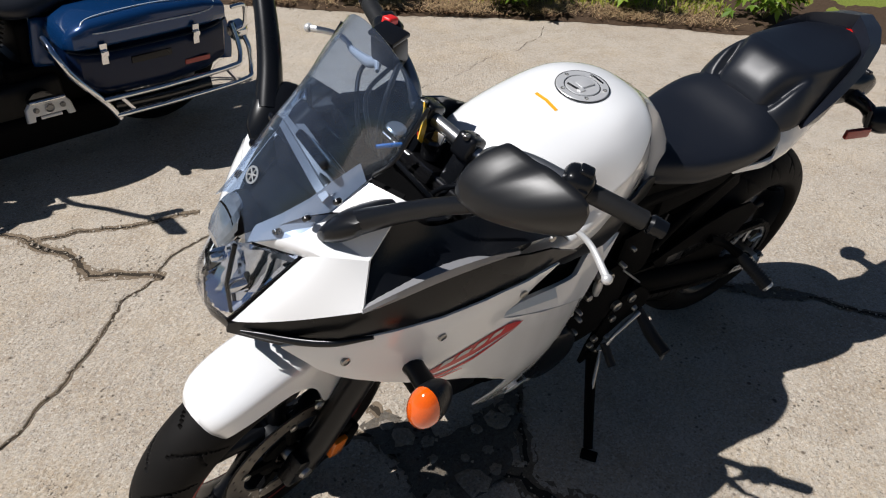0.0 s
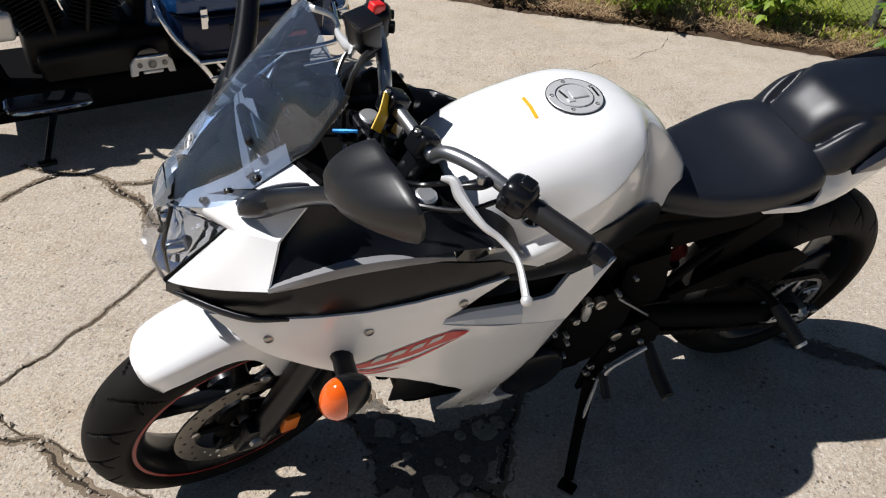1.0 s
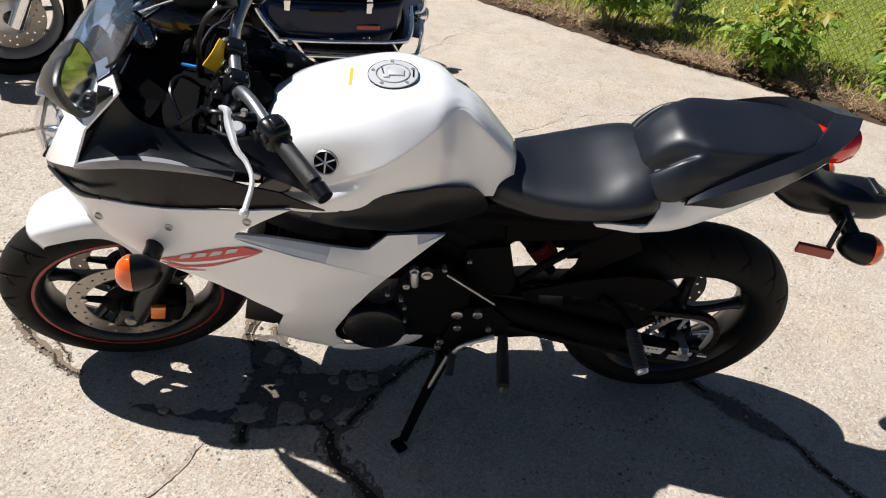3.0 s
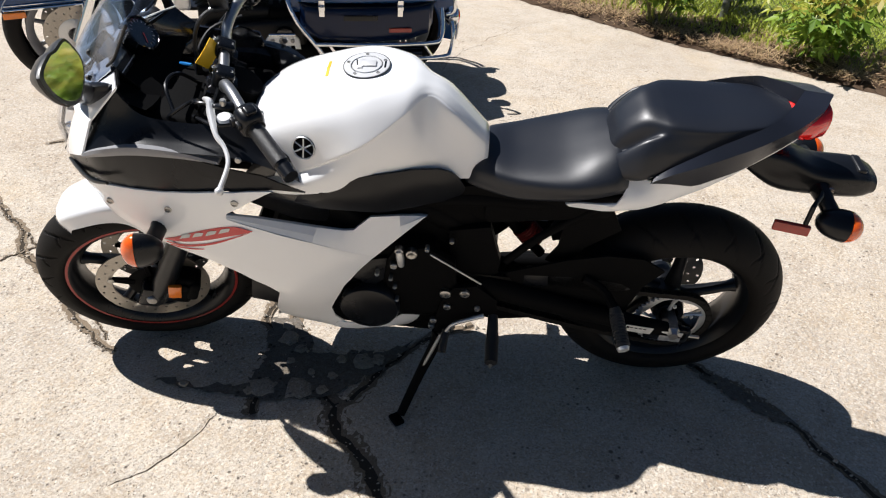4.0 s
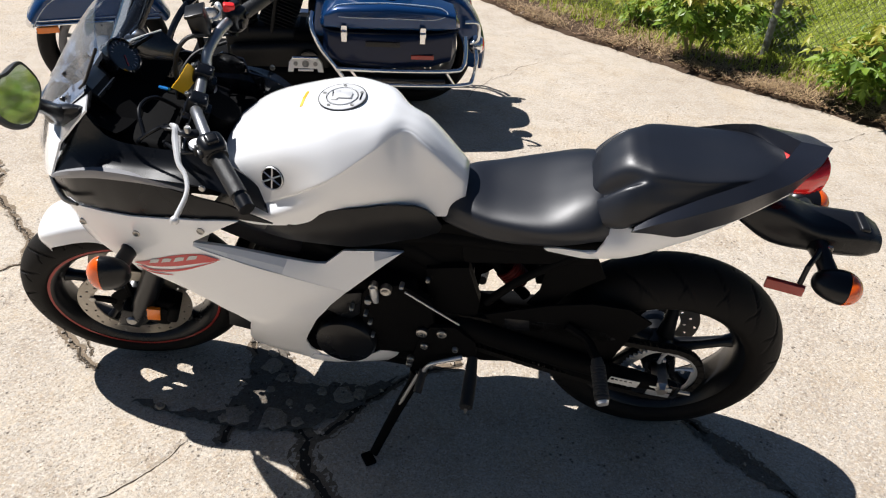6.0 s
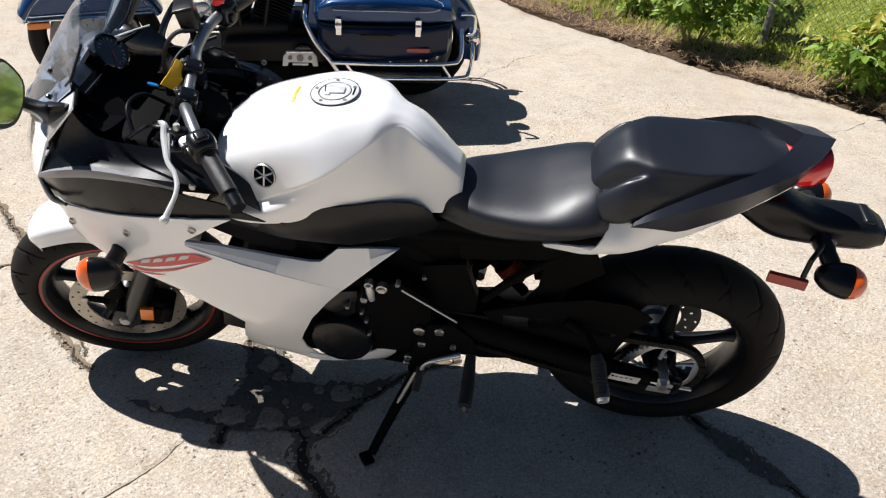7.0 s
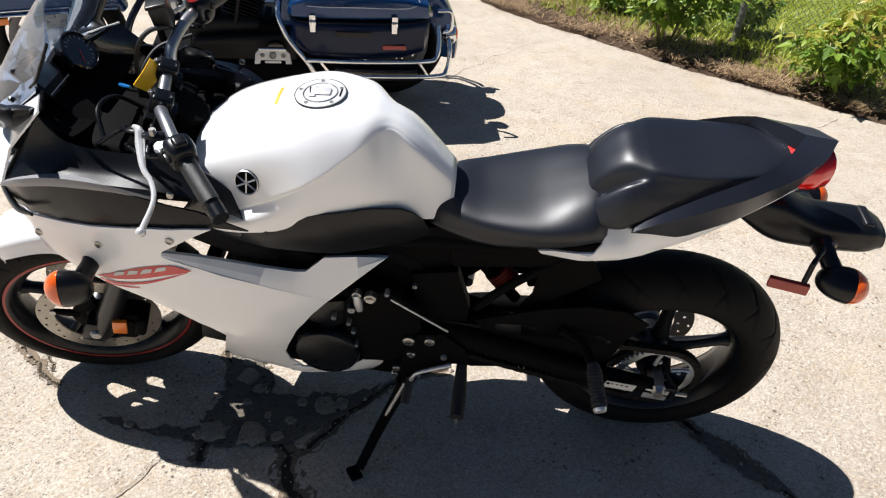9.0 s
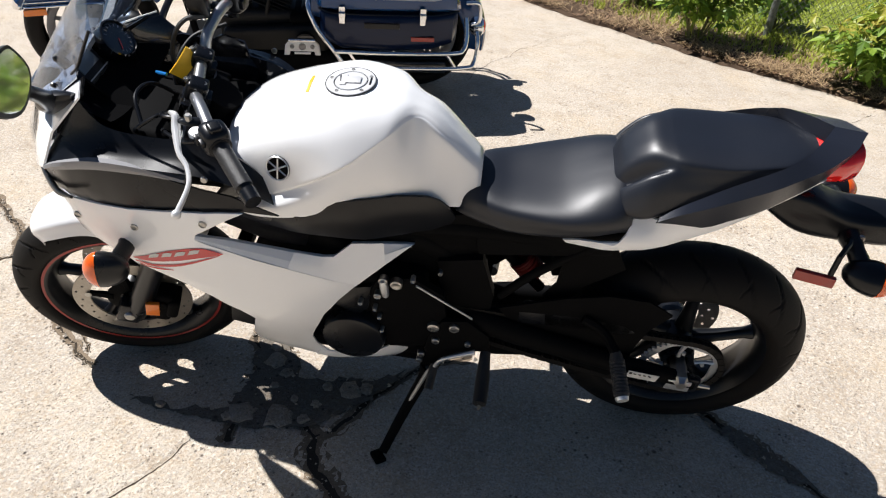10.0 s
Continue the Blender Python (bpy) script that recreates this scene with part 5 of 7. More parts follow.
for s in (1, -1):
    def m(bm):
        return bm if s > 0 else flip(bm)
    footrest = part("footrest", m(tube(B(), [(0.982, -0.137, 0.33), (0.982, -0.2, 0.3), (0.98, -0.262, 0.288)], [0.013, 0.0175, 0.017], 12, 8)), GRIP, bike, "black rubber footrest")
    part("feeler", m(tube(B(), [(0.98, -0.256, 0.28), (0.979, -0.26, 0.262)], [0.006, 0.004], 8)), STEEL, footrest)
    hangs = part("passenger_footrest", m(tube(B(), [(1.278, -0.175, 0.443), (1.281, -0.189, 0.438), (1.295, -0.277, 0.41)], [0.012, 0.016, 0.0155], 12)), WORN_RUBBER, bike, "ribbed rubber passenger footrest with metal tip")
    for k in range(11):
        c = Vector((1.282, -0.195, 0.4365)).lerp(Vector((1.295, -0.276, 0.411)), k / 11)
        part("rib", m(tube(B(), [c, c + Vector((0.0006, -0.004, -0.0013))], 0.0185, 12)), WORN_RUBBER, hangs)
    part("tip", m(tube(B(), [(1.295, -0.277, 0.41), (1.2965, -0.284, 0.408)], [0.0165, 0.014], 12)), ALU, hangs)
    part("footrest_stay", m(tube(B(), [(1.279, -0.18, 0.442), (1.25, -0.135, 0.46), (1.2, -0.118, 0.48)], [0.013, 0.011, 0.012], 8, 6)), MATT, bike)
part("gear_lever", tube(B(), [(0.858, -0.168, 0.285), (0.872, -0.168, 0.315), (0.9, -0.166, 0.333), (0.955, -0.158, 0.352)], [0.006, 0.005, 0.0055, 0.007], 10, 14), ALU, bike, "silver gear lever")
part("lever_rubber", tube(B(), [(0.858, -0.16, 0.285), (0.852, -0.2, 0.262), (0.85, -0.215, 0.255)], 0.011, 10), GRIP, bike)
part("shift_rod", tube(B(), [(0.808, -0.152, 0.567), (0.94, -0.13, 0.445)], 0.0026, 8), ALU, bike, "thin bright shift rod")
stand = part("side_stand", tube(B(), [(0.842, -0.152, 0.25), (0.83, -0.17, 0.225), (0.79, -0.235, 0.16), (0.748, -0.31, 0.085)], [0.02, 0.016, 0.0135, 0.012], 12, 12), MATT, bike, "black side stand resting on the concrete")
part("stand_foot", turned(block(B(), (0, 0, 0), (0.042, 0.03, 0.012), (0, 0, 0), 0.005, 3), Matrix.Translation((0.738, -0.325, 0.083)) @ Matrix.Rotation(radians(-12.4), 4, "X") @ Matrix.Rotation(radians(-55), 4, "Z")), MATT, stand)
part("stand_spring", tube(B(), [(0.845, -0.168, 0.27), (0.8, -0.22, 0.185)], 0.005, 8), STEEL, stand)

# swingarm, chain, shock
swing = part("swingarm", block(tube(tube(B(), [(0.93, -0.1, 0.42), (1.05, -0.118, 0.40), (1.25, -0.13, 0.355), (1.5, -0.132, 0.3)], [0.03, 0.03, 0.024, 0.02], 12, 14, 1.1), [(0.93, 0.1, 0.285), (1.05, 0.118, 0.272), (1.25, 0.13, 0.278), (1.5, 0.132, 0.3)], [0.028, 0.026, 0.026, 0.024], 12, 14, 1.1), (1.1, -0.055, 0.37), (0.08, 0.11, 0.05), (0, 8, 0), 0.02, 3), MATT, bike, "black box-section swingarm")
both("arm_end", lambda bm: block(bm, (1.455, -0.135, 0.302), (0.12, 0.022, 0.052), (0, 5, 0), 0.008), BLACK, swing)
part("axle_nut", lathe(B(), [(-0.16, 0.0), (-0.16, 0.013), (-0.15, 0.017), (-0.145, 0.022), (-0.142, 0.022), (0.16, 0.016), (0.165, 0.0)], REAR, n=6), STEEL, swing)
part("adjuster_plate", block(B(), (1.462, -0.1495, 0.303), (0.06, 0.004, 0.038), (0, 5, 0), 0.006), ALU, swing)
part("adjuster_bolt", tube(B(), [(1.5, -0.136, 0.295), (1.545, -0.136, 0.29)], 0.005, 8), STEEL, swing)
part("warning_label", turned(block(B(), (0, 0, 0), (0.075, 0.002, 0.03), (0, 0, 0), 0.0006, 1), Matrix.Translation((1.365, -0.163, 0.342)) @ Matrix.Rotation(radians(8), 4, "Y") @ Matrix.Rotation(radians(8), 4, "X")), PALE, swing, "pale rectangular warning label")
bm = B()
for k in range(4):
    block(bm, (1.345 + 0.012 * k, -0.1655, 0.351 - 0.0016 * k), (0.007, 0.001, 0.003), (0, 8, 0), 0)
block(bm, (1.335, -0.1655, 0.353), (0.007, 0.001, 0.007), (0, 8, 0), 0)
part("label_mark", bm, BLACK, swing)
both("chain_guard", lambda bm: panel(bm, [(1.05, 0.47), (1.2, 0.475), (1.3, 0.46), (1.33, 0.44), (1.3, 0.43), (1.18, 0.435), (1.05, 0.43)], lambda x, z: -0.115, 0.02, 0.03, 0.003), BLACK, swing)


def sprocket(bm, c, y, r, teeth):
    n = teeth * 4
    rows = []
    for yy in (y - 0.003, y + 0.003):
        for f in (0, 1, 2):
            ring = []
            for k in range(n):
                a = 2 * math.pi * k / n
                rr = (r * 0.83 - 0.004 * math.cos(a * 5), r * 0.93, r + (0.003 if k % 4 in (0, 1) else -0.005))[f]
                ring.append(Vector((c[0] + rr * math.cos(a), yy, c[2] + rr * math.sin(a))))
            rows.append(ring)
    rows = [rows[0], rows[1], rows[2], rows[5], rows[4], rows[3], rows[0]]
    skin(bm, rows, True)
    bmesh.ops.remove_doubles(bm, verts=bm.verts, dist=1e-6)
    for k in range(5):
        a = 2 * math.pi * k / 5 + 0.35
        tube(bm, [(c[0] + q * math.cos(a + 0.25 * (0.085 - q) / 0.05), y, c[2] + q * math.sin(a + 0.25 * (0.085 - q) / 0.05)) for q in (0.04, 0.06, 0.085)], [0.006, 0.005, 0.008], 6, 4, 0.6)
        lathe(bm, [(y - 0.007, 0.0), (y - 0.007, 0.005), (y, 0.006)], (c[0] + 0.056 * math.cos(a), 0, c[2] + 0.056 * math.sin(a)), n=6)
    return bm


part("sprocket", sprocket(B(), REAR, -0.098, 0.098, 46), ALU, rear_wheel, "toothed aluminium rear sprocket")


def chain(bm):
    """A closed loop of links round the two sprockets."""
    a, ra, b, rb = Vector((0.84, 0, 0.415)), 0.04, REAR, 0.101
    line = []
    for k in range(14):
        t = math.pi / 2 + math.pi * k / 13 + 0.08
        line.append(a + Vector((ra * math.cos(t), 0, ra * math.sin(t))))
    low0, low1 = line[-1], b + Vector((-0.012, 0, -rb))
    line += [low0.lerp(low1, i / 42) + Vector((0, 0, -0.012 * math.sin(math.pi * i / 42))) for i in range(1, 42)]
    for k in range(28):
        t = -math.pi / 2 - 0.12 + (math.pi + 0.2) * k / 27
        line.append(b + Vector((rb * math.cos(t), 0, rb * math.sin(t))))
    hi0 = line[-1]
    line += [hi0.lerp(line[0], i / 42) for i in range(1, 42)]
    for i, (p, q) in enumerate(zip(line, line[1:] + line[:1])):
        m = (p + q) / 2
        a = math.degrees(math.atan2(-(q - p).z, (q - p).x))
        for yy in (-0.106, -0.09):
            block(bm, (m.x, yy + (0.0015 if i % 2 else 0), m.z), ((q - p).length * 1.75, 0.0025, 0.016), (0, a, 0), 0)
        block(bm, (p.x, -0.098, p.z), (0.008, 0.016, 0.008), (0, a, 0), 0)
    return bm


part("chain", chain(B()), mat("oily_chain", (0.008, 0.007, 0.006), 0.6, 0.0, vary=0.3, spec=0.2), swing, "oily drive chain", 0)
bm = tube(B(), [(0.95, 0.0, 0.62), (1.1, 0.0, 0.44)], 0.014, 12)
shock = part("rear_shock", bm, MATT, bike, "rear shock with dark red spring")
line = [(1.04 + 0.035 * k / 90 + 0.022 * math.sin(k * 0.45), 0.028 * math.cos(k * 0.45), 0.54 - 0.045 * k / 90 + 0.018 * math.sin(k * 0.45)) for k in range(91)]
part("spring", tube(B(), line, 0.0055, 6), mat("red_spring", (0.1, 0.008, 0.007), 0.55, spec=0.2), shock, "dark red coil spring")
part("rear_hugger", tube(B(), [(1.12, 0, 0.52), (1.16, 0, 0.56), (1.2, 0, 0.6)], [0.03, 0.06, 0.06], 12, 6, 0.3), MATT, bike)
part("exhaust", tube(tube(B(), [(0.46, 0, 0.3), (0.6, 0.03, 0.22), (0.8, 0.06, 0.2)], 0.03, 12, 10), [(0.8, 0.06, 0.2), (0.95, 0.11, 0.22), (1.12, 0.15, 0.24)], [0.05, 0.06, 0.04], 14, 10), MATT, bike, "black exhaust below the engine")
part("collector", block(B(), (0.63, 0.045, 0.205), (0.48, 0.2, 0.14), (0, 4, 0), 0.04, 3), MATT, bike, "black exhaust collector box")
part("radiator", block(B(), (0.36, 0, 0.5), (0.03, 0.22, 0.24), (0, 22, 0), 0.006), MATT, bike)
part("seat_base", block(B(), (1.2, 0, 0.785), (0.22, 0.21, 0.05), (0, -14, 0), 0.012, 2), MATT, bike)
part("battery_box", block(block(B(), (1.0, 0, 0.665), (0.3, 0.15, 0.1), (0, -6, 0), 0.02, 2), (1.08, 0, 0.68), (0.3, 0.2, 0.06), (0, -8, 0), 0.015, 2), MATT, bike)
part("linkage", block(block(B(), (0.925, 0, 0.45), (0.06, 0.1, 0.12), (0, 10, 0), 0.02, 2), (0.91, 0, 0.36), (0.09, 0.2, 0.12), (0, 0, 0), 0.02, 2), MATT, bike)
both("pivot_plate", lambda bm: panel(bm, [(0.85, 0.6), (0.95, 0.62), (0.985, 0.5), (0.975, 0.38), (0.93, 0.3), (0.87, 0.32), (0.86, 0.45)], lambda x, z: -0.105, 0.03, 0.03, 0.006), MATT, bike, "black swingarm pivot plate")

both("frame_plate", lambda bm: panel(bm, [(0.6, 0.665), (0.75, 0.695), (0.93, 0.7), (0.945, 0.61), (0.905, 0.54), (0.9, 0.36), (0.83, 0.37), (0.78, 0.55)], lambda x, z: -0.08, 0.006, 0.04, 0.004), MATT, bike, "black cast frame plate")
both("rear_frame_plate", lambda bm: panel(bm, [(1.135, 0.7), (1.24, 0.68), (1.27, 0.62), (1.19, 0.55), (1.15, 0.47), (1.1, 0.5), (1.125, 0.55)], lambda x, z: -0.085, 0.006, 0.04, 0.004), MATT, bike, "black plate under the seat")
part("swingarm_brace", panel(B(), [(0.92, 0.4), (1.08, 0.4), (1.24, 0.38), (1.29, 0.33), (1.25, 0.275), (1.165, 0.258), (1.01, 0.234), (0.94, 0.238)], lambda x, z: -0.074, 0.012, 0.03, 0.004), MATT, swing, "black lower swingarm brace")
part("chain_cover", panel(B(), [(1.0, 0.47), (1.15, 0.53), (1.25, 0.555), (1.34, 0.55), (1.4, 0.51), (1.36, 0.45), (1.335, 0.36), (1.35, 0.28), (1.3, 0.25), (1.2, 0.29), (1.08, 0.36)], lambda x, z: -0.112, 0.006, 0.03, 0.004), MATT, swing, "black chain cover in front of the wheel")


# ---- concrete ground ----
def ground_material(name, dark=1.0):
    m = bpy.data.materials.new(name)
    m.use_nodes = True
    t, k = m.node_tree, m.node_tree.nodes
    p = k["Principled BSDF"]
    where = k.new("ShaderNodeTexCoord")

    def noise_at(scale, detail=5, rough=0.6):
        n = k.new("ShaderNodeTexNoise")
        n.inputs["Scale"].default_value, n.inputs["Detail"].default_value, n.inputs["Roughness"].default_value = scale, detail, rough
        t.links.new(where.outputs["Object"], n.inputs["Vector"])
        return n.outputs["Fac"]

    def ramp(value, lo, hi, a, b):
        r = k.new("ShaderNodeMapRange")
        for key, v in (("From Min", lo), ("From Max", hi), ("To Min", a), ("To Max", b)):
            r.inputs[key].default_value = v
        t.links.new(value, r.inputs["Value"])
        return r.outputs["Result"]

    def mixed(f, a, b):
        x = k.new("ShaderNodeMix")
        x.data_type = "RGBA"
        for key, v in (("Factor", f), ("A", a), ("B", b)):
            if isinstance(v, (tuple, float)):
                x.inputs[key].default_value = v if isinstance(v, float) else (*[c * dark for c in v], 1)
            else:
                t.links.new(v, x.inputs[key])
        return x.outputs["Result"]

    def times(a, b):
        x = k.new("ShaderNodeMath")
        x.operation = "MULTIPLY"
        t.links.new(a, x.inputs[0])
        t.links.new(b, x.inputs[1])
        return x.outputs[0]

    def spots(scale, lo, hi, mask):
        v = k.new("ShaderNodeTexVoronoi")
        v.inputs["Scale"].default_value = scale
        t.links.new(where.outputs["Object"], v.inputs["Vector"])
        return times(ramp(v.outputs["Distance"], lo, hi, 1, 0), mask)

    def stones(scale):
        v = k.new("ShaderNodeTexVoronoi")
        v.inputs["Scale"].default_value = scale
        t.links.new(where.outputs["Object"], v.inputs["Vector"])
        grey = k.new("ShaderNodeSeparateColor")
        t.links.new(v.outputs["Color"], grey.inputs[0])
        return grey.outputs[0]

    base = mixed(ramp(noise_at(1.1, 6), 0.3, 0.7, 0, 1), (0.416, 0.354, 0.286), (0.546, 0.483, 0.4))
    base = mixed(ramp(noise_at(6, 8, 0.72), 0.46, 0.68, 0, 0.85), base, (0.345, 0.275, 0.2))
    base = mixed(ramp(noise_at(2.3, 5, 0.6), 0.5, 0.72, 0, 0.65), base, (0.5, 0.395, 0.27))
    base = mixed(ramp(stones(170), 0.55, 0.95, 0, 0.3), base, (0.74, 0.68, 0.57))
    base = mixed(ramp(stones(230), 0.68, 0.98, 0, 0.46), base, (0.22, 0.175, 0.135))
    tint = k.new("ShaderNodeTexVoronoi")
    tint.inputs["Scale"].default_value = 140
    t.links.new(where.outputs["Object"], tint.inputs["Vector"])
    hue = k.new("ShaderNodeSeparateColor")
    t.links.new(tint.outputs["Color"], hue.inputs[0])
    base = mixed(ramp(hue.outputs[1], 0.6, 1.0, 0, 0.35), base, (0.5, 0.37, 0.24))
    base = mixed(ramp(hue.outputs[2], 0.75, 1.0, 0, 0.35), base, (0.33, 0.32, 0.31))
    base = mixed(ramp(noise_at(85, 4, 0.75), 0.54, 0.66, 0, 0.7), base, (0.7, 0.65, 0.57))
    base = mixed(ramp(noise_at(150, 3, 0.75), 0.55, 0.64, 0, 0.6), base, (0.24, 0.195, 0.155))
    holes = spots(17, 0.07, 0.14, ramp(noise_at(4.3, 4), 0.46, 0.58, 0, 1))
    base = mixed(holes, base, (0.16, 0.125, 0.095))
    pits = spots(48, 0.1, 0.26, ramp(noise_at(7, 4), 0.5, 0.6, 0, 1))
    small = spots(120, 0.1, 0.3, ramp(noise_at(21, 3), 0.48, 0.56, 0, 1))
    base = mixed(times(small, ramp(noise_at(3, 2), 0.2, 0.6, 0.4, 1)), base, (0.2, 0.17, 0.135))
    base = mixed(pits, base, (0.15, 0.125, 0.1))
    t.links.new(base, p.inputs["Base Color"])
    p.inputs["Roughness"].default_value = 0.88
    p.inputs["Specular IOR Level"].default_value = 0.3
    low = k.new("ShaderNodeMath")
    low.operation = "SUBTRACT"
    t.links.new(noise_at(130, 6, 0.75), low.inputs[0])
    t.links.new(pits, low.inputs[1])
    low2 = k.new("ShaderNodeMath")
    low2.operation = "SUBTRACT"
    t.links.new(low.outputs[0], low2.inputs[0])
    t.links.new(small, low2.inputs[1])
    b = k.new("ShaderNodeBump")
    b.inputs["Strength"].default_value, b.inputs["Distance"].default_value = 0.8, 0.004
    t.links.new(low2.outputs[0], b.inputs["Height"])
    t.links.new(b.outputs["Normal"], p.inputs["Normal"])
    return m


CONCRETE = ground_material("worn_concrete")
PATCH = ground_material("dark_patched_concrete", 0.3)
DARK_STONE = ground_material("darkened_concrete", 0.6)
SOIL_DARK = mat("crack_dirt", (0.05, 0.04, 0.03), 0.95, grain=300, vary=0.5, bump=0.5, spec=0.1)
# cracks: width, then the line on the ground
CRACKS = [(0.0065, ((-0.75, 0.25), (-0.536, 0.446), (-0.46, 0.511), (-0.371, 0.604), (-0.319, 0.64), (-0.19, 0.79), (-0.09, 0.94), (0.05, 1.03), (0.196, 1.139), (0.4, 1.25))),
          (0.011, ((-0.6, 1.72), (-0.342, 1.56), (-0.281, 1.47), (-0.116, 1.45), (0.008, 1.395), (0.123, 1.368), (0.3, 1.35))),
          (0.02, ((-0.27, 1.484), (-0.241, 1.38), (-0.167, 1.29), (-0.145, 1.137), (-0.064, 1.103), (0.015, 1.052), (0.06, 1.0))),
          (0.007, ((-0.75, 0.5), (-0.62, 0.38), (-0.522, 0.288), (-0.454, 0.218), (-0.364, 0.133), (-0.278, 0.051), (-0.18, -0.08))),
          (0.02, ((0.30, 0.2), (0.284, 0.066), (0.332, -0.019), (0.348, -0.14), (0.332, -0.299), (0.34, -0.338))),
          (0.026, ((0.36, 0.12), (0.38, 0.057), (0.445, -0.123), (0.508, -0.246), (0.56, -0.289), (0.577, -0.375), (0.621, -0.423), (0.663, -0.472), (0.72, -0.6))),
          (0.014, ((0.559, -0.284), (0.642, -0.201), (0.675, -0.128), (0.758, -0.029), (0.95, 0.1))),
          (0.004, ((0.34, -0.335), (0.248, -0.344), (0.221, -0.408), (0.17, -0.491), (0.05, -0.6))),
          (0.016, ((1.5, 0.1), (1.622, -0.014), (1.677, -0.071), (1.749, -0.112), (1.796, -0.175), (1.854, -0.242), (1.9, -0.34), (2.0, -0.5))),
          (0.012, ((-1.9, 1.7), (-1.5, 1.35), (-1.171, 0.957), (-0.805, 0.551), (-0.443, 0.212), (-0.234, -0.047), (-0.133, -0.132))),
          (0.012, ((-1.0, 1.2), (-0.795, 1.358), (-0.678, 1.432), (-0.55, 1.55), (-0.4, 1.62))),
          (0.003, ((0.7, 1.38), (0.878, 1.459), (1.201, 1.633), (1.462, 1.799), (1.77, 2.027), (2.146, 2.12), (2.537, 2.25), (2.797, 2.347), (3.1, 2.56))),
          (0.003, ((0.75, 2.5), (0.99, 2.982), (1.185, 3.316), (1.4, 3.6)))]


def jagged(line, step=0.02, amount=0.24):
    """A crack's line, broken up finely."""
    rng = random.Random(int(abs(line[0][0]) * 1000) + len(line))
    pts = [Vector((x, y, 0)) for x, y in line]
    while max((b - a).length for a, b in zip(pts, pts[1:])) > step:
        out = [pts[0]]
        for a, b in zip(pts, pts[1:]):
            if (b - a).length > step:
                off = (b - a).cross(Vector((0, 0, 1))) * rng.uniform(-amount, amount) * 0.45
                out.append(a.lerp(b, rng.uniform(0.4, 0.6)) + off)
            out.append(b)
        pts = out
    return pts


LINES = [(w, jagged(line)) for w, line in CRACKS]


def ground_mesh():
    """Finely divided near the motorcycles, where the cracks are cut in; plain out to the horizon."""
    x0, x1, y0, y1, d = -1.6, 2.6, -1.1, 2.6, 0.0115
    nx, ny = int((x1 - x0) / d), int((y1 - y0) / d)
    xs, ys = np.linspace(x0, x1, nx + 1), np.linspace(y0, y1, ny + 1)
    gx, gy = np.meshgrid(xs, ys, indexing="ij")
    z = 0.003 * np.sin(gx * 2.1 + 0.5) * np.sin(gy * 1.7) + np.random.default_rng(4).normal(0, 0.0005, gx.shape)
    for w, line in LINES:
        p = np.array([(q.x, q.y) for q in line])
        ix0, ix1 = np.searchsorted(xs, p[:, 0].min() - 0.05), np.searchsorted(xs, p[:, 0].max() + 0.05)
        iy0, iy1 = np.searchsorted(ys, p[:, 1].min() - 0.05), np.searchsorted(ys, p[:, 1].max() + 0.05)
        if ix1 <= ix0 or iy1 <= iy0:
            continue
        sx, sy = gx[ix0:ix1, iy0:iy1], gy[ix0:ix1, iy0:iy1]
        best = np.full(sx.shape, 9.0)
        for a, b in zip(p, p[1:]):
            v = b - a
            f = np.clip(((sx - a[0]) * v[0] + (sy - a[1]) * v[1]) / (v @ v + 1e-12), 0, 1)
            best = np.minimum(best, np.hypot(sx - a[0] - f * v[0], sy - a[1] - f * v[1]))
        z[ix0:ix1, iy0:iy1] -= min(0.009, w * 0.7) * np.clip(1.25 - best / (w * 0.45 + 0.006), 0, 1)
    z[0, :] = z[-1, :] = z[:, 0] = z[:, -1] = 0
    verts = np.stack([gx, gy, z], -1).reshape(-1, 3)
    i, j = np.meshgrid(np.arange(nx), np.arange(ny), indexing="ij")
    a = (i * (ny + 1) + j).ravel()
    quads = np.stack([a, a + ny + 1, a + ny + 2, a + 1], -1)
    n = len(verts)
    far = 400
    ring = [(x0, y0, 0), (x1, y0, 0), (x1, y1, 0), (x0, y1, 0), (-far, -far, 0), (far, -far, 0), (far, far, 0), (-far, far, 0)]
    faces = quads.tolist() + [(n, n + 4, n + 5, n + 1), (n + 1, n + 5, n + 6, n + 2), (n + 2, n + 6, n + 7, n + 3), (n + 3, n + 7, n + 4, n)]
    me = bpy.data.meshes.new("ground")
    me.from_pydata(verts.tolist() + ring, [], faces)
    me.materials.append(CONCRETE)
    return me


tagged(new("ground", ground_mesh()), "worn pale concrete slab with dark cracks", "ground", "", "structure")
CRUMBS = mat("crumbled_dirt", (0.2, 0.155, 0.11), 0.95, grain=220, vary=0.6, bump=1.0, spec=0.1)


def swell(x, y):
    """The slab's slight unevenness."""
    return 0.003 * math.sin(x * 2.1 + 0.5) * math.sin(y * 1.7)


crumb_rng = random.Random(31)
pebbles = []
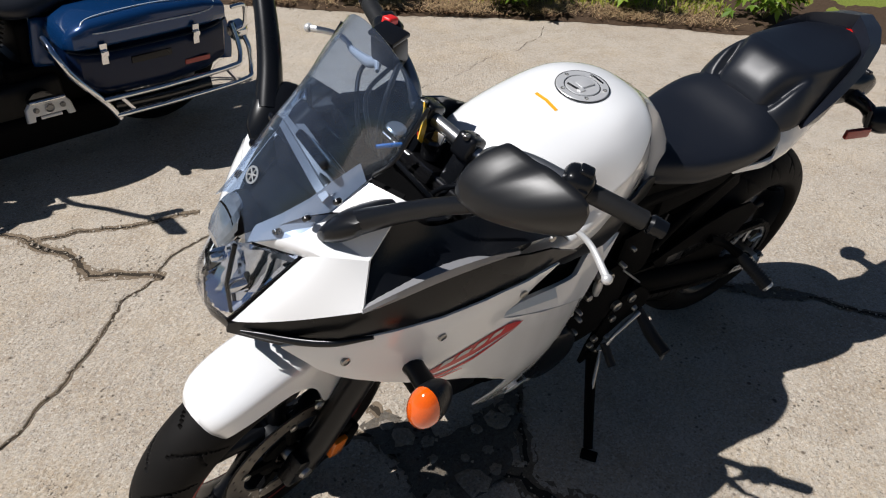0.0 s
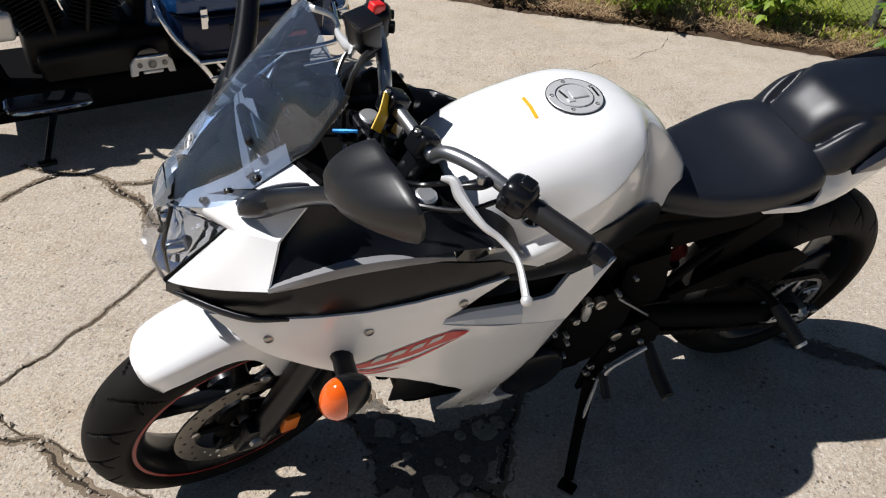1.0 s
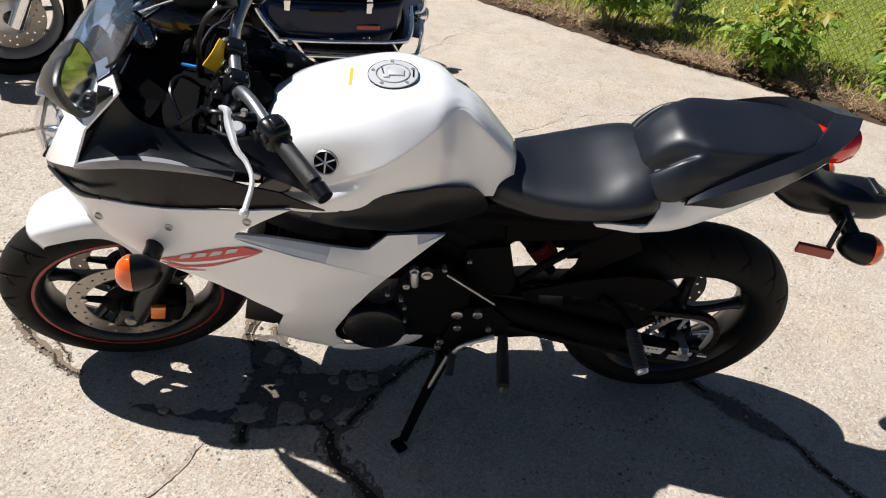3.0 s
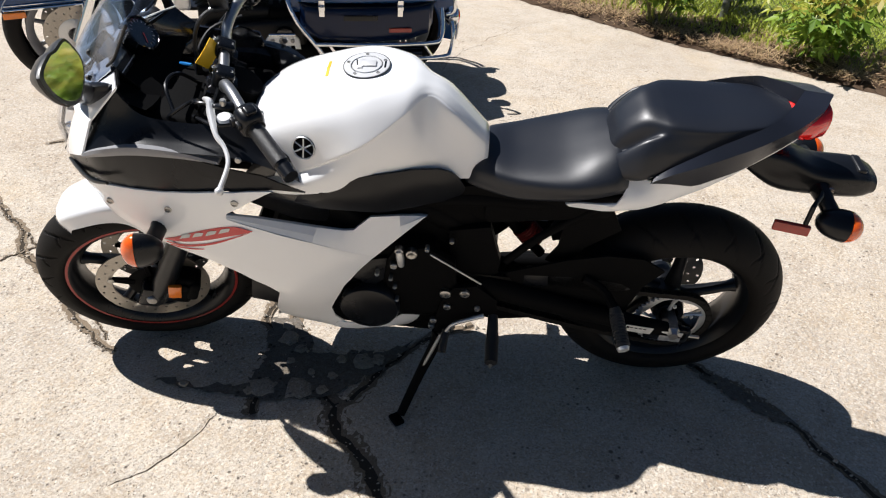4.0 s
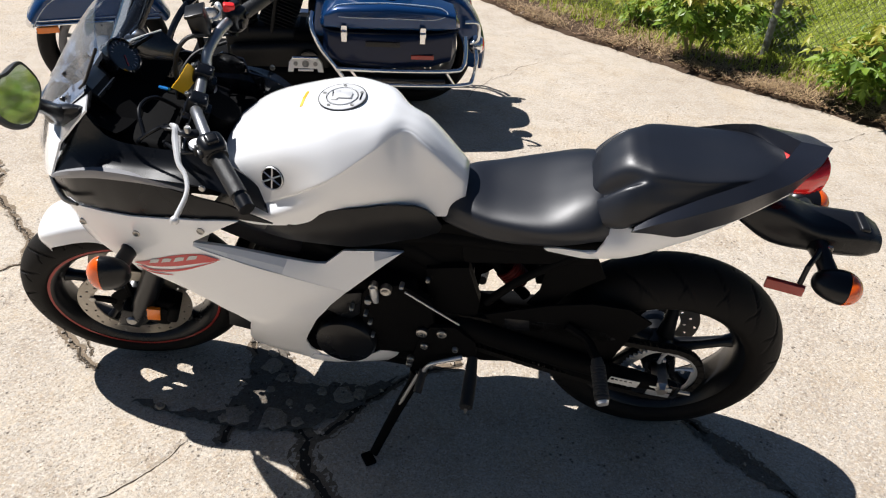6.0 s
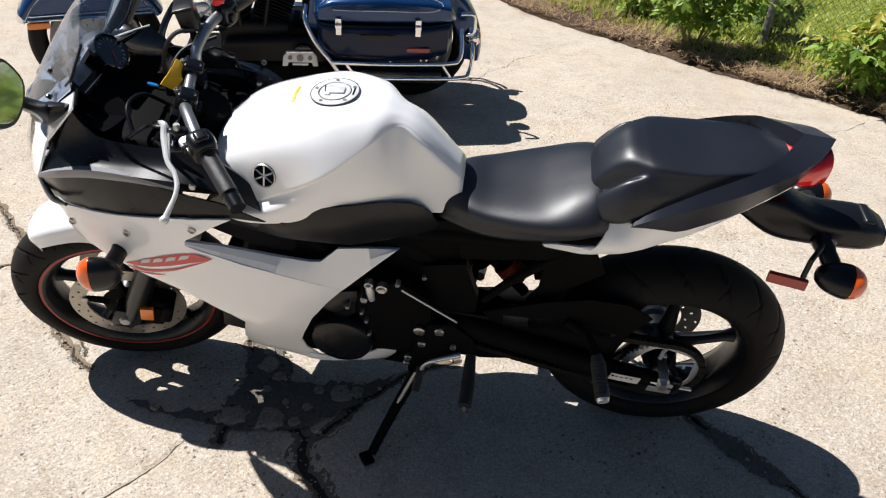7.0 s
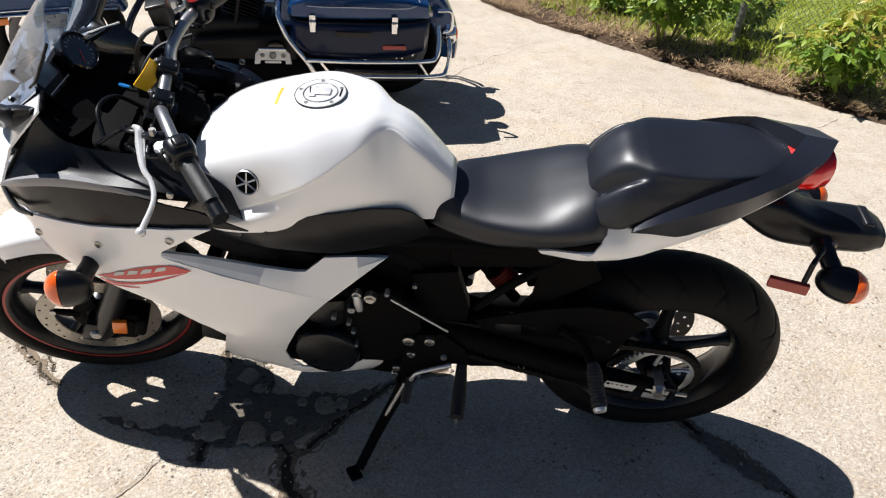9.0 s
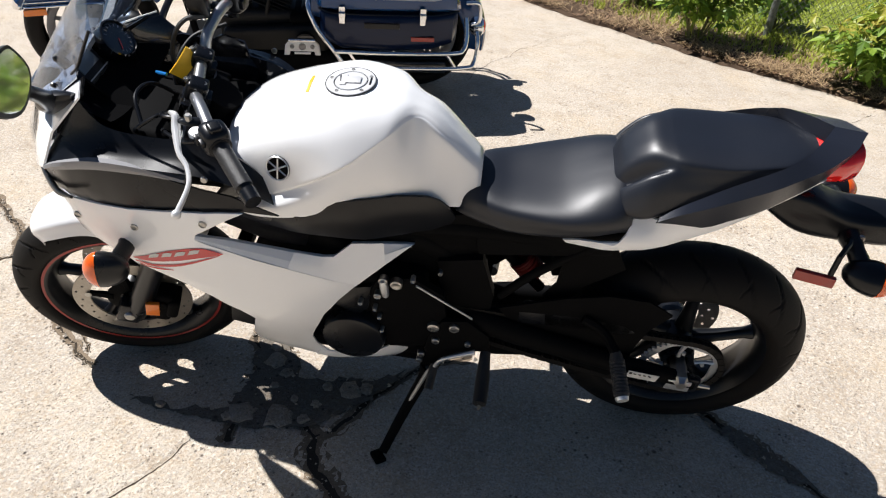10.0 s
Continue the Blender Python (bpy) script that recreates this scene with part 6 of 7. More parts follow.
for w, line in LINES:
    rng = random.Random(int(w * 1e4) + len(line))
    bm, rubble = B(), B()
    rows, wide = [], []
    for i, flat in enumerate(line):
        way = (line[min(i + 1, len(line) - 1)] - line[max(i - 1, 0)]).normalized()
        q = flat + Vector((0, 0, swell(flat.x, flat.y) if -1.55 < flat.x < 2.55 and -1.05 < flat.y < 2.55 else 0))
        out = Vector((-way.y, way.x, 0))
        near = -1.6 < q.x < 2.6 and -1.1 < q.y < 2.6
        z = -0.0012 if near else 0.003
        off = out * w * max(0.02, 0.38 + 0.55 * noise.noise(q * 9) + rng.uniform(-0.15, 0.15))
        rows.append([q - off + Vector((0, 0, z)), q + off + Vector((0, 0, z))])
        a, b = (w * max(0.4, (1.35 if w > 0.01 else 0.7) + (1.5 if w > 0.01 else 0.8) * noise.noise(q * 6 + Vector((s * 7, 0, 0))) + rng.uniform(-0.35, 0.35)) for s in (1, 2))
        wide.append([q - out * a + Vector((0, 0, 0.0004 if near else 0.002)), q - out * a * 0.5 + Vector((0, 0, -0.001 if near else 0.0022)), q + Vector((0, 0, -0.0035 if near else 0.0024)), q + out * b * 0.5 + Vector((0, 0, -0.001 if near else 0.0022)), q + out * b + Vector((0, 0, 0.0004 if near else 0.002))])
        if near and w > 0.005:
            for _ in range(2 if w > 0.01 else 1):
                pebbles.append((q + out * w * crumb_rng.gauss(0, 1.3), crumb_rng.uniform(0.0015, 0.0035) if crumb_rng.random() < 0.85 else crumb_rng.uniform(0.004, 0.011)))
    skin(bm, rows)
    tagged(part("crack_dirt", bm, SOIL_DARK, None, smooth=0), "dark dirt in a crack of the concrete", "crack", "cracks in the concrete", "structure")
    if w > 0.005:
        skin(rubble, wide)
        tagged(part("crack_rubble", rubble, CRUMBS, None, smooth=0), "crumbled brown dirt along a crack", "crack", "cracks in the concrete", "structure")
verts, faces = [], []
for q, r in pebbles:
    n = len(verts)
    verts += [tuple(q + Vector(d) * r * crumb_rng.uniform(0.7, 1.3) + Vector((0, 0, r * 0.3))) for d in ((1, 0, 0), (0, 1, 0), (-1, 0, 0), (0, -1, 0), (0, 0, 0.7), (0, 0, -0.7))]
    faces += [(n + i, n + (i + 1) % 4, n + 4) for i in range(4)] + [(n + (i + 1) % 4, n + i, n + 5) for i in range(4)]
me = bpy.data.meshes.new("concrete_crumbs")
me.from_pydata(verts, [], faces)
me.materials.append(CONCRETE)
tagged(new("concrete_crumbs", me), "loose concrete crumbs along the cracks", "rubble", "", "stuff")


def blotch(name, outline, material, z, label, seed, wild=0.02):
    """A flat patch with a ragged edge."""
    rng = random.Random(seed)
    ring = []
    for a, b in zip(outline, outline[1:] + outline[:1]):
        for i in range(8):
            q = Vector(a).lerp(Vector(b), i / 8)
            ring.append((q.x + rng.uniform(-wild, wild), q.y + rng.uniform(-wild, wild), z))
    bm = B()
    bm.faces.new([bm.verts.new(q) for q in ring])
    bmesh.ops.triangulate(bm, faces=bm.faces)
    return tagged(part(name, bm, material, None, smooth=0), label, "concrete patch", "", "structure")


patch = blotch("dark_patch", [(0.293, 0.059), (0.38, 0.076), (0.423, 0.008), (0.466, -0.086), (0.599, -0.066), (0.669, -0.072), (0.76, -0.005), (0.684, -0.141), (0.586, -0.215), (0.536, -0.267), (0.385, -0.295), (0.219, -0.283),
                              (0.047, -0.248), (0.031, -0.217), (0.156, -0.25), (0.298, -0.235), (0.304, -0.165), (0.327, -0.088)], PATCH, 0.0065, "dark oily filling between the cracks", 5, 0.012)
lump_rng = random.Random(8)
for x, y, r in ((0.343, -0.242, 0.038), (0.448, -0.238, 0.042), (0.374, -0.028, 0.03), (0.515, -0.239, 0.016), (0.615, -0.114, 0.034), (0.311, -0.262, 0.016), (0.47, -0.17, 0.012), (0.535, -0.18, 0.014), (0.4, -0.13, 0.012), (0.55, -0.11, 0.016), (0.36, 0.03, 0.018), (0.66, -0.1, 0.02), (0.12, -0.25, 0.012), (0.42, -0.075, 0.018)):
    rows = []
    wob = [lump_rng.uniform(0.75, 1.2) for _ in range(14)]
    for f, h in ((1.05, 0.0), (1.0, 0.006), (0.85, 0.0095), (0.4, 0.011), (0.02, 0.011)):
        rows.append([(x + r * f * wob[i] * math.cos(2 * math.pi * i / 14), y + r * f * wob[i] * math.sin(2 * math.pi * i / 14), 0.004 + h) for i in range(14)])
    bm = B()
    skin(bm, rows, True, True)
    part("stone", bm, DARK_STONE, patch)
blotch("dark_patch", [(1.62, -0.03), (1.72, -0.09), (1.78, -0.15), (1.87, -0.25), (1.8, -0.25), (1.72, -0.16), (1.66, -0.1)], PATCH, 0.0065, "dark crumbled concrete along a crack", 7, 0.014)


# ---- the dark blue touring motorcycle behind, in its own frame ----
tourer = thing("touring_motorcycle", pose(0, 2.26, 0, 7, 0, 12.5), "dark blue touring motorcycle with chrome rails and hard saddlebags", "motorcycle")
T_REAR, T_FRONT = Vector((0.45, 0, 0.32)), Vector((-1.2, 0, 0.32))
T_STEER = Matrix.Translation((-0.95, 0, 0)) @ Matrix.Rotation(radians(16), 4, "Z") @ Matrix.Translation((0.95, 0, 0))
BRIGHT = mat("bright_polished_plate", (0.82, 0.81, 0.78), 0.3, 0.25, grain=300, vary=0.05)
FINS = mat("dark_cast_fins", (0.01, 0.0095, 0.009), 0.5, 0.2, vary=0.3, spec=0.3)
# darker copy of the lid's blue: shade on the bag sides put into the colour
BLUE_SHADED = mat("shaded_blue_paint", (0.0022, 0.009, 0.035), 0.3, 0.1, grain=1500, vary=0.3, coat=0.25, spec=0.2)
PIN = mat("pale_pinstripe", (0.55, 0.6, 0.65), 0.3, vary=0.05)


for c, m, name in ((T_REAR, Matrix(), "rear_wheel"), (T_FRONT, T_STEER, "front_wheel")):
    w = part(name, turned(rim(B(), c, 0.215, 0.05, 0.05), m), GREY, tourer, "cast grey wheel")
    part("tyre", turned(tyre(B(), c, 0.32, 0.135, 240), m), RUBBER, w, "black rubber tyre", 50)
    for k in range(9):
        a = 2 * math.pi * k / 9
        part("spoke", turned(tube(B(), [c + Vector((0.04 * math.cos(a), 0, 0.04 * math.sin(a))), c + Vector((0.2 * math.cos(a), 0, 0.2 * math.sin(a)))], [0.014, 0.011], 8), m), GREY, w)
    for s in (-1, 1):
        part("brake_disc", turned(disc_ring(B(), c, s * 0.075, 0.08, 0.147, 36), m), DISC, w, "drilled steel brake disc")
        part("disc_hub", turned(lathe(B(), [(s * 0.05, 0.03), (s * 0.08, 0.035), (s * 0.08, 0.07), (s * 0.074, 0.084), (s * 0.05, 0.075)], c, n=30, close=True), m), ALU, w)
    part("axle", turned(lathe(B(), [(-0.13, 0), (-0.13, 0.016), (0.13, 0.016), (0.13, 0)], c, n=16), m), CHROME, w)

# front end
for s in (-1, 1):
    part("fork_leg", turned(tube(B(), [(-1.19, s * 0.125, 0.3), (-1.08, s * 0.125, 0.52), (-0.93, s * 0.125, 0.85), (-0.88, s * 0.125, 0.98)], [0.035, 0.033, 0.026, 0.024], 18), T_STEER), CHROME, tourer, "chrome fork leg")
    part("fork_cover", turned(lathe(B(), [(0, 0.05), (0.3, 0.05), (0.31, 0.04)], (-1.0, s * 0.125, 0.66), "z", 20), T_STEER @ Matrix.Translation((-1.0, 0, 0.8)) @ Matrix.Rotation(radians(24), 4, "Y") @ Matrix.Translation((1.0, 0, -0.8))), BLACK_GLOSS, tourer)


def big_fender(c, a0, a1, r, half, drop, skirt=0.0):
    def build(bm):
        rows = []
        for i in range(31):
            a = radians(a0 + (a1 - a0) * i / 30)
            row = []
            for j in range(17):
                s = j / 8 - 1
                k = abs(s)
                if k < 0.6:
                    y, rr = half * math.sin(k / 0.6 * math.pi / 2), r - 0.035 * (k / 0.6) ** 2.5
                else:
                    y, rr = half * (1 + 0.03 * (k - 0.6)), r - 0.035 - (drop * (k - 0.6) / 0.4 if not skirt else 0)
                q = c + Vector((-rr * math.sin(a), math.copysign(y, s), rr * math.cos(a)))
                if skirt and k > 0.6:
                    q.z += (min(skirt, q.z) - q.z) * (k - 0.6) / 0.4
                row.append(q)
            rows.append(row)
        inner = [[q + (c - q) * 0.012 for q in row] for row in rows]
        v, w = skin(bm, rows), skin(bm, inner)
        for i in range(30):
            for j in (0, 16):
                bm.faces.new((v[i][j], v[i + 1][j], w[i + 1][j], w[i][j]))
        for i in (0, 30):
            for j in range(16):
                bm.faces.new((v[i][j], v[i][j + 1], w[i][j + 1], w[i][j]))
        return bm
    return build


def fender_line(c, a0, a1, r, y, thick, m, name, material, parent, label=""):
    line = [c + Vector((-r * math.sin(radians(a0 + (a1 - a0) * i / 24)), y, r * math.cos(radians(a0 + (a1 - a0) * i / 24)))) for i in range(25)]
    return part(name, turned(tube(B(), line, thick, 8), m), material, parent, label)


t_fender = part("front_fender", turned(big_fender(T_FRONT, 60, -66, 0.375, 0.098, 0.045, 0.475)(B()), T_STEER), BLUE, tourer, "deep blue front mudguard with pale pinstripe")
for s in (-1, 1):
    for z, thick in ((0.481, 0.007), (0.503, 0.004)):
        line = [T_FRONT + Vector((-0.305 + 0.62 * i / 20, s * (0.103 - (0.03 if i in (0, 20) else 0)), z - T_FRONT.z)) for i in range(21)]
        part("lower_trim", turned(tube(B(), line, thick, 8), T_STEER), CHROME, t_fender, "chrome trim strip")
    fender_line(T_FRONT, 64, -54, 0.335, s * 0.0985, 0.0022, T_STEER, "pinstripe", PIN, t_fender)
part("fender_lamp", turned(block(B(), T_FRONT + Vector((-0.24, -0.108, 0.137)), (0.1, 0.012, 0.03), (0, 0, 0), 0.004), T_STEER), AMBER_R, t_fender, "amber fender lamp")
part("fender_tip", turned(block(B(), T_FRONT + Vector((-0.31, 0, 0.17)), (0.04, 0.14, 0.07), (0, 20, 0), 0.02, 3), T_STEER), CHROME, t_fender, "chrome fender tip")

# engine
t_engine = part("engine", block(block(B(), (-0.36, 0, 0.33), (0.42, 0.22, 0.24), (0, 0, 0), 0.04, 3), (-0.02, 0, 0.36), (0.28, 0.2, 0.22), (0, 0, 0), 0.05, 3), FINS, tourer, "black twin-cylinder engine with cooling fins")
for n, (cx, lean) in enumerate(((-0.52, -24), (-0.27, 22))):
    turn = Matrix.Translation((cx, 0, 0.55)) @ Matrix.Rotation(radians(lean), 4, "Y")
    part("cylinder", turned(lathe(B(), [(-0.14, 0.065), (0.14, 0.065), (0.15, 0.05)], (0, 0, 0), "z", 24), turn), FINS, t_engine)
    for k in range(13):
        part("fin", turned(block(B(), (0, 0, -0.1 + 0.018 * k), (0.19 - 0.002 * abs(k - 6), 0.185, 0.005), (0, 0, 0), 0.002, 1), turn), FINS, t_engine)
    part("rocker_box", turned(block(B(), (0, 0, 0.175), (0.17, 0.15, 0.08), (0, 0, 0), 0.02, 3), turn), CHROME if n else FINS, t_engine)
for x in (-0.44, -0.34):
    part("pushrod_tube", tube(B(), [(x, -0.1, 0.36), (x - 0.04 if x < -0.4 else x + 0.06, -0.09, 0.66)], 0.011, 10), FINS, t_engine)
part("primary_cover", block(B(), (-0.28, -0.155, 0.31), (0.52, 0.07, 0.17), (0, -4, 0), 0.055, 5), FINS, t_engine, "black primary cover")
part("horn_cover", block(B(), (-0.63, -0.13, 0.5), (0.08, 0.05, 0.11), (0, 0, 0), 0.02, 3), BRIGHT, t_engine, "chrome horn cover")
part("lower_cover", turned(lathe(B(), [(-0.02, 0.05), (0.01, 0.05), (0.016, 0.04), (0.016, 0)], (0, 0, 0), n=24), Matrix.Translation((-0.13, -0.2, 0.33))), BLACK_GLOSS, t_engine)
# black blocks added as fill for the shadowed space low in the body
part("gearbox_fill", block(block(B(), (0.0, 0, 0.33), (0.42, 0.3, 0.24), (0, 0, 0), 0.03, 3), (0.02, 0, 0.5), (0.3, 0.24, 0.22), (0, 0, 0), 0.03, 3), MATT, tourer)
part("lower_frame_fill", block(B(), (-0.3, -0.02, 0.2), (0.95, 0.4, 0.15), (0, 0, 0), 0.04, 3), MATT, tourer)
# tank, seat, body
part("fuel_tank", hull(B(), [(-0.78, ((0, 0.9), (-0.04, 0.895), (-0.07, 0.86), (-0.07, 0.8), (-0.03, 0.78))), (-0.6, ((0, 0.97), (-0.1, 0.95), (-0.16, 0.87), (-0.16, 0.77), (-0.05, 0.74))), (-0.4, ((0, 0.95), (-0.1, 0.93), (-0.16, 0.85), (-0.155, 0.76), (-0.05, 0.73))), (-0.22, ((0, 0.86), (-0.06, 0.85), (-0.1, 0.8), (-0.1, 0.75), (-0.04, 0.73)))], 26, 16), BLUE, tourer, "deep blue fuel tank")
part("saddle", hull(B(), [(-0.3, ((0, 0.78), (-0.07, 0.77), (-0.1, 0.74), (-0.1, 0.71), (-0.05, 0.69))), (-0.14, ((0, 0.735), (-0.13, 0.735), (-0.19, 0.7), (-0.18, 0.655), (-0.08, 0.64))), (0.04, ((0, 0.76), (-0.13, 0.765), (-0.18, 0.73), (-0.17, 0.68), (-0.08, 0.65))), (0.16, ((0, 0.86), (-0.1, 0.85), (-0.15, 0.81), (-0.15, 0.74), (-0.08, 0.7))), (0.42, ((0, 0.87), (-0.1, 0.86), (-0.14, 0.82), (-0.14, 0.76), (-0.08, 0.73)))], 34, 18), VINYL, tourer, "glossy black leather saddle")
part("side_cover", block(B(), (0.02, -0.15, 0.53), (0.24, 0.05, 0.2), (0, 8, 0), 0.03, 3), BLUE, tourer)
part("rear_fender", big_fender(T_REAR, 52, -100, 0.385, 0.105, 0.09)(B()), BLUE, tourer, "deep blue rear mudguard")
part("frame_tube", tube(B(), [(-0.85, 0, 0.85), (-0.72, -0.1, 0.5), (-0.62, -0.13, 0.22), (-0.2, -0.13, 0.19), (0.2, -0.14, 0.24), (0.3, -0.15, 0.5)], 0.018, 10, 24), MATT, tourer)
part("exhaust_pipe", tube(B(), [(-0.2, -0.1, 0.24), (0.1, -0.16, 0.22), (0.35, -0.2, 0.22), (0.6, -0.22, 0.23)], [0.03, 0.04, 0.046, 0.046], 18, 18), BLACK_GLOSS, tourer, "dark exhaust silencer")


# saddlebags
def bag_section(x, lo, hi, out, inn, round_=0.05):
    n = []
    for k in range(28):
        a = 2 * math.pi * k / 28
        ca, sa = math.cos(a), math.sin(a)
        n.append(Vector((x, (out + inn) / 2 + (inn - out) / 2 * math.copysign(abs(ca) ** 0.4, ca), (lo + hi) / 2 + (hi - lo) / 2 * math.copysign(abs(sa) ** 0.4, sa))))
    return n


for s in (1, -1):
    def m(bm):
        return bm if s > 0 else flip(bm)
    bm = B()
    skin(bm, [bag_section(x, lo, 0.575, out, -0.2) for x, lo, out in ((-0.045, 0.45, -0.36), (-0.02, 0.42, -0.40), (0.06, 0.385, -0.42), (0.3, 0.375, -0.425), (0.5, 0.385, -0.41), (0.6, 0.41, -0.385), (0.625, 0.45, -0.35))], True, True)
    bag = part("saddlebag", m(bm), BLUE_SHADED, tourer, "deep blue hard saddlebag with chrome latches")
    bm = B()
    skin(bm, [bag_section(x, 0.582, hi, out, -0.19) for x, hi, out in ((-0.055, 0.62, -0.365), (-0.035, 0.66, -0.405), (0.03, 0.695, -0.425), (0.28, 0.71, -0.43), (0.5, 0.695, -0.418), (0.61, 0.66, -0.39), (0.635, 0.62, -0.355))], True, True)
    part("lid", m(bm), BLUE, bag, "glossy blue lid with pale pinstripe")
    part("lid_seam", m(tube(B(), [(-0.05, -0.37, 0.579), (0.03, -0.428, 0.579), (0.28, -0.434, 0.579), (0.5, -0.42, 0.579), (0.63, -0.36, 0.579)], 0.004, 6, 20)), BLACK, bag)
    loop = [(0.0, -0.40, 0.668), (0.03, -0.385, 0.693), (0.12, -0.38, 0.704), (0.28, -0.38, 0.7095), (0.44, -0.38, 0.704), (0.53, -0.37, 0.69), (0.565, -0.385, 0.668), (0.5, -0.42, 0.652), (0.28, -0.433, 0.655), (0.05, -0.425, 0.652), (0.0, -0.40, 0.668)]
    part("pinstripe", m(tube(B(), loop, 0.0025, 6, 60)), PIN, bag)
    for x in (0.06, 0.445):
        latch = part("latch", m(block(block(B(), (x, -0.432, 0.60), (0.028, 0.008, 0.03), (8, 0, 0), 0.002), (x, -0.436, 0.575), (0.03, 0.012, 0.02), (0, 0, 0), 0.003), ), CHROME, bag, "chrome latch")
        part("hasp", m(block(B(), (x, -0.43, 0.548), (0.026, 0.007, 0.034), (0, 0, 0), 0.002)), CHROME, latch)
    part("reflector", m(block(B(), (0.45, -0.418, 0.455), (0.115, 0.008, 0.022), (0, 0, 0), 0.003)), RED_R, bag, "red side reflector")
    part("moulding", m(block(B(), (0.25, -0.424, 0.52), (0.17, 0.008, 0.028), (0, 0, 0), 0.004)), BLACK, bag)
    part("lid_knob", m(lathe(B(), [(0.0, 0.028), (0.012, 0.028), (0.016, 0.024), (0.016, 0)], (0.28, -0.31, 0.708), "z", 20)), BLACK, bag)
    rail = part("guard_rail", m(tube(B(), [(-0.1, -0.30, 0.62), (-0.1, -0.38, 0.59), (-0.06, -0.42, 0.5), (0.03, -0.44, 0.38), (0.075, -0.44, 0.30)], 0.012, 12, 18)), CHROME, tourer, "chrome saddlebag guard rail")
    part("upper_bar", m(tube(B(), [(0.02, -0.445, 0.395), (0.3, -0.45, 0.392), (0.6, -0.44, 0.395), (0.66, -0.41, 0.405), (0.675, -0.38, 0.46), (0.67, -0.34, 0.54)], 0.011, 12, 26)), CHROME, rail)
    part("lower_bar", m(tube(B(), [(0.06, -0.445, 0.318), (0.35, -0.45, 0.315), (0.66, -0.44, 0.318), (0.72, -0.4, 0.335), (0.735, -0.37, 0.42), (0.73, -0.34, 0.47)], 0.011, 12, 26)), CHROME, rail)
    for x in (0.09, 0.57):
        part("brace", m(tube(B(), [(x, -0.44, 0.39), (x + 0.05, -0.44, 0.32)], 0.008, 8)), CHROME, rail)
    part("rear_loop", m(tube(B(), [(0.66, -0.36, 0.62), (0.72, -0.36, 0.62), (0.735, -0.35, 0.58), (0.735, -0.34, 0.52), (0.7, -0.33, 0.5)], 0.009, 10, 16)), CHROME, rail)
    lamp = part("tail_signal", m(lathe(B(), [(-0.04, 0.02), (-0.02, 0.045), (0.02, 0.048), (0.03, 0.04), (0.035, 0)], (0.74, -0.27, 0.47), "x", 22)), CHROME, tourer, "chrome tail signal with blue housing")
    part("lens", m(lathe(B(), [(0.03, 0.04), (0.04, 0.03), (0.044, 0)], (0.74, -0.27, 0.47), "x", 22)), RED, lamp)
    # footboards
    board = part("footboard", m(block(B(), (-0.55, -0.34, 0.275), (0.3, 0.11, 0.022), (0, 0, 0), 0.01, 3)), BLACK, tourer, "black rider footboard with chrome rim")
    part("rim", m(tube(B(), [(-0.7, -0.29, 0.27), (-0.7, -0.37, 0.27), (-0.64, -0.4, 0.268), (-0.45, -0.4, 0.268), (-0.4, -0.37, 0.27), (-0.4, -0.29, 0.27)], 0.008, 8, 26)), CHROME, board)
    part("engine_guard", m(tube(B(), [(-0.66, -0.1, 0.62), (-0.72, -0.25, 0.6), (-0.78, -0.37, 0.5), (-0.8, -0.38, 0.35), (-0.74, -0.3, 0.24), (-0.64, -0.13, 0.2)], 0.016, 12, 26)), BLACK_GLOSS, tourer, "engine guard bar")
    plate = Matrix.Translation((-0.14, -0.315, 0.35)) @ Matrix.Rotation(radians(-17), 4, "X")
    bm = B()
    outline = [(-0.09, -0.036), (-0.084, 0.012), (-0.062, 0.036), (0.062, 0.036), (0.084, 0.012), (0.09, -0.036), (0.066, -0.036), (0.062, -0.018), (-0.062, -0.018), (-0.066, -0.036)]
    skin(bm, [[(x * f, y, z * f) for x, z in outline] for y, f in ((0.012, 1.0), (-0.008, 1.0), (-0.012, 0.95))], True, True)
    peg = part("passenger_board", m(turned(bm, plate)), BRIGHT, tourer, "chrome plate with three round lamps", 30)
    part("cap", m(turned(block(B(), (0, 0.0, 0.036), (0.135, 0.05, 0.014), (0, 0, 0), 0.006, 3), plate)), CHROME, peg)
    for dx, rad in ((-0.05, 0.011), (0.0, 0.018), (0.05, 0.011)):
        part("lamp", m(turned(lathe(B(), [(-0.02, 0), (-0.02, rad * 0.5), (-0.017, rad * 0.6), (-0.02, rad * 0.8), (-0.016, rad), (0.0, rad)], (dx, 0, 0.006), n=18), plate)), STEEL, peg, "round marker lamp")
    part("lower_lip", m(turned(block(B(), (0, -0.006, -0.026), (0.08, 0.012, 0.012), (0, 0, 0), 0.004), plate)), CAST, peg)
    part("mirror", m(block(B(), (-0.75, -0.42, 1.22), (0.03, 0.15, 0.09), (0, -10, 0), 0.025, 4)), CHROME, tourer, "chrome rear-view mirror")
    part("mirror_stem", m(tube(B(), [(-0.72, -0.33, 1.08), (-0.74, -0.38, 1.16), (-0.75, -0.41, 1.2)], 0.007, 8)), CHROME, tourer)
part("handlebar", tube(B(), [(-0.55, -0.43, 1.03), (-0.68, -0.38, 1.06), (-0.79, -0.2, 1.08), (-0.83, -0.08, 1.0), (-0.83, 0.08, 1.0), (-0.79, 0.2, 1.08), (-0.68, 0.38, 1.06), (-0.55, 0.43, 1.03)], 0.0135, 12, 40), CHROME, tourer, "chrome handlebar")
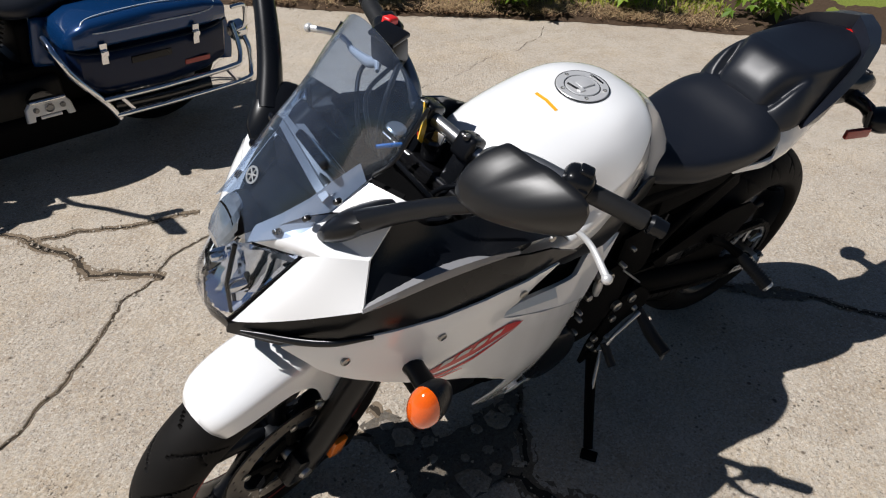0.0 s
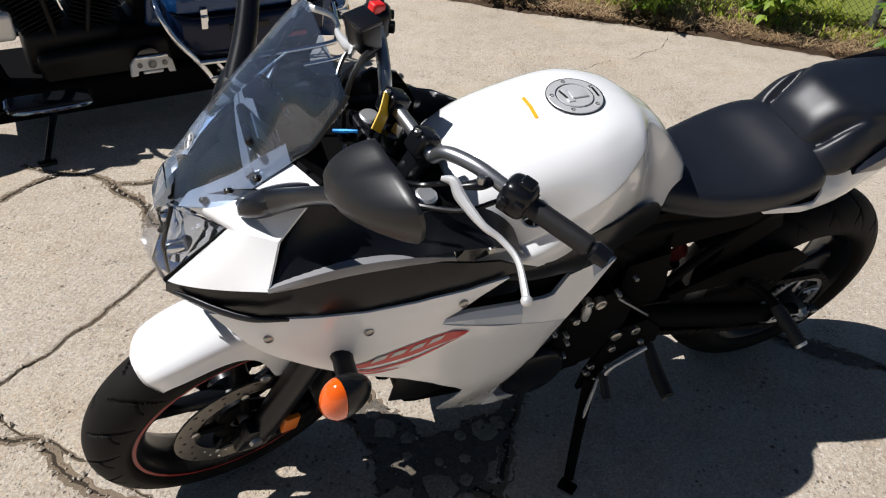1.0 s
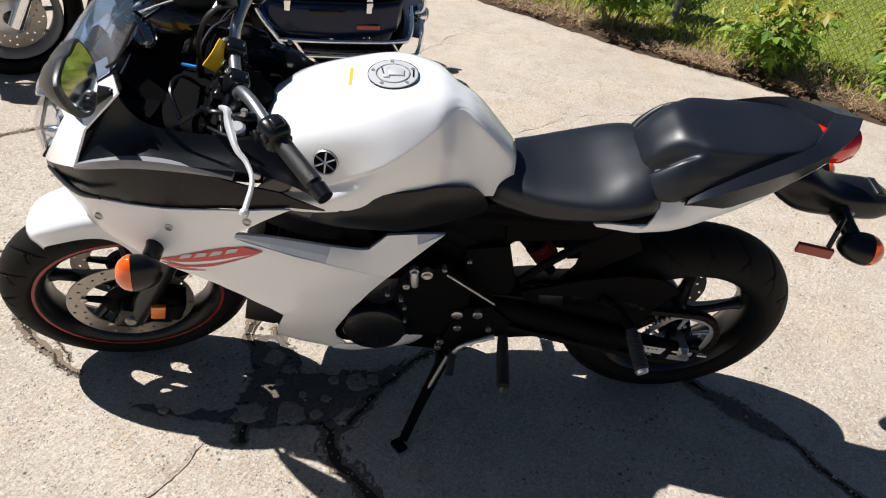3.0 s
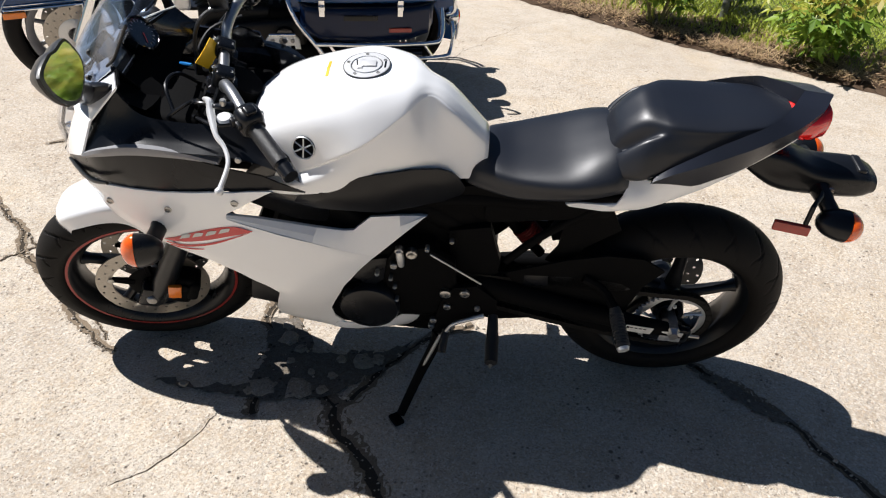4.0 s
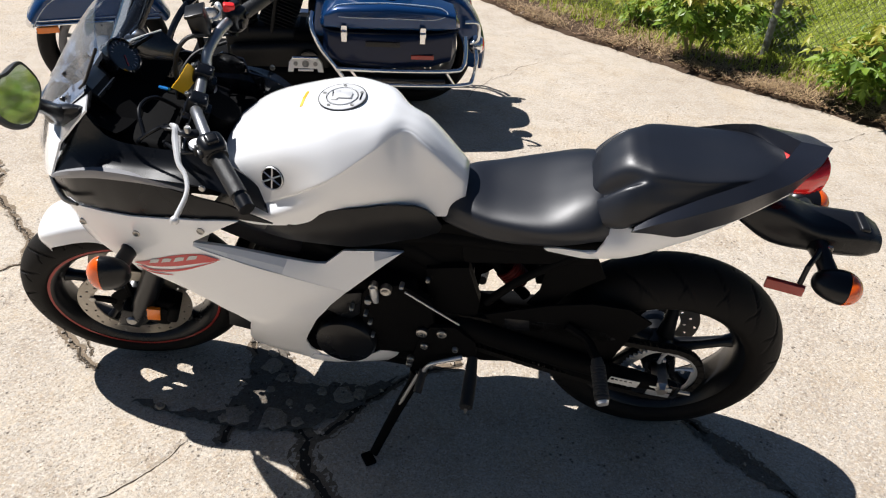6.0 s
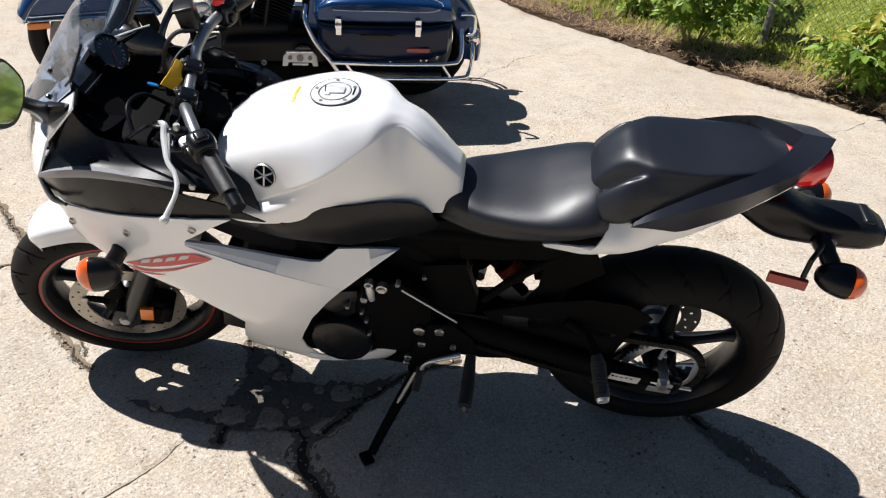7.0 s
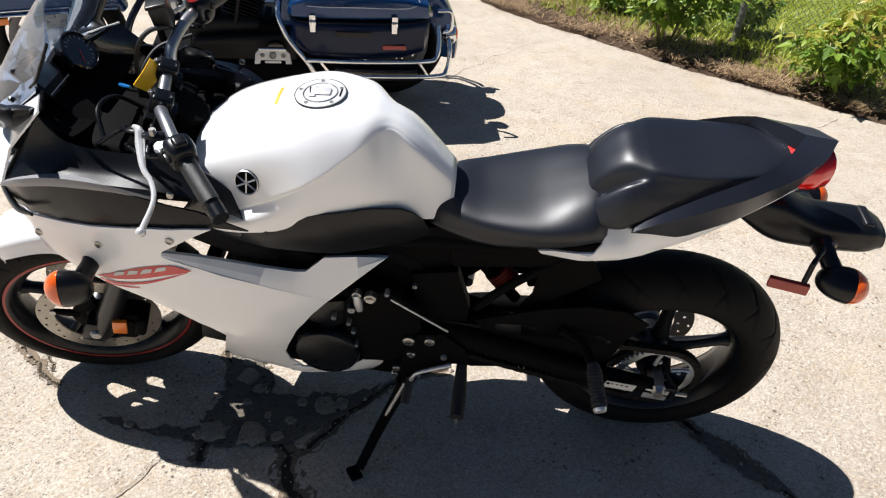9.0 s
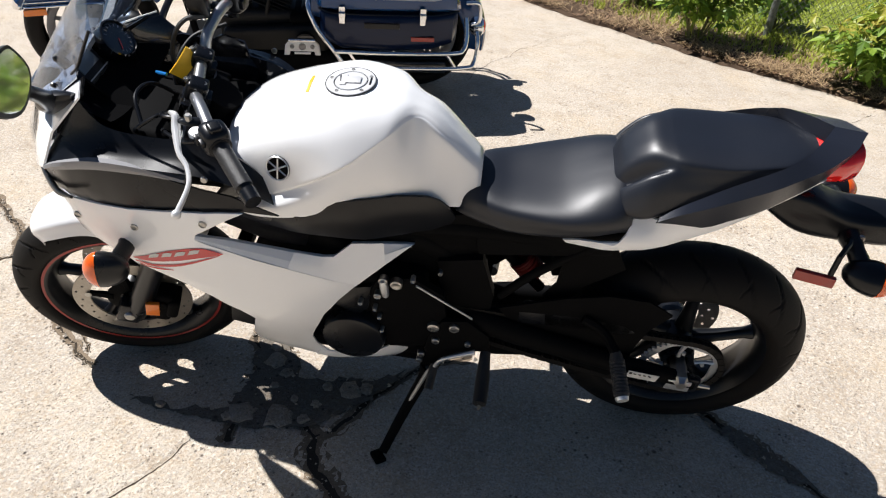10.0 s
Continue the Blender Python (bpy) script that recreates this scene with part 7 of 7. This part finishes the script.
for s in (-1, 1):
    part("grip", tube(B(), [(-0.55, s * 0.43, 1.03), (-0.66, s * 0.387, 1.056)], 0.018, 12), GRIP, tourer)
part("headlamp", lathe(B(), [(-0.1, 0.0), (-0.1, 0.085), (-0.08, 0.095), (0.02, 0.08), (0.08, 0.02), (0.085, 0)], (-1.0, 0, 0.86), "x", 30), CHROME, tourer, "chrome headlamp")
stand2 = part("side_stand", tube(B(), [(-0.5, -0.16, 0.2), (-0.56, -0.28, 0.13), (-0.62, -0.43, 0.066)], [0.016, 0.014, 0.012], 10, 8), BLACK, tourer, "side stand resting on the concrete")
part("stand_foot", turned(block(B(), (0, 0, 0), (0.07, 0.05, 0.01), (0, 0, 0), 0.004), Matrix.Translation((-0.62, -0.435, 0.062)) @ Matrix.Rotation(radians(-7), 4, "X")), BLACK, stand2)


# ---- planting bed, lawn and shrubs ----
def leaf_material(name, a, b, thin=0.35):
    m = bpy.data.materials.new(name)
    m.use_nodes = True
    t, k = m.node_tree, m.node_tree.nodes
    p = k["Principled BSDF"]
    who, geo = k.new("ShaderNodeObjectInfo"), k.new("ShaderNodeNewGeometry")
    add = k.new("ShaderNodeMath")
    add.operation = "ADD"
    t.links.new(who.outputs["Random"], add.inputs[0])
    t.links.new(geo.outputs["Random Per Island"], add.inputs[1])
    frac = k.new("ShaderNodeMath")
    frac.operation = "FRACT"
    t.links.new(add.outputs[0], frac.inputs[0])
    mix = k.new("ShaderNodeMix")
    mix.data_type = "RGBA"
    mix.inputs["A"].default_value, mix.inputs["B"].default_value = (*a, 1), (*b, 1)
    t.links.new(frac.outputs[0], mix.inputs["Factor"])
    t.links.new(mix.outputs["Result"], p.inputs["Base Color"])
    p.inputs["Roughness"].default_value = 0.45
    through_ = k.new("ShaderNodeBsdfTranslucent")
    t.links.new(mix.outputs["Result"], through_.inputs["Color"])
    both_ = k.new("ShaderNodeMixShader")
    both_.inputs[0].default_value = thin
    t.links.new(p.outputs[0], both_.inputs[1])
    t.links.new(through_.outputs[0], both_.inputs[2])
    t.links.new(both_.outputs[0], k["Material Output"].inputs["Surface"])
    return m


LEAF = leaf_material("maple_leaf", (0.085, 0.18, 0.016), (0.27, 0.38, 0.045))
LEAF_YOUNG = leaf_material("young_leaf", (0.3, 0.38, 0.04), (0.42, 0.32, 0.06))
BLADE = leaf_material("grass_blade", (0.22, 0.3, 0.025), (0.48, 0.52, 0.075))
STRAW = leaf_material("dry_straw", (0.2, 0.12, 0.065), (0.6, 0.44, 0.25), 0.12)
SOIL = mat("garden_soil", (0.075, 0.05, 0.033), 0.95, grain=60, vary=0.5, bump=0.8, spec=0.1)
TURF = mat("turf_soil", (0.17, 0.2, 0.04), 0.95, grain=80, vary=0.5, bump=0.6, spec=0.1)
STEM = mat("green_stem", (0.14, 0.13, 0.05), 0.7, vary=0.3)
EDGE = [(-1.2, 7.2), (-0.4, 6.2), (0.75, 4.87), (1.16, 4.33), (1.67, 3.87), (2.1, 3.47), (2.5, 3.18), (2.75, 2.98), (3.2, 2.67), (3.77, 2.2), (4.05, 1.9), (5.0, 1.0), (6.5, -0.6)]
line = spline([(x, y, 0) for x, y in EDGE], 260)


def away(i):
    w = (line[min(i + 1, len(line) - 1)] - line[max(i - 1, 0)]).normalized()
    return Vector((-w.y, w.x, 0))


rng = random.Random(11)
bm = B()
rows = []
for i, q in enumerate(line):
    n = away(i)
    wob = 0.05 * noise.noise(q * 2.3) + 0.025 * noise.noise(q * 11)
    rows.append([q + n * (wob + d) + Vector((0, 0, h + (0.018 * noise.noise((q + n * d) * 9) if d > 0.03 else 0))) for d, h in ((0, 0.002), (0.03, 0.012), (0.12, 0.022), (0.25, 0.03), (0.4, 0.032), (0.55, 0.034), (0.7, 0.036), (0.85, 0.038), (1.0, 0.03))])
skin(bm, rows)
tagged(part("planting_bed", bm, SOIL), "brown soil bed with dry straw along the concrete", "soil bed", "", "structure")
bm = B()
rows = [[q + away(i) * d + Vector((0, 0, 0.03 + 0.012 * noise.noise((q + away(i) * d) * 3))) for d in (0.62, 0.9, 1.3, 2.0, 3.0, 5.0, 9.0, 40.0)] for i, q in enumerate(line)]
skin(bm, rows)
tagged(part("lawn", bm, TURF), "mown green lawn", "lawn", "", "structure")


def scatter(name, count, lo, hi, size, lie, material, label, seed, span=(0.0, 1.0), wide=0.004, clump=0.0):
    """Thin bent blades or stalks along the bed, joined into one mesh."""
    r = random.Random(seed)
    verts, faces = [], []
    for _ in range(count):
        i = int(r.uniform(*span) * (len(line) - 1))
        d = lo + (hi - lo) * r.random()
        q = line[i].lerp(line[min(i + 1, len(line) - 1)], r.random()) + away(i) * d
        if clump and noise.noise(q * 3.1) + 0.6 * noise.noise(q * 9.0) < r.uniform(-0.45, clump):
            continue
        a = r.uniform(0, 2 * math.pi)
        side_ = Vector((math.cos(a), math.sin(a), 0))
        h = size * r.uniform(0.5, 1.3)
        up = Vector((-side_.y, side_.x, 0)) * h * (lie if lie > 0.5 else r.uniform(0.1, lie + 0.3)) + Vector((0, 0, h * (1 - lie) * r.uniform(0.3, 1)))
        base = q + Vector((0, 0, 0.02 + 0.02 * r.random()))
        w = wide * r.uniform(0.6, 1.3)
        n = len(verts)
        mid = base + up * 0.55 + Vector((0, 0, h * 0.12))
        verts += [base - side_ * w, base + side_ * w, mid + side_ * w * 0.7, mid - side_ * w * 0.7, base + up]
        faces += [(n, n + 1, n + 2, n + 3), (n + 3, n + 2, n + 4)]
    me = bpy.data.meshes.new(name)
    me.from_pydata([tuple(v) for v in verts], [], faces)
    me.materials.append(material)
    tagged(new(name, me), label, name.replace("_", " "), "", "stuff")


scatter("dry_straw", 15000, 0.02, 0.6, 0.17, 0.84, STRAW, "dry brown straw and dead grass on the soil", 3, (0.12, 0.85), 0.0022, 0.5)
scatter("dry_leaf_litter", 5000, 0.0, 0.55, 0.035, 0.7, leaf_material("dry_leaf", (0.1, 0.06, 0.035), (0.3, 0.18, 0.1), 0.1), "small brown dead leaves on the soil", 9, (0.12, 0.85), 0.009, 0.2)
scatter("weed_grass", 4200, 0.28, 1.0, 0.11, 0.35, BLADE, "green weeds growing through the dead grass", 4, (0.12, 0.85), 0.006)
scatter("lawn_grass", 46000, 0.66, 4.2, 0.055, 0.4, BLADE, "short green lawn grass", 5, (0.15, 0.8), 0.0045)


def maple_leaf(seed):
    """A five-pointed leaf, slightly folded along its veins, with a short stalk."""
    r = random.Random(seed)
    me = bpy.data.meshes.new("leaf")
    pts = [(0, 0)]
    for ang, rad in ((-115, 0.42), (-82, 0.3), (-58, 0.78), (-34, 0.42), (-18, 0.62), (0, 1.0), (18, 0.62), (34, 0.42), (58, 0.78), (82, 0.3), (115, 0.42)):
        rad *= r.uniform(0.88, 1.12)
        pts.append((rad * math.sin(radians(ang)), rad * math.cos(radians(ang))))
    droop = r.uniform(0.15, 0.35)
    verts = [(x, y, -droop * (x * x + y * y * 0.7) + (0.05 if 0 < i and i % 2 == 0 else 0)) for i, (x, y) in enumerate(pts)]
    n = len(verts)
    verts += [(0.012, -0.02, 0), (-0.012, -0.02, 0), (0, -0.6, -0.18)]
    faces = [(0, i, i + 1) for i in range(1, n - 1)] + [(n, n + 1, n + 2)]
    me.from_pydata(verts, [], faces)
    return me


LEAVES = []
for k in range(8):
    me = maple_leaf(20 + k)
    me.materials.append(LEAF if k < 6 else LEAF_YOUNG)
    LEAVES.append(me)


def shrub(at, radius, high, leaves, seed, label, big=0.075):
    r = random.Random(seed)
    root = thing("shrub", pose(*at), label, "shrub", "shrubs in the bed")
    tips = []
    for k in range(9):
        a, out = r.uniform(0, 2 * math.pi), radius * r.uniform(0.2, 0.85)
        top = Vector((out * math.cos(a), out * math.sin(a), high * r.uniform(0.55, 0.95)))
        foot = Vector((0.1 * radius * math.cos(a), 0.1 * radius * math.sin(a), 0))
        mid = foot.lerp(top, 0.5) + Vector((0, 0, 0.08 * high))
        part("stem", tube(B(), [foot, mid, top], [0.006, 0.004, 0.0025], 6, 6), STEM, root)
        tips.append((foot, mid, top))
    for k in range(leaves):
        foot, mid, top = r.choice(tips)
        f = r.uniform(0.15, 1.02) ** 0.7
        q = foot.lerp(mid, f * 2) if f < 0.5 else mid.lerp(top, f * 2 - 1)
        a = r.uniform(0, 2 * math.pi)
        q = q + Vector((math.cos(a), math.sin(a), r.uniform(-0.4, 0.5))) * radius * r.uniform(0.1, 0.42)
        q.z = max(0.04, q.z)
        young = q.z > high * 0.6 and r.random() < 0.55
        ob = new("leaf", LEAVES[r.choice((6, 7)) if young else r.randrange(6)])
        s = big * r.uniform(0.6, 1.25)
        ob.parent = root
        ob.matrix_local = Matrix.Translation(q) @ Matrix.Rotation(a - math.pi / 2, 4, "Z") @ Matrix.Rotation(radians(r.uniform(-60, 5)), 4, "X") @ Matrix.Rotation(radians(r.uniform(-25, 25)), 4, "Y") @ Matrix.Scale(s, 4)
    return root


shrub((3.22, 3.02, 0.03), 0.4, 0.54, 460, 1, "young maple shrub with green and yellow-tipped leaves", 0.085)
shrub((2.27, 3.66, 0.03), 0.4, 0.74, 480, 2, "young maple shrub with broad green leaves", 0.085)
shrub((2.98, 4.15, 0.03), 0.26, 0.45, 200, 3, "young maple shrub beside the metal post", 0.08)
shrub((1.95, 4.5, 0.03), 0.28, 0.26, 180, 4, "low green shrub in the dry bed", 0.06)
shrub((3.98, 2.62, 0.03), 0.38, 0.55, 340, 5, "young maple shrub with yellow-tipped leaves", 0.085)
shrub((4.6, 1.9, 0.03), 0.36, 0.4, 180, 6, "young maple shrub with broad green leaves", 0.085)
shrub((6.2, 8.0, 0.03), 0.9, 0.8, 280, 8, "broad green shrub before the house wall", 0.13)

# chain-link fence along the bed
WIRE = mat("galvanised_wire", (0.16, 0.165, 0.16), 0.45, 0.7, grain=200, vary=0.15)
PIPE = mat("weathered_pipe", (0.2, 0.21, 0.2), 0.55, 0.5, grain=60, vary=0.25, stain=0.15)
fence = thing("chain_link_fence", pose(2.85, 3.92, 0, 0, 0, -40), "grey galvanised chain-link fence along the planting bed", "fence")
for x in (-2.4, 0.0, 2.4):
    part("post", tube(B(), [(x, 0, 0), (x, 0, 1.22)], 0.026, 16), PIPE, fence, "grey metal post")
part("top_rail", tube(B(), [(-2.4, 0, 1.2), (2.4, 0, 1.2)], 0.018, 10), PIPE, fence)
verts, faces = [], []
for k in range(-24, 96):
    for slope, y in ((1, -0.0275), (-1, -0.029)):
        x0 = -2.4 + 0.05 * k if slope > 0 else -2.4 + 0.05 * k + 1.14
        x1 = x0 + 1.14 * slope
        lo, hi = max(-2.4, min(x0, x1)), min(2.4, max(x0, x1))
        if hi - lo < 0.02:
            continue
        a, b = (Vector((x, y, 0.04 + (x - x0) * slope)) for x in (lo, hi))
        n = len(verts)
        verts += [tuple(p + Vector(d) * 0.0013) for p in (a, b) for d in ((0, 1, 0), (-0.7 * slope, -0.5, 0.7), (0.7 * slope, -0.5, -0.7))]
        faces += [(n, n + 1, n + 4, n + 3), (n + 1, n + 2, n + 5, n + 4), (n + 2, n, n + 3, n + 5)]
me = bpy.data.meshes.new("wire_mesh")
me.from_pydata(verts, [], faces)
me.materials.append(WIRE)
net = tagged(new("wire_mesh", me), "thin diamond wire mesh")
net.parent = fence

# pale house wall beyond the lawn, lap siding
house = thing("house_wall", pose(8.2, 10.9, 0, 0, 0, -35), "pale horizontal lap siding on a house wall", "wall", "", "structure")
SIDING = mat("pale_siding", (0.72, 0.71, 0.68), 0.6, grain=40, vary=0.05, stain=0.08)
part("wall_core", block(B(), (0, 0.1, 1.8), (12, 0.16, 3.6), (0, 0, 0), 0.01, 1), SIDING, house)
part("foundation", block(B(), (0, -0.005, 0.08), (12, 0.06, 0.16), (0, 0, 0), 0.01, 1), CONCRETE, house)
for k in range(20):
    part("siding_board", block(B(), (0, 0.0, 0.24 + 0.16 * k), (12, 0.02, 0.17), (8, 0, 0), 0.002, 1), SIDING, house)
